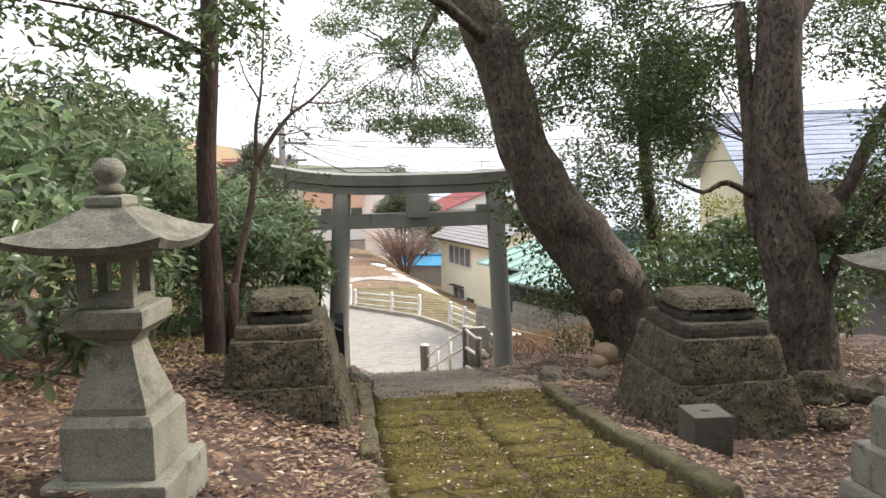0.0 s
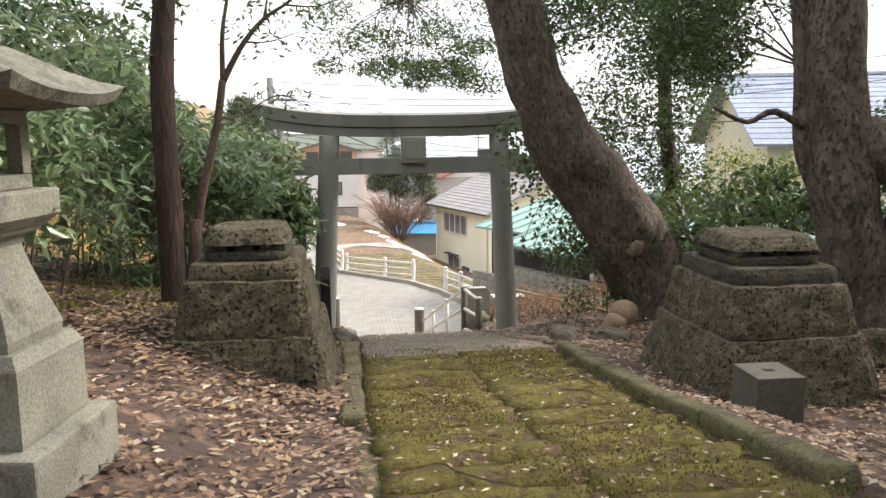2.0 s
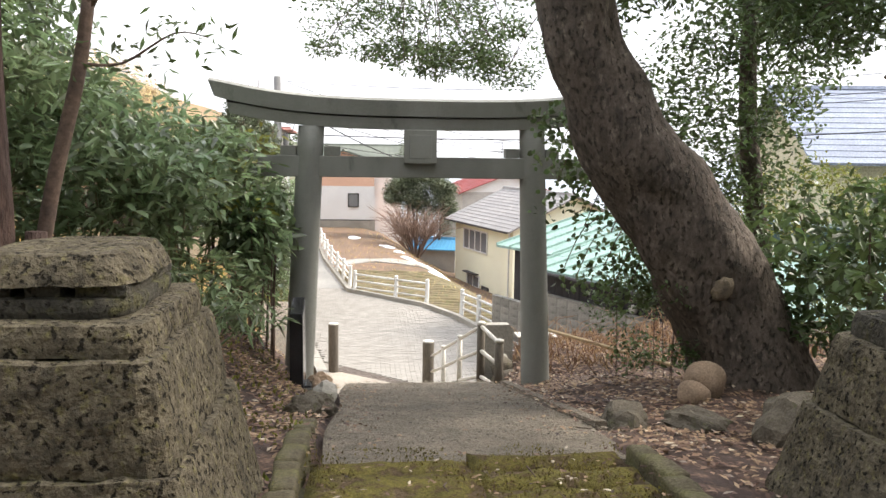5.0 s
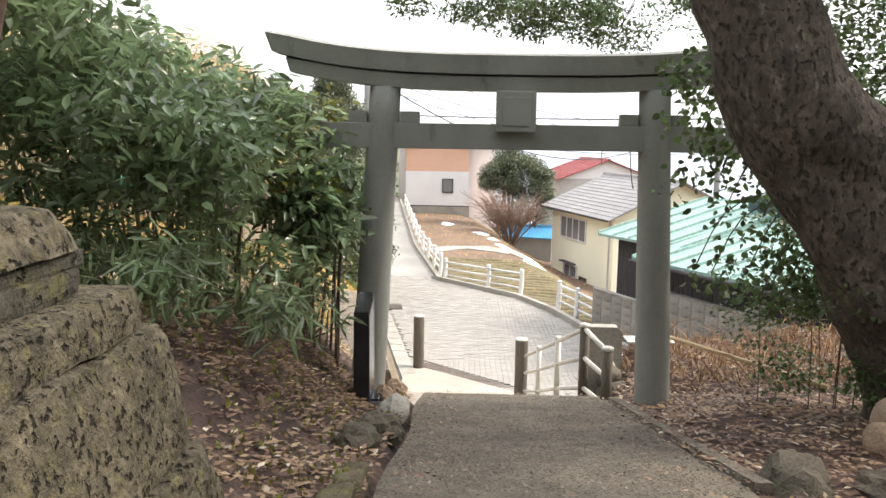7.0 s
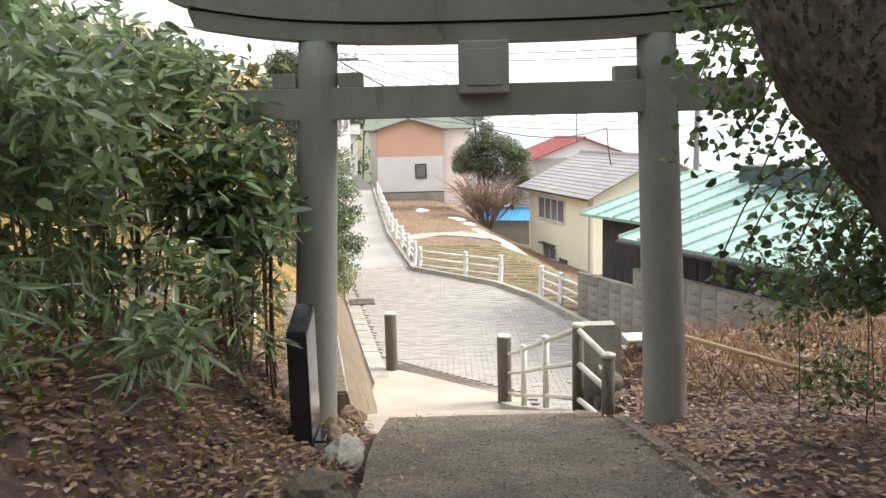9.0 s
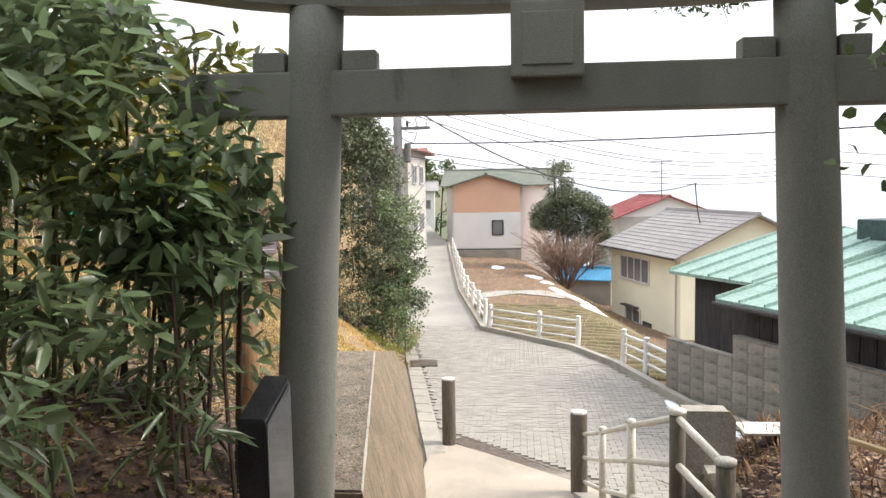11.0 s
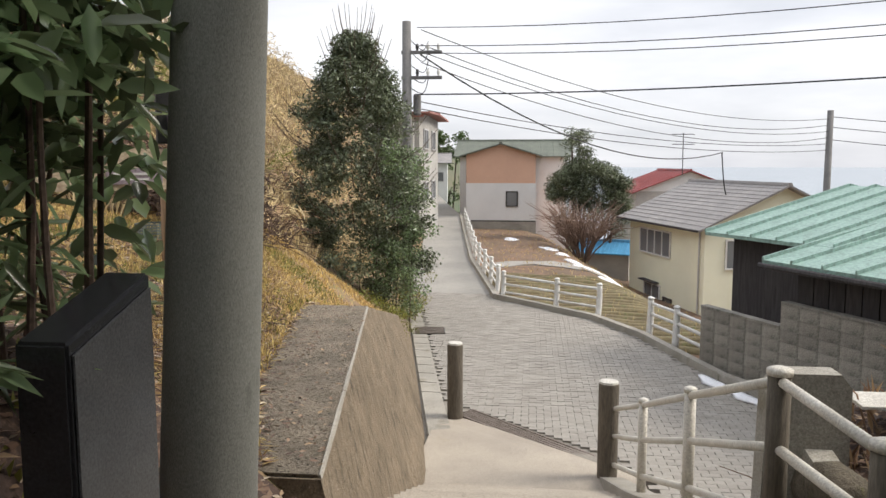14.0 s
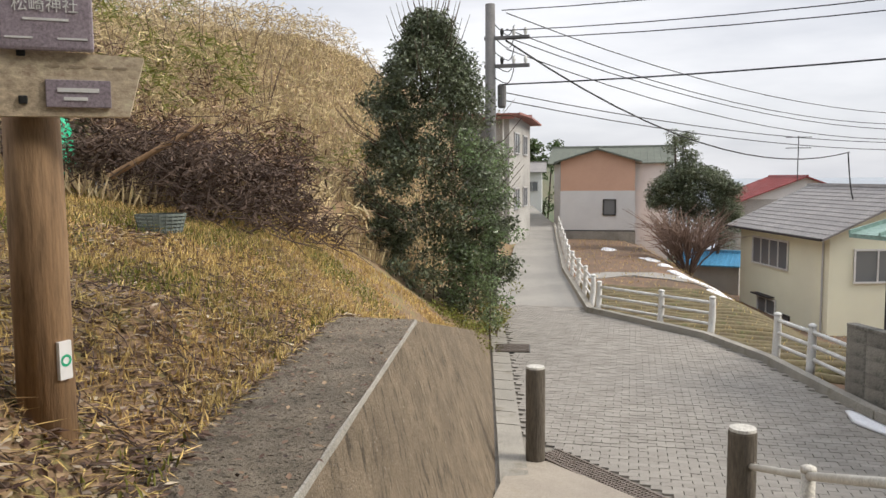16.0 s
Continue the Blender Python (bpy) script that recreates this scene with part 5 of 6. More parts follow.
# ---- drain grating ----
A_, B_ = Vector((-1.36, 21.62, -3.415)), Vector((0.50, 19.72, -3.36))
dr = thing("drain_grating", "rusty steel drain grating across the road", "drain")
d = (B_ - A_)
Ld = d.length
d.normalize()
ang = math.degrees(math.atan2(d.y, d.x))
base = Matrix.Translation(A_) @ pose(0, 0, 0.02, 0, 0, ang)
def grate_part(nm, bm, mt):
    bmesh.ops.transform(bm, matrix=base, verts=bm.verts[:])
    return part(nm, bm, mt, dr)
# dark sheet just under the bars paints the shade of the pit
grate_part("drain_pit", box(0, Ld, -0.17, 0.17, -0.12, -0.055), DARK_FRAME_HOLE)
for s in (-0.165, 0.165):
    grate_part("grating_edge", box(0, Ld, s - 0.015, s + 0.015, -0.03, 0.012, 0.002), IRON)
for s in (-0.09, -0.03, 0.03, 0.09):
    grate_part("grating_bar", box(0, Ld, s - 0.007, s + 0.007, -0.03, 0.008), IRON)
for k in range(54):
    grate_part("grating_bar", box((k + 0.5) * Ld / 54 - 0.009, (k + 0.5) * Ld / 54 + 0.009, -0.149, 0.149, -0.028, 0.006), IRON)
g2 = thing("drain_cover", "small square drain grating at the wall foot", "drain", (-2.68, 27.6, -3.40), turn=8)
# solid plate: rim of the cover, and painted shade between its bars
part("cover_frame", box(-0.36, 0.36, -0.36, 0.36, -0.05, -0.012, 0.004), DARK_FRAME_HOLE, g2)
for k in range(13):
    part("cover_bar", box(-0.34, 0.34, -0.34 + k * 0.053, -0.315 + k * 0.053, -0.011, 0.012), IRON, g2)

# ---- cables ----
def cable(a, b, sag, r, label):
    a, b = Vector(a), Vector(b)
    pts = [a.lerp(b, i / 14) - Vector((0, 0, sag * 4 * (i / 14) * (1 - i / 14))) for i in range(15)]
    ob = part("power_line", tube(pts, r, 5), CABLE)
    return tagged(ob, label, "cable", "overhead lines")


for k, (z0, z1, sg) in enumerate(((4.25, 5.1, 0.75), (3.75, 4.5, 0.7), (3.55, 4.3, 0.72), (2.4, 3.15, 0.45))):
    cable((-3.6, 32.1, z0), (21, 22, z1), sg, 0.013 if k < 3 else 0.02, "thin black power line over the lane")
for k, (z0, z1, sg) in enumerate(((4.2, 2.6, 0.9), (3.8, 2.3, 1.0), (3.6, 2.0, 0.9), (3.3, 1.7, 1.0), (2.2, 1.4, 0.5), (2.0, 1.1, 0.5))):
    cable((-3.5, 32.2, z0), (13.9, 50, z1), sg, 0.014, "sagging black power line between the poles")
for k, z1 in enumerate((2.7, 2.2, 1.6)):
    cable((13.9, 50, z1), (34, 42, z1 - 0.6), 0.6, 0.018, "power line running off towards the sea")
mast = thing("service_mast", "thin bent service mast on the yellow house", "mast", (9.6, 50, -2.0))
part("mast_pole", tube(bend([(0, 0, -0.4), (-0.5, 0, 1.2), (-0.7, 0, 3.0)], 4), 0.03, 6), DARK_FRAME_HOLE, mast)
cable((-3.5, 32.1, 3.5), (8.95, 50, 1.0), 1.3, 0.024, "thick service cable to the yellow house")
an = thing("antenna", "thin television aerial on a roof", "antenna", (11.8, 76, -0.3))
part("aerial_mast", tube([(0, 0, -0.2), (0, 0, 3.2)], 0.035, 6), DARK_FRAME_HOLE, an)
for z in (3.1, 2.3):
    part("aerial_boom", tube([(-0.9, 0, z), (0.9, 0, z)], 0.03, 6), DARK_FRAME_HOLE, an)
    for x in (-0.8, -0.4, 0, 0.4, 0.8):
        part("aerial_rod", tube([(x, -0.4, z), (x, 0.4, z)], 0.02, 5), DARK_FRAME_HOLE, an)

# ---- snow patches ----
def snow(x, y, rx, ry, seed):
    n_ = 26
    rings = []
    for f, up in ((1.0, -0.02), (0.9, 0.035), (0.5, 0.07), (0.05, 0.08)):
        ring = []
        for k in range(n_):
            a = 2 * math.pi * k / n_
            w = 1 + 0.35 * noise.noise(Vector((math.cos(a) * 1.5, math.sin(a) * 1.5, seed)))
            px, py = x + rx * f * w * math.cos(a), y + ry * f * w * math.sin(a)
            ring.append((px, py, land_at(px, py) + up))
        rings.append(ring)
    ob = part("snow_patch", loft(rings), SNOW, smooth=True)
    return tagged(ob, "thin melting patch of old snow", "snow")


for s in ((2.4, 45.5, 1.3, 0.7, 1), (3.0, 42.5, 0.6, 0.9, 2), (0.6, 53, 0.6, 0.8, 3), (1.2, 50, 0.35, 0.5, 4), (-1.6, 58, 0.5, 0.8, 5), (1.7, 47.2, 0.5, 0.5, 6)):
    snow(*s)
ks = thing("snow_strip", "strip of old snow along the kerb", "snow")
kq = [Vector((2.9, 24.2, -3.40)), Vector((3.5, 22.6, -3.4)), Vector((4.3, 21.0, -3.4))]
rings = []
for p in bend(kq, 6):
    w = 0.17 + 0.22 * noise.noise(p * 2.3)
    rings.append([(p.x - 0.10 - w, p.y - 0.06, p.z - 0.01), (p.x - 0.14 - w * 0.6, p.y, p.z + 0.025), (p.x - 0.12, p.y + 0.03, p.z + 0.03), (p.x - 0.02, p.y + 0.05, p.z)])
part("snow", loft(rings), SNOW, ks, smooth=True)

# ---- field: furrows and the side lane ----
plot = thing("vegetable_plot", "dull brown furrowed plot below the guard fence", "field")
for k in range(22):
    yy = 27.5 + k * 0.62
    xa = max(float(kerb_x(yy)) + 0.35, -3.2)
    xb = xa + 7.5
    n_ = 12
    rings = []
    for i in range(n_ + 1):
        xx = xa + (xb - xa) * i / n_
        w = 0.2 * (1 + 0.25 * noise.noise(Vector((xx * 0.9, yy, 0))))
        rings.append([(xx, yy - w, land_at(xx, yy - w) - 0.05), (xx, yy - w * 0.4, land_at(xx, yy) + 0.1), (xx, yy + w * 0.4, land_at(xx, yy) + 0.11), (xx, yy + w, land_at(xx, yy + w) - 0.05)])
    bm = loft(rings)
    bmesh.ops.recalc_face_normals(bm, faces=bm.faces[:])
    part("furrow", bm, PLOT, plot, smooth=True)
lane = bmesh.new()
rings = []
for p in bend([(-2.3, 43.5, 0), (0.0, 45.2, 0), (2.2, 44.2, 0), (4.2, 41.5, 0), (5.2, 39, 0)], 5):
    rings.append([(p.x - 0.2, p.y - 0.9, land_at(p.x - 0.2, p.y - 0.9) + 0.05), (p.x + 0.2, p.y + 0.9, land_at(p.x + 0.2, p.y + 0.9) + 0.05), (p.x + 0.2, p.y + 0.9, land_at(p.x, p.y) - 0.3), (p.x - 0.2, p.y - 0.9, land_at(p.x, p.y) - 0.3)])
loft(rings, bm=lane)
bmesh.ops.recalc_face_normals(lane, faces=lane.faces[:])
tagged(part("side_lane", lane, ASPHALT), "pale side lane crossing the field", "lane", kind="structure")

# ---- foliage ----
def limbs(e, starts, mt):
    for pts, r0, r1 in starts:
        line = bend(pts, 4)
        n_ = len(line)
        part("limb", tube(line, [r0 + (r1 - r0) * i / (n_ - 1) for i in range(n_)], 9, wobble=0.08), mt, e, smooth=True)


def spray_twigs(e, centres, roots, mt, every=2, r=0.014):
    """Thin bent boughs from points on a trunk out to the leaf sprays."""
    bm = bmesh.new()
    rr_ = random.Random(len(centres))
    for c in list(centres)[::every]:
        c = Vector(c)
        root = min((Vector(q_) for q_ in roots), key=lambda q_: (q_ - c).length + rr_.random())
        mid = root.lerp(c, 0.55) + Vector((rr_.uniform(-0.2, 0.2), rr_.uniform(-0.2, 0.2), rr_.uniform(0.05, 0.35)))
        line = bend([root, mid, c, c + (c - mid) * 0.25 + Vector((0, 0, -0.12))], 3)
        tube(line, [r * (1 - 0.85 * i / (len(line) - 1)) for i in range(len(line))], 5, bm)
        for _ in range(3):
            q_ = c + Vector((rr_.gauss(0, 0.3), rr_.gauss(0, 0.3), rr_.gauss(0, 0.15)))
            tube([mid.lerp(c, 0.6), q_], [r * 0.3, r * 0.15], 4, bm)
    return part("branchwork", bm, mt, e)


def local(e, pts):
    o = np.array(e.matrix_basis.translation)
    return np.asarray(pts, float) - o


def cloud(n, box_):
    lo, hi = np.array(box_[0], float), np.array(box_[1], float)
    return RNG.uniform(lo, hi, (n, 3))


# crown of the leaning tree: high sprays and the boughs beyond the gate
limbs(lt, [([(-2.0, 0.15, 5.2), (-2.0, 2.0, 5.6), (-2.2, 4.0, 5.4), (-2.4, 5.8, 4.9)], 0.14, 0.03),
           ([(-1.6, 0.0, 4.0), (-0.9, 1.0, 4.7), (0.2, 2.5, 5.0), (0.3, 4.8, 4.7)], 0.13, 0.03),
           ([(-1.68, 0.0, 4.3), (-2.8, -1.0, 4.9), (-4.2, -1.6, 5.0)], 0.11, 0.03)], BARK)
c1 = np.concatenate([cloud(70, ((-1.5, 14.6, 3.35), (3.4, 17.8, 6.2))), cloud(16, ((-0.6, 15.2, 3.05), (2.2, 17.0, 3.6)))])
spray_twigs(lt, local(lt, c1), [(-2.2, 4.0, 5.4), (-2.0, 2.0, 5.6), (0.2, 2.5, 5.0), (0.3, 4.8, 4.7), (-2.4, 5.8, 4.9)], BARK)
part_me = leaf_mesh("leaves", local(lt, clumps(c1, RNG.uniform(0.32, 0.7, len(c1)), 230, 0.5)), 0.09, 0.036, LEAF, 0.3)
leaf_part("crown", part_me, lt, "fine dark evergreen sprays")
c1 = np.concatenate([cloud(44, ((-3.2, 7.5, 4.3), (4.6, 12.5, 7.5))), cloud(26, ((1.3, 9.6, 3.1), (3.9, 11.5, 4.9)))])
leaf_part("crown", leaf_mesh("leaves", local(lt, clumps(c1, RNG.uniform(0.45, 0.8, len(c1)), 300)), 0.09, 0.04, LEAF, 0.3), lt)
# hanging round-leaved creeper on the trunk
c2 = np.concatenate([cloud(26, ((1.15, 10.9, 0.9), (1.8, 11.5, 2.1))), cloud(34, ((1.35, 10.6, 0.35), (2.4, 11.5, 1.1))), cloud(10, ((0.98, 10.7, 1.6), (1.25, 11.2, 2.2)))])
cr = thing("creeper", "round-leaved creeper hanging from the leaning trunk", "creeper", (1.7, 11.1, 0.0))
leaf_part("leaves", leaf_mesh("leaves", local(cr, clumps(c2 + np.array([0.16, 0, 0]), 0.3, 15)), 0.07, 0.058, LEAF, 0.6, oval=True), cr)
for k in range(14):
    p = Vector(c2[k * 4 % len(c2)]) - Vector((1.7, 11.1, 0))
    part("stem", tube(bend([(p.x + 0.5, p.y - 0.3, p.z + 0.7), (p.x + 0.2, p.y - 0.1, p.z + 0.5), tuple(p)], 3), 0.006, 5), TWIG, cr)

# forked tree on the right, its limbs and crown
limbs(rt, [([(-0.1, 0, 0.9), (-0.55, 0.15, 1.7), (-0.62, 0.2, 2.6), (-0.8, 0.2, 4.2)], 0.15, 0.07),
           ([(-0.25, 0, 1.5), (0.35, -0.1, 2.0), (0.65, -0.1, 2.6), (1.2, 0, 3.4)], 0.12, 0.05),
           ([(0.1, -0.1, 0.7), (0.3, -0.2, 1.4), (0.75, -0.2, 2.0), (1.1, -0.2, 2.2)], 0.08, 0.03),
           ([(-0.5, 0.1, 1.9), (-0.95, 0.1, 2.15), (-1.25, 0.1, 2.05), (-1.6, 0.1, 2.2)], 0.045, 0.015),
           ([(-0.4, 0.1, 3.6), (0.5, 0.6, 4.6), (1.6, 1.0, 5.2)], 0.12, 0.04)], BARK)
bm = bmesh.new()
bmesh.ops.create_icosphere(bm, subdivisions=3, radius=0.33)
burl = part("burl", roughen(bm, 0.07, 3.0), BARK, rt, smooth=True)
burl.location = (0.02, -0.08, 1.75)
c3 = np.concatenate([cloud(66, ((2.4, 6.4, 3.3), (7.5, 10.5, 6.5))), cloud(26, ((4.4, 6.5, 1.2), (6.6, 8.5, 3.2))), cloud(14, ((2.2, 8.5, 2.6), (3.6, 10.5, 3.6)))])
spray_twigs(rt, local(rt, c3), [(-0.8, 0.2, 4.2), (1.2, 0, 3.4), (1.1, -0.2, 2.2), (1.6, 1.0, 5.2), (-0.62, 0.2, 2.6), (-0.4, 0.2, 5.0)], BARK)
leaf_part("crown", leaf_mesh("leaves", local(rt, clumps(c3, RNG.uniform(0.35, 0.65, len(c3)), 330)), 0.085, 0.036, LEAF, 0.3), rt, "fine dark evergreen sprays")

# ivy clad trunk beyond
vt = thing("ivy_clad_tree", "slender trunk wrapped in leafy climbers", "tree", (4.3, 12.6, -0.5))
part("trunk", tube(bend([(0.2, 0, -0.3), (0.1, 0, 0.8), (-0.1, 0.0, 1.9), (-0.25, 0, 3.2), (-0.2, 0.1, 5.0)], 4), [0.16 - 0.004 * i for i in range(17)], 12, wobble=0.1), BARK, vt, smooth=True)
c4 = np.concatenate([cloud(40, ((3.4, 12.0, 2.2), (5.0, 13.2, 4.4))), cloud(20, ((3.7, 12.1, 0.4), (4.7, 13.1, 2.2))), cloud(22, ((2.9, 11.6, 3.6), (5.4, 13.8, 6.0))), cloud(26, ((2.7, 11.6, 1.4), (4.3, 13.4, 3.4)))])
leaf_part("crown", leaf_mesh("leaves", local(vt, clumps(c4, RNG.uniform(0.35, 0.7, len(c4)), 100, 0.6)), 0.09, 0.045, LEAF, 0.4), vt)

# left side: straight tree crown high up, sapling leaves
c5 = np.concatenate([cloud(34, ((-5.6, 5.6, 3.6), (-1.5, 9.5, 5.6))), cloud(40, ((-7.0, 6.0, 3.2), (-3.3, 11.0, 6.5)))])
leaf_part("crown", leaf_mesh("leaves", local(st, clumps(c5, RNG.uniform(0.35, 0.65, len(c5)), 120, 0.45)), 0.12, 0.042, LEAF, 0.3, oval=True), st, "thin evergreen sprays")
for p0, p1, p2 in (((0.1, 0.05, 3.0), (-0.6, -0.2, 3.35), (-1.6, -0.6, 3.5)), ((0.11, 0.06, 3.6), (0.5, -0.3, 3.8), (1.0, -0.9, 3.85)), ((0.12, 0.07, 4.2), (-0.9, 0.3, 4.6), (-2.3, 0.9, 4.8))):
    limbs(st, [([p0, p1, p2], 0.035, 0.008)], BARK_RED)
c6 = []
for pts, r0 in SAP:
    line = [np.array(q_) for q_ in bend(pts, 4)]
    c6 += line[4:] if r0 > 0.02 else line[2:]
c6 = np.array(c6)
leaf_part("leaves", leaf_mesh("leaves", clumps(c6, 0.26, 9), 0.085, 0.026, LEAF, 0.4), tt, "sparse narrow leaves")


def shrub(name, label, at, centres, radius, per, L, W, mt, stems=10, stem_mat=None, category="shrub", droop=0.35, stem_r=0.014):
    e = thing(name, label, category, at)
    leaf_part("leaves", leaf_mesh("leaves", local(e, clumps(centres, radius, per)), L, W, mt, droop, 1.0, 1.9, None, L > 0.1), e)
    rs = random.Random(len(centres))
    for k in range(stems):
        c = Vector(centres[rs.randrange(len(centres))]) - Vector(at)
        part("stem", tube(bend([(c.x * 0.7 + rs.uniform(-0.1, 0.1), c.y * 0.7, -0.25 + land_at(at[0] + c.x * 0.7, at[1] + c.y * 0.7) - at[2]), (c.x * 0.85, c.y * 0.85, c.z * 0.5), tuple(c)], 3), [stem_r, stem_r, stem_r * 0.9, stem_r * 0.8, stem_r * 0.7, stem_r * 0.6, stem_r * 0.5], 6), stem_mat or TWIG, e)
    return e


def mound(n, x0, x1, y0, y1, top, lowest=0.0, power=0.6):
    x, y = RNG.uniform(x0, x1, n), RNG.uniform(y0, y1, n)
    g = land(x, y)
    h = top(x, y)
    z = g + lowest + (np.maximum(h - g - lowest, 0.1)) * RNG.uniform(0, 1, n) ** power
    return np.stack([x, y, z], 1)


CANE = mat("green_cane", (0.10, 0.13, 0.05), (0.14, 0.12, 0.06), 4, 0.5, 0.1, 20)
# big evergreen mass left of the gate
t1 = mound(122, -4.2, -1.95, 9.6, 12.6, lambda x, y: np.minimum(1.72 + 0.2 * np.sin(2 * x + y) + 0.62 * (-2 - x), 3.3), 0.35)
shrub("evergreen_shrub", "dense glossy evergreen shrub beside the gate", (-3.0, 11.2, 0.0), t1, 0.36, 74, 0.15, 0.05, LEAF_SHRUB, 34, CANE)
t2 = mound(150, -7.2, -3.6, 8.4, 12.6, lambda x, y: 3.5 + 0.4 * np.sin(1.7 * x - y), 0.3)
shrub("evergreen_shrub", "tall glossy evergreen thicket behind the trunks", (-5.2, 10.6, 0.3), t2, 0.42, 120, 0.14, 0.05, LEAF_SHRUB, 26, CANE)
t3 = mound(46, -2.15, -1.72, 11.5, 12.5, lambda x, y: 1.35 + 0 * x, 0.7)
shrub("broadleaf_shrub", "leafy shrub brushing the gate pillar", (-2.0, 12.1, -0.6), t3, 0.24, 26, 0.15, 0.065, LEAF_SHRUB, 10)
t3b = mound(30, -3.4, -1.9, 11.4, 13.0, lambda x, y: 1.9 + 0 * x, 0.8)
shrub("yellow_shrub", "yellow-green leaves among the evergreen shrubs", (-2.6, 12.2, -0.4), t3b, 0.3, 36, 0.13, 0.05, LEAF_YELLOW, 6)
t4 = mound(95, -6.0, -3.15, 4.6, 8.2, lambda x, y: 2.6 + 0.4 * np.sin(2.2 * y + x), 0.9, 0.8)
shrub("evergreen_shrub", "dark glossy laurel thicket beyond the lantern", (-4.6, 6.4, 0.7), t4, 0.42, 95, 0.14, 0.052, LEAF_SHRUB, 18)
t5 = cloud(34, ((-3.9, 2.7, 1.55), (-2.45, 3.6, 2.5)))
t5 = t5[(t5[:, 0] < -2.75) | (t5[:, 2] < 1.9)]
shrub("laurel_branch", "laurel sprays hanging round the stone lantern", (-3.6, 3.6, 0.85), t5, 0.26, 34, 0.13, 0.05, LEAF_SHRUB, 2)
t6 = mound(80, -8.5, -4.6, 1.5, 6.0, lambda x, y: 3.9 + 0.4 * np.sin(2 * y), 1.5, 0.8)
shrub("evergreen_shrub", "dark laurel thicket at the clearing's edge", (-6.4, 4.0, 1.0), t6, 0.5, 85, 0.14, 0.052, LEAF_SHRUB, 10)
# low plants under the thicket
t7 = mound(48, -4.2, -1.75, 8.9, 12.6, lambda x, y: land(x, y) + 0.55, 0.05)
shrub("bamboo_grass", "low drooping bamboo grass under the shrubs", (-3.0, 10.8, 0.0), t7, 0.26, 46, 0.19, 0.026, LEAF_SHRUB, 6, None, "bamboo grass", 0.7)
# right side under the trees
t8 = mound(60, 2.1, 3.3, 10.0, 12.2, lambda x, y: 0.95 + 0 * x, 0.1)
shrub("small_leaved_shrub", "loose small-leaved shrub on the bank", (2.7, 11.0, -0.2), t8, 0.28, 85, 0.06, 0.038, LEAF, 9, None, "shrub", 0.35, 0.005)
t9 = mound(60, 3.0, 5.6, 8.6, 11.6, lambda x, y: 1.35 + 0.2 * np.sin(3 * x), 0.1)
shrub("evergreen_shrub", "dark low evergreen behind the pedestal", (4.3, 10.0, 0.0), t9, 0.34, 95, 0.13, 0.055, LEAF, 10)
t10 = mound(60, 4.6, 8.6, 5.6, 10.5, lambda x, y: 1.7 + 0.3 * np.sin(3 * y), 0.2)
shrub("evergreen_shrub", "shaded undergrowth beside the forked tree", (6.4, 8.0, 0.0), t10, 0.42, 75, 0.10, 0.045, LEAF, 10)
t11 = mound(44, 5.6, 9.0, 15.0, 17.5, lambda x, y: 1.5 + 0.25 * np.sin(2 * x), 1.6)
shrub("yellow_shrub", "yellow-green leafy shrub before the tiled house", (7.2, 16.2, -1.4), t11, 0.4, 85, 0.09, 0.045, LEAF_YELLOW, 10)
t12 = mound(30, 4.5, 7.0, 9.5, 12.5, lambda x, y: 0.2 + 0 * x, 0.1)
shrub("yellow_shrub", "sunlit yellow ground cover past the pedestal", (5.6, 11.0, -0.2), t12, 0.3, 50, 0.06, 0.03, LEAF_YELLOW, 6)

# cone shaped bush at the lane
def cone_pts(n):
    h = RNG.uniform(0, 1, n) ** 0.8
    z = -2.95 + 6.3 * h
    rad = np.interp(h, [0, 0.12, 0.45, 0.75, 0.92, 1.0], [1.15, 1.5, 1.55, 1.15, 0.55, 0.12])
    a = RNG.uniform(0, 2 * math.pi, n)
    r = rad * RNG.uniform(0.25, 1.0, n) ** 0.5 * (0.98 + 0.13 * np.sin(3 * a + 7 * h) + 0.11 * np.sin(5 * a - 19 * h))
    return np.stack([-4.45 + r * np.cos(a), 27.9 + r * np.sin(a), z], 1)


cb = shrub("cone_bush", "tall dark ivy-covered conical bush beside the lane", (-4.45, 27.9, -2.6), cone_pts(330), RNG.uniform(0.2, 0.5, 330), 150, 0.095, 0.05, LEAF_IVY, 8, TWIG, "bush")
for k in range(70):
    a, z = RNG.uniform(0, 6.28), RNG.uniform(1.5, 5.9)
    r = 1.5 - max(0, z - 3.5) * 0.5
    part("bare_twig", tube([(0.6 * r * math.cos(a), 0.6 * r * math.sin(a), z), (1.05 * r * math.cos(a), 1.05 * r * math.sin(a), z + 0.4), (1.3 * r * math.cos(a), 1.3 * r * math.sin(a), z + 0.85)], [0.012, 0.009, 0.004], 5), TWIG, cb)
lobe = cloud(90, ((-4.0, 27.0, -3.1), (-2.75, 29.6, 0.9)))
lobe = lobe[(lobe[:, 0] + 3.45) ** 2 / 0.42 + (lobe[:, 2] + 1.2) ** 2 / 4.4 < 1]
shrub("climbing_shrub", "green leafy climber spilling from the bush towards the lane", (-3.5, 28.2, -3.2), lobe, 0.3, 120, 0.085, 0.05, LEAF_SHRUB, 6)
tuft = cloud(7, ((-5.45, 25.6, -1.0), (-5.1, 26.0, -0.4)))
shrub("pale_bamboo_tuft", "pale drooping bamboo leaves at the edge of the bush", (-5.25, 25.8, -1.6), tuft, 0.16, 9, 0.30, 0.045, GRASS_DRY, 3, CANE, "bamboo", 1.2)
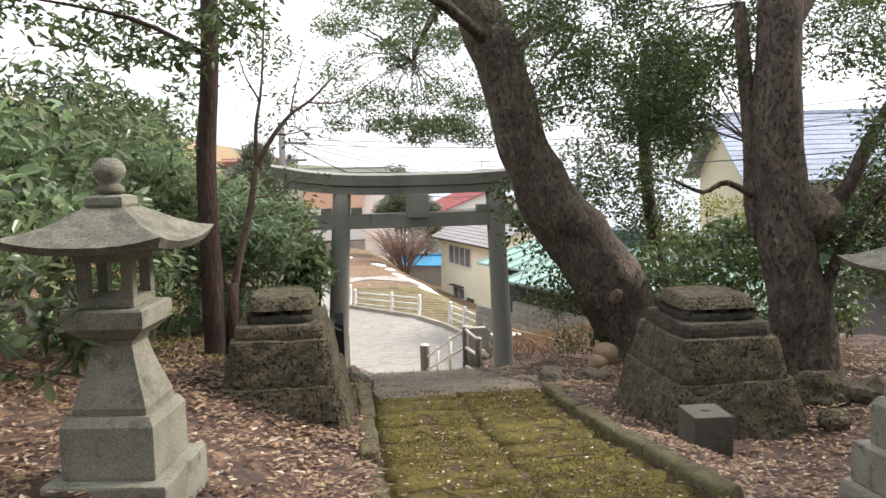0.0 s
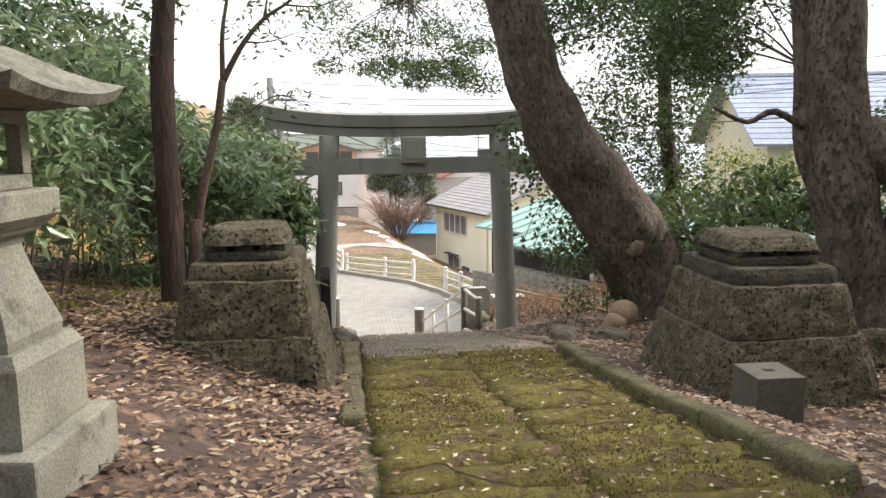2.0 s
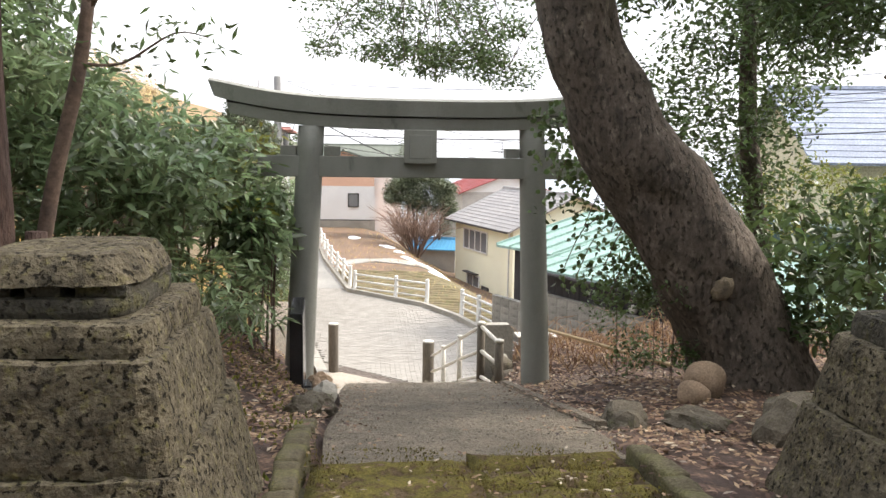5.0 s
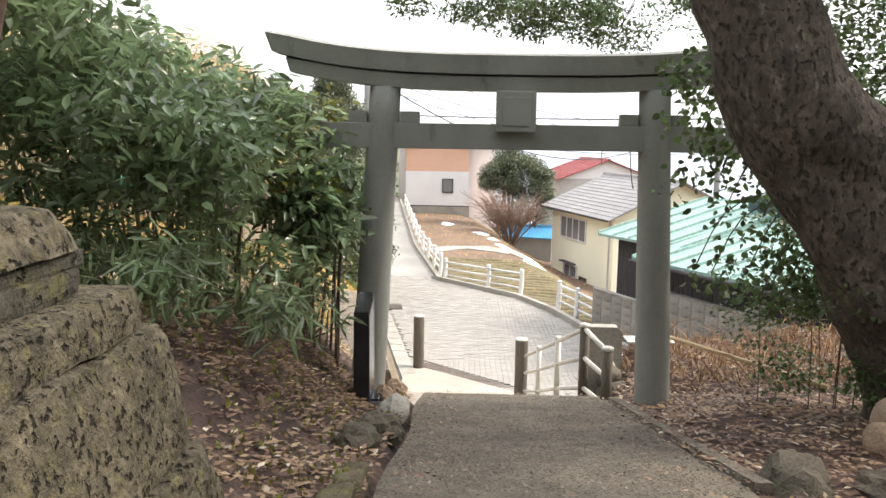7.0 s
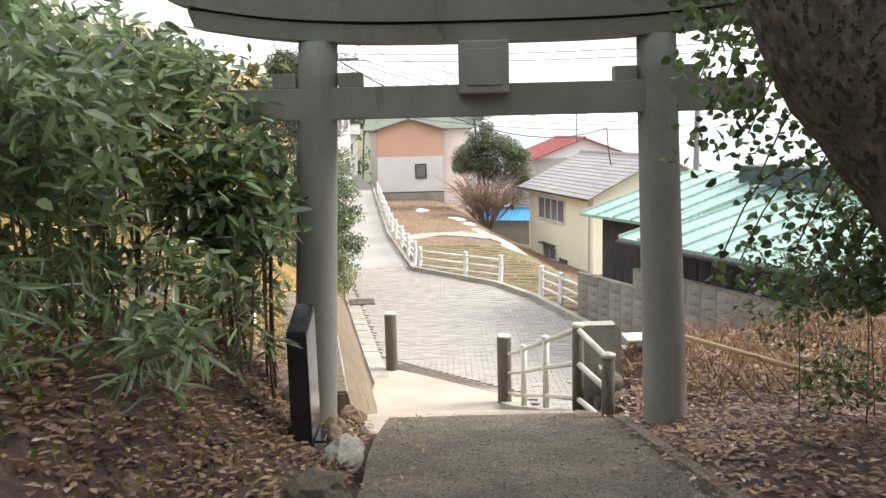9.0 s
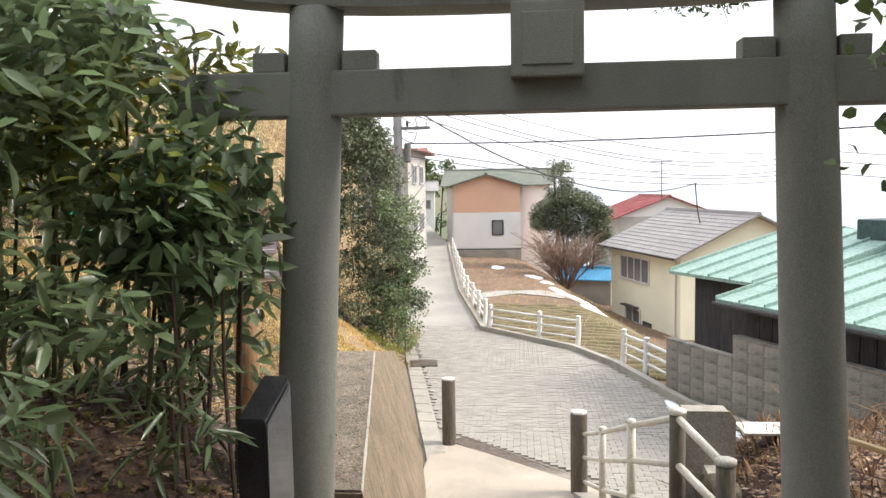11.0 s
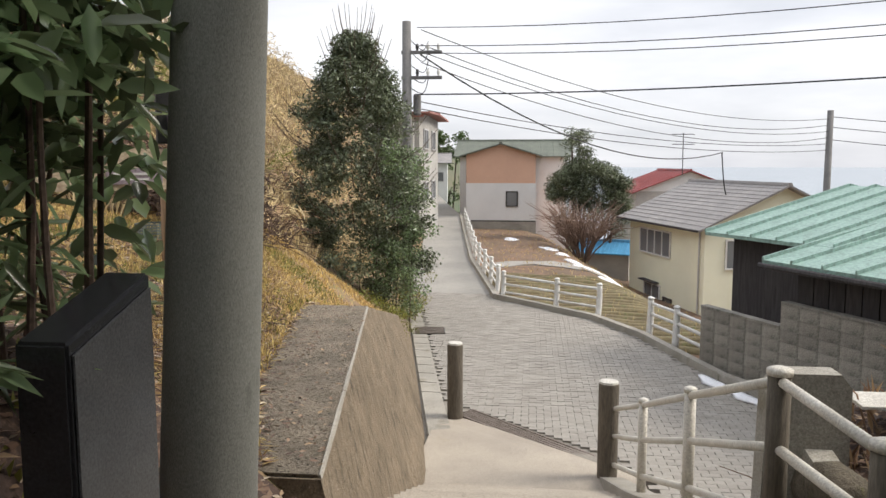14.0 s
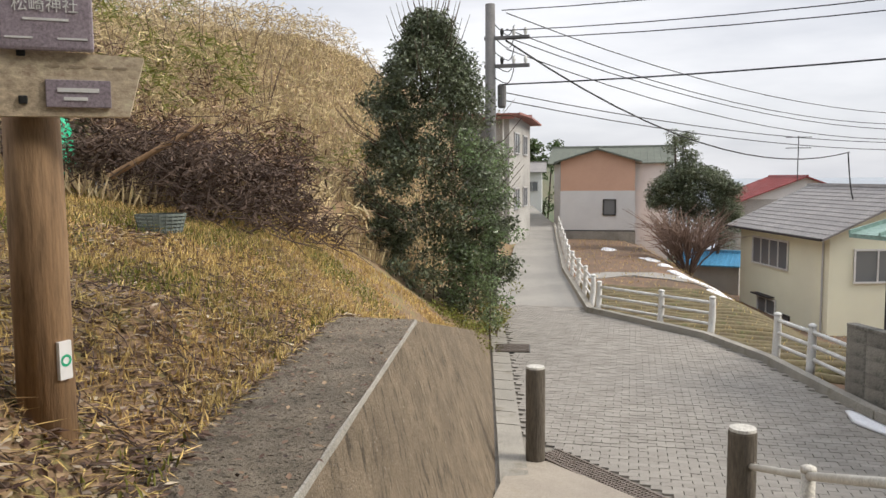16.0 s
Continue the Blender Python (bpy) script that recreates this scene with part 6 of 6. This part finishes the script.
t13 = mound(50, -3.9, -2.95, 24.6, 31, lambda x, y: road_z(y) + 0.9 + 0 * x, 0.0)
shrub("verge_weeds", "green weeds along the foot of the bush", (-3.6, 28.0, -3.3), t13, 0.24, 60, 0.06, 0.035, LEAF_YELLOW, 4, None, "weeds")

# pine and bare bush in the field
t14 = np.concatenate([mound(170, 0.9, 5.5, 58.5, 62, lambda x, y: 0.6 - 0.35 * abs(x - 3.2) ** 1.5, 2.6), cloud(14, ((1.9, 59, 0.5), (3.0, 61, 2.7)))])
shrub("pine_tree", "dense dark evergreen tree beside the salmon house", (3.2, 60, -5.0), t14, 0.62, 170, 0.19, 0.06, LEAF_IVY, 5, BARK, "tree", 0.0, 0.1)
t15 = mound(60, -18, -8, 106, 112, lambda x, y: 4.0 + 0.8 * np.sin(x), 1.0)
shrub("far_trees", "dark trees closing the far end of the lane", (-13, 109, -3), t15, 1.1, 90, 0.5, 0.22, LEAF, 6, BARK, "trees", 0.2, 0.12)
bb = thing("bare_bush", "leafless brown bush with fine twigs", "bush", (2.55, 54.5, land_at(2.55, 54.5)))
rs = random.Random(3)
for k in range(26):
    a = rs.uniform(0, 6.28)
    d1, h1 = rs.uniform(0.5, 1.7), rs.uniform(1.6, 3.6)
    m1 = Vector((d1 * math.cos(a), d1 * math.sin(a), h1 * 0.6))
    part("branch", tube([(0.1 * math.cos(a), 0.1 * math.sin(a), -0.2), m1 * 0.5, m1], [0.06, 0.045, 0.03], 5), TWIG_TAN, bb)
    tw = bmesh.new()
    for j in range(26):
        e2 = m1 + Vector((rs.gauss(0, 0.7) + 0.9 * math.cos(a) * rs.random(), rs.gauss(0, 0.7), rs.uniform(0.0, 1.7)))
        tube([m1 * rs.uniform(0.7, 1), (m1 + e2) / 2 + Vector((0, 0, 0.15)), e2], [0.02, 0.015, 0.008], 4, tw)
    part("twig_spray", tw, TWIG_TAN, bb)

# ---- ground cover ----
def on_land(x, y, up=0.012):
    z = land(x, y)
    z = np.where((x > -1.08) & (x < 1.0) & (y < 12.9), path_z(y) + 0.004, z)
    on_wall = (y > 13.4) & (y < 18.9) & (x < wall_brink(y)) & (x > wall_brink(y) - wall_back(y) + 0.02)
    z = np.where(on_wall, wall_top(y) + 0.018, z)
    return np.stack([x, y, z + up], 1)


def scatter(name, n, x0, x1, y0, y1, L, W, mt, label, keep=None, flat=True, category="leaves"):
    x, y = RNG.uniform(x0, x1, n), RNG.uniform(y0, y1, n)
    if keep is not None:
        k = keep(x, y)
        x, y = x[k], y[k]
    ax = None
    c = on_land(x, y)
    if not flat:
        ax = np.tile([0, 0, 1.4], (len(x), 1)) + RNG.normal(0, 0.35, (len(x), 3))
    me = leaf_mesh(name, c, L, W, mt, 0.0 if flat else -0.4, 1.0 if flat else 0.55, 3.0 if flat else 0.0, ax)
    if flat:
        v = np.empty(len(me.vertices) * 3, np.float32)
        me.vertices.foreach_get("co", v)
        v = v.reshape(-1, 4, 3)
        z0 = v[:, :1, 2].copy()
        v[:, :, 2] = z0 + np.clip(v[:, :, 2] - z0, -0.2, 0.2) * 0.35 + 0.012
        me.vertices.foreach_set("co", v.ravel())
    return tagged(new(name, me), label, category, kind="stuff")


scatter("moss", 16000, -1.05, 0.86, 0.4, 7.5, 0.020, 0.011, MOSS_TUFT, "fine moss over the path stones", lambda x, y: np.sin(3.1 * x + 2.0 * y) + np.sin(2.3 * y - 4.1 * x) + np.sin(9 * x + 5 * y) > RNG.normal(0.1, 0.6, len(x)), False, "moss")
drift = lambda x, y: np.sin(2.3 * x + 1.1 * y) + np.sin(3.7 * y - 1.9 * x) + np.sin(6.1 * x + 4.3 * y) > RNG.normal(-1.1, 1.1, len(x))
off_path = lambda x, y: ((x < -1.05) | (x > 0.98)) & ((y < 13.2) | (x > 1.3)) & drift(x, y)
scatter("leaf_litter", 110000, -6.5, 6.5, 0.5, 15.5, 0.066, 0.032, LEAF_DRY, "brown fallen leaves covering the earth", off_path)
scatter("leaf_litter", 9000, -6.0, 6.0, 0.5, 15.0, 0.072, 0.034, LEAF_PALE, "pale bleached leaves among the brown litter", off_path)
scatter("leaf_litter", 240, -1.0, 0.9, 0.8, 7.4, 0.046, 0.02, LEAF_PALE, "small pale leaves on the mossy path")
scatter("leaf_litter", 9000, -4.6, -1.1, 5.0, 12.6, 0.085, 0.042, LEAF_DRY, "broad brown leaves under the thicket", off_path)
scatter("leaf_litter", 2600, -4.4, -1.1, 6.5, 12.4, 0.05, 0.03, LEAF_YELLOW, "small green seedlings among the litter", off_path, False, "seedlings")
twigs = bmesh.new()
rt_ = random.Random(21)
for k in range(420):
    x0, y0 = rt_.uniform(-5.5, 5.0), rt_.uniform(0.8, 13.0)
    if abs(x0) < 1.1 and (rt_.random() < 0.5 or y0 > 7.4):
        continue
    a, l = rt_.uniform(0, 6.28), rt_.uniform(0.06, 0.42)
    x1, y1 = x0 + l * math.cos(a), y0 + l * math.sin(a)
    za, zb = (float(on_land(np.array([u]), np.array([w]))[0, 2]) + 0.012 for u, w in ((x0, y0), (x1, y1)))
    tube([(x0, y0, za), ((x0 + x1) / 2 + rt_.gauss(0, 0.02), (y0 + y1) / 2 + rt_.gauss(0, 0.02), (za + zb) / 2 + 0.015), (x1, y1, zb)], [0.006, 0.005, 0.003], 4, twigs)
tagged(part("fallen_twigs", twigs, TWIG), "thin brown twigs lying among the leaves", "twigs", kind="stuff")
scatter("leaf_litter", 420, -1.0, 0.9, 1.0, 7.4, 0.045, 0.022, LEAF_DRY, "few brown leaves on the mossy path")
scatter("grit", 3800, -0.95, 1.0, 7.6, 12.9, 0.024, 0.018, RAMP_CRUMB, "loose gravel crumbs on the ramp", None, True, "gravel")
scatter("leaf_litter", 500, -0.95, 1.0, 7.6, 12.9, 0.05, 0.03, LEAF_DRY, "dry leaves blown along the ramp", lambda x, y: (abs(x) > 0.55) | (RNG.random(len(x)) < 0.12))
bank_zone = lambda x, y: (x < wall_brink(y) - wall_back(y) + 0.16) & (x > -9 - (y - 14) * 0.5)
patchy = lambda x, y: bank_zone(x, y) & (np.sin(1.9 * x + 0.8 * y) + np.sin(1.3 * y - 2.3 * x) + 0.8 * np.sin(4.3 * x + 3.1 * y) + 0.55 * np.clip(y - 16.5, -2, 2) > RNG.normal(0.1, 0.7, len(x)))
scatter("grass", 105000, -12, -1.5, 13.4, 24, 0.075, 0.012, GRASS_TUFT, "short dry grass on the bank", patchy, False, "grass")
scatter("leaf_litter", 34000, -8, -1.5, 13.2, 20, 0.078, 0.036, LEAF_DRY, "brown leaves lying in the grass", bank_zone)
scatter("leaf_litter", 900, -3.2, -1.4, 13.4, 18.8, 0.05, 0.025, LEAF_DRY, "leaf crumbs on the wall top", lambda x, y: (x > wall_brink(y) - wall_back(y) * RNG.uniform(0.55, 1.0, len(x))) & (x < wall_brink(y)))
green_zone = lambda x, y: bank_zone(x, y) & (np.sin(2.1 * x - 1.3 * y) + np.sin(3.3 * y + 1.2 * x) + 0.5 * np.clip(y - 17.2, -2.5, 1.6) > RNG.normal(0.7, 0.6, len(x)))
scatter("straw", 42000, -9, -1.6, 13.4, 21.5, 0.13, 0.010, GRASS_TUFT, "flattened straw over the bank", bank_zone, True, "straw")
scatter("grass", 42000, -11, -1.6, 13.6, 21.5, 0.07, 0.013, LEAF_YELLOW, "green grass tufts on the bank", green_zone, False, "grass")
scatter("leaf_litter", 11000, -8, -1.5, 13.2, 20, 0.075, 0.034, LEAF_PALE, "bleached leaves lying in the grass", bank_zone)
edge_band = lambda x, y: abs(x - (wall_brink(y) - wall_back(y))) < RNG.exponential(0.10, len(x))
scatter("leaf_litter", 16000, -3.4, -1.5, 13.4, 18.8, 0.06, 0.028, TWIG, "dark rotting leaves heaped along the wall top", edge_band)
bank_twigs = bmesh.new()
for k in range(420):
    y0 = rt_.uniform(13.5, 18.8)
    x0 = float(wall_brink(y0) - wall_back(y0)) - abs(rt_.gauss(-0.05, 0.9))
    a, l = rt_.uniform(0, 6.28), rt_.uniform(0.06, 0.3)
    x1, y1 = x0 + l * math.cos(a), y0 + l * math.sin(a)
    za, zb = (float(on_land(np.array([u]), np.array([w]))[0, 2]) + rt_.uniform(0.015, 0.05) for u, w in ((x0, y0), (x1, y1)))
    tube([(x0, y0, za), ((x0 + x1) / 2 + rt_.gauss(0, 0.02), (y0 + y1) / 2, (za + zb) / 2 + 0.02), (x1, y1, zb)], [0.005, 0.004, 0.002], 4, bank_twigs)
tagged(part("fallen_twigs", bank_twigs, TWIG), "thin dark twigs strewn over the bank", "twigs", kind="stuff")
hill_zone = lambda x, y: (y - 19.6 > (x + 7) * 0.25) & (x < -4.9) & ((x < -5.9) | (y > 21))
scatter("dry_bamboo_grass", 52000, -24, -4.9, 19, 42, 0.34, 0.028, GRASS_DRY, "pale dry bamboo grass covering the hillside", hill_zone, False, "bamboo grass")
x = RNG.uniform(-22, -5.2, 26000)
y = RNG.uniform(21, 40, 26000)
keep = hill_zone(x, y)
c = on_land(x[keep], y[keep], 0.0)
c[:, 2] += RNG.uniform(0.25, 1.25, len(c)) * (0.45 + 0.55 * ease(-6.0, -10.0, c[:, 0]))
tagged(new("dry_bamboo_grass", leaf_mesh("dry_bamboo_grass", c, 0.26, 0.03, GRASS_DRY, 0.2)), "tall dry bamboo grass on the hill", "bamboo grass", kind="stuff")
rs = random.Random(11)
brush = bmesh.new()
for k in range(1500):
    x0, y0 = rs.uniform(-8.4, -4.3), rs.uniform(19.9, 22.4)
    z0 = land_at(x0, y0) + rs.uniform(0.0, 1.0) * (0.6 + 0.4 * math.sin(1.9 * x0))
    a, l = rs.uniform(0, 6.28), rs.uniform(0.25, 0.85)
    v = Vector((math.cos(a) * l, math.sin(a) * l * 0.5, rs.uniform(-0.3, 0.35)))
    p0 = Vector((x0, y0, z0))
    kink = Vector((rs.uniform(-0.12, 0.12), 0, rs.uniform(-0.1, 0.18)))
    tube([p0, p0 + v * 0.35 + kink, p0 + v * 0.7 + kink * 0.4, p0 + v], [0.009, 0.007, 0.005, 0.003], 4, brush)
brush_ob = tagged(part("brush_pile", brush, TWIG), "tangle of cut brown branches and vines", "brush", kind="stuff")
br3 = mound(110, -8.2, -4.5, 20.1, 22.2, lambda x, y: land(x, y) + 0.75, 0.0)
tagged(new("dead_vine", leaf_mesh("dead_vine", clumps(br3, 0.28, 70), 0.10, 0.035, TWIG, 0.4)), "dark withered leaves caught in the brush", "vines", kind="stuff")
br2 = mound(90, -9.5, -4.8, 20.9, 23.0, lambda x, y: land(x, y) + 0.9, 0.0)
tagged(new("dead_fern", leaf_mesh("dead_fern", clumps(br2, 0.3, 60), 0.16, 0.03, LEAF_DRY, 0.4)), "rusty dead fern on the brush", "fern", kind="stuff")
log_ = part("cut_log", tube([(-6.3, 20.0, land_at(-6.3, 20.0) + 0.35), (-5.3, 20.4, land_at(-5.3, 20.4) + 1.15)], [0.042, 0.03], 9, wobble=0.1), LOG)
tagged(log_, "pale cut branch leaning on the brush", "log")
# dead stalks on the right bank
st2 = bmesh.new()
for k in range(200):
    x0, y0 = rs.uniform(1.5, 4.6), rs.uniform(12.4, 16.0)
    z0 = land_at(x0, y0)
    a, l = rs.uniform(0, 6.28), rs.uniform(0.15, 0.6)
    p0 = Vector((x0, y0, z0))
    tube([p0, p0 + Vector((math.cos(a) * l * 0.5, math.sin(a) * l * 0.5, l * 0.6)), p0 + Vector((math.cos(a) * l, math.sin(a) * l, l * 0.7))], [0.006, 0.005, 0.003], 4, st2)
tagged(part("dead_stalks", st2, WEED), "dead brown stalks on the bank", "weeds", kind="stuff")
stick = tagged(part("fallen_stick", tube([(1.75, 13.6, land_at(1.75, 13.6) + 0.35), (3.1, 12.2, land_at(3.1, 12.2) + 0.12)], [0.022, 0.03], 7), GRASS_DRY), "pale stick lying across the bank", "stick")
scatter("dead_weeds", 1900, 1.4, 5.8, 12.6, 16.2, 0.15, 0.022, WEED, "rusty brown dead weeds on the bank", None, False, "weeds")
scatter("leaf_litter", 14000, 1.2, 6.0, 10.5, 16.2, 0.07, 0.034, LEAF_DRY, "brown leaves heaped on the bank")
scatter("field_weeds", 5000, -4, 12, 27, 66, 0.14, 0.02, GRASS_TUFT, "thin weeds over the field", lambda x, y: x > kerb_x(y) + 0.4, False, "weeds")

# evergreen clump and bare scrub on the hillside
t20 = mound(46, -9.2, -6.4, 17.6, 19.8, lambda x, y: 2.9 + 0.3 * np.sin(3 * x), 1.0, 0.8)
shrub("evergreen_shrub", "dark evergreen at the foot of the hill", (-7.8, 18.8, 0.0), t20, 0.4, 110, 0.10, 0.045, LEAF, 8)
t21 = mound(70, -18, -6.0, 22, 31, lambda x, y: land(x, y) + 1.3, 0.2)
tagged(new("hill_bamboo", leaf_mesh("hill_bamboo", clumps(t21, 0.5, 70), 0.24, 0.035, LEAF_YELLOW, 0.3)), "greenish bamboo leaves among dry stems", "bamboo", kind="stuff")
t22 = mound(120, -15, -5.2, 20.5, 27, lambda x, y: land(x, y) + 1.1, 0.0)
tagged(new("dead_vine", leaf_mesh("dead_vine", clumps(t22, 0.4, 60), 0.2, 0.03, LEAF_DRY, 0.4)), "brown dead vines and fern on the slope", "vines", kind="stuff")
for k in range(10):
    x0, y0 = rs.uniform(-17, -7.5), rs.uniform(23, 31)
    g0 = land_at(x0, y0)
    sc = thing("bare_scrub", "leafless thin scrub on the hill", "scrub", (x0, y0, g0), "bare scrub on the hill")
    for j in range(7):
        a = rs.uniform(0, 6.28)
        part("branch", tube([(0, 0, -0.1), (0.3 * math.cos(a), 0.3 * math.sin(a), 0.9), (0.75 * math.cos(a + 0.4), 0.75 * math.sin(a + 0.4), rs.uniform(1.5, 2.4))], [0.012, 0.008, 0.003], 5), TWIG, sc)

# unseen wood added behind, beside and above the start to block light
t23 = np.concatenate([cloud(170, ((-10, -10, 0.8), (10, -5.0, 8))), cloud(60, ((-11, -5, 1.5), (-7, 4, 8))), cloud(80, ((6.3, -5, 1.0), (11, 5.5, 8))), cloud(60, ((-8, -6, 5.6), (8, 4, 8.5)))])
wood = thing("shading_wood", "unseen evergreen wood added to shade the clearing", "trees", (0, -7, 1.2))
leaf_part("crown", leaf_mesh("leaves", local(wood, clumps(t23, 0.95, 150)), 0.30, 0.14, LEAF, 0.2), wood)
for x0, y0 in ((-7, -7), (-3, -8.5), (1.5, -8), (5.5, -7), (-8.5, 0), (8.5, 0)):
    part("trunk", tube(bend([(x0, y0 + 7, -0.6), (x0 + 0.1, y0 + 7, 3), (x0 - 0.2, y0 + 7.2, 7)], 3), [0.28, 0.26, 0.25, 0.23, 0.21, 0.19, 0.17], 12, wobble=0.1), BARK, wood, smooth=True)

# ---- single stones and pavers, last ----
path_bed = bmesh.new()
loft([[(-1.12, y, float(path_z(y)) - 0.05), (0.88, y, float(path_z(y)) - 0.05), (0.88, y, float(path_z(y)) - 0.3), (-1.12, y, float(path_z(y)) - 0.3)] for y in np.arange(-6, 7.5, 0.5)], bm=path_bed)
bmesh.ops.recalc_face_normals(path_bed, faces=path_bed.faces[:])
path_ob = tagged(part("pavement_path", path_bed, MOSS_KERB), "moss-grown stone path between the pedestals", "path", kind="structure")


def slab_mesh(w, d, seed, h=0.09, bump_=0.02):
    bm = bmesh.new()
    n_ = 7
    g = [[bm.verts.new((-w / 2 + w * i / n_, -d / 2 + d * j / 3, 0)) for i in range(n_ + 1)] for j in range(4)]
    for j in range(4):
        for i in range(n_ + 1):
            v = g[j][i]
            edge = i in (0, n_) or j in (0, 3)
            v.co.z = bump_ * noise.noise(v.co * 6 + Vector((seed, 0, 0))) * 2 - (0.022 if edge else 0)
            v.co.x += 0.012 * noise.noise(v.co * 9 + Vector((0, seed, 0)))
            v.co.y += 0.02 * noise.noise(v.co * 5 + Vector((0, 0, seed)))
    for j in range(3):
        for i in range(n_):
            bm.faces.new((g[j][i], g[j][i + 1], g[j + 1][i + 1], g[j + 1][i]))
    rim = g[0] + [g[j][n_] for j in range(1, 4)] + g[3][-2::-1] + [g[j][0] for j in range(2, 0, -1)]
    low = [bm.verts.new((v.co.x, v.co.y, -h)) for v in rim]
    k = len(rim)
    for i in range(k):
        bm.faces.new((rim[(i + 1) % k], rim[i], low[i], low[(i + 1) % k]))
    me = bpy.data.meshes.new("paving_stone")
    bm.to_mesh(me)
    bm.free()
    me.materials.append(MOSS)
    me.shade_smooth()
    return me


DEPTHS = (0.30, 0.38, 0.46)
slabs = {d: [slab_mesh(0.92, d, s * 3.3 + d * 10) for s in range(5)] for d in DEPTHS}
rs = random.Random(21)
for xx in (-0.565, 0.355):
    y = -3.0 + (0.17 if xx > 0 else 0)
    while y < 7.25:
        d_ = DEPTHS[rs.randrange(3)]
        yc = y + d_ / 2
        tilt = math.degrees(math.atan2(float(path_z(yc + 0.15) - path_z(yc - 0.15)), 0.3))
        ob = new("paving_stone", slabs[d_][rs.randrange(5)])
        ob.parent = path_ob
        ob.matrix_basis = pose(xx + rs.uniform(-0.012, 0.012), yc, float(path_z(yc)) + rs.uniform(-0.012, 0.012), tilt + rs.uniform(-1.5, 1.5), rs.uniform(-1, 1), rs.uniform(-1.2, 1.2))
        y += d_ + 0.010
# kerb stones along the path
for side, xk, ys in (("r", 0.90, np.arange(3.3, 7.4, 0.62)), ("l", -1.14, np.arange(4.9, 8.6, 0.5))):
    for y in ys:
        y = float(y)
        bm = box(-0.075, 0.075, -0.30 if side == "r" else -0.24, 0.30 if side == "r" else 0.24, -0.2, 0.06, 0.03)
        bmesh.ops.subdivide_edges(bm, edges=[e for e in bm.edges if e.calc_length() > 0.2], cuts=4, use_grid_fill=True)
        roughen(bm, 0.022, 5, 0, y + xk)
        ob = part("kerb_stone", bm, MOSS_KERB, path_ob, smooth=True)
        ob.matrix_basis = pose(xk + rs.uniform(-0.02, 0.02), y, float(path_z(y)) + 0.01, math.degrees(math.atan2(float(path_z(y + 0.3) - path_z(y - 0.3)), 0.6)), 0, rs.uniform(-3, 3))

# road pavers: the nearest as single pieces, the rest joined
PW, PD = 0.235, 0.118
pav = bpy.data.meshes.new("paver")
bm = box(-PW / 2 + 0.0035, PW / 2 - 0.0035, -PD / 2 + 0.0035, PD / 2 - 0.0035, -0.05, 0.0)
for v in bm.verts:
    if v.co.z > -0.01:
        v.co.x *= 0.985
        v.co.y *= 0.97
bm.to_mesh(pav)
bm.free()
pav.materials.append(PAVER)
bed = bpy.data.objects["road_bed"]
A2, B2 = Vector((-1.36, 21.62)), Vector((0.50, 19.72))


def in_road(x, y):
    if y > 33.2 or x < edge_x(y) + 0.38 or x > kerb_x(y) - 0.14:
        return False
    n_ = Vector((-(B2 - A2).y, (B2 - A2).x)).normalized()
    side_ = (Vector((x, y)) - A2).dot(n_)
    if x < 0.85 and side_ < 0.24:
        return False
    return y > 17.6 and not (x < 1.15 and y < 19.2)


cells = []
row = 0
yy = 17.4
while yy < 33.2:
    xx = -4.0 + (PW / 2 if row % 2 else 0)
    while xx < 6.5:
        if in_road(xx, yy):
            cells.append((xx, yy))
        xx += PW
    yy += PD
    row += 1
cells.sort(key=lambda c_: (c_[0] - 0.4) ** 2 + (c_[1] - 20.0) ** 2)
verts, faces = [], []
for i, (xx, yy) in enumerate(cells):
    z = float(road_z(yy)) + rs.uniform(-0.003, 0.003)
    if i < 300:
        ob = new("paver", pav)
        ob.parent = bed
        ob.matrix_basis = pose(xx, yy, z, rs.uniform(-0.6, 0.6), rs.uniform(-0.6, 0.6), rs.uniform(-0.8, 0.8))
    else:
        k = len(verts)
        a, b, a2, b2 = PW / 2 - 0.0035, PD / 2 - 0.0035, (PW / 2 - 0.0035) * 0.985, (PD / 2 - 0.0035) * 0.97
        verts += [(xx - a, yy - b, z - 0.02), (xx + a, yy - b, z - 0.02), (xx + a, yy + b, z - 0.02), (xx - a, yy + b, z - 0.02),
                  (xx - a2, yy - b2, z), (xx + a2, yy - b2, z), (xx + a2, yy + b2, z), (xx - a2, yy + b2, z)]
        faces += [(k + 4, k + 5, k + 6, k + 7), (k, k + 1, k + 5, k + 4), (k + 1, k + 2, k + 6, k + 5), (k + 2, k + 3, k + 7, k + 6), (k + 3, k, k + 4, k + 7)]
rest = new("pavers", mesh_of("pavers", verts, faces, PAVER_J))
rest.parent = bed
tagged(rest, kind="stuff")
# gutter slabs along the wall foot
gut = thing("gutter", "shallow concrete gutter slabs beside the wall", "gutter", kind="structure")
y = 19.7
while y < 32:
    x0, x1 = float(edge_x(y)) + 0.02, float(edge_x(y + 0.58)) + 0.02
    z = float(road_z(y))
    bm = loft([[(x0, y, z - 0.1), (x0 + 0.34, y, z - 0.1), (x0 + 0.34, y, z + 0.002), (x0, y, z + 0.012)], [(x1, y + 0.57, z - 0.1), (x1 + 0.34, y + 0.57, z - 0.1), (x1 + 0.34, y + 0.57, z + 0.002), (x1, y + 0.57, z + 0.012)]])
    bmesh.ops.recalc_face_normals(bm, faces=bm.faces[:])
    part("gutter_slab", bm, CONCRETE, gut)
    y += 0.6
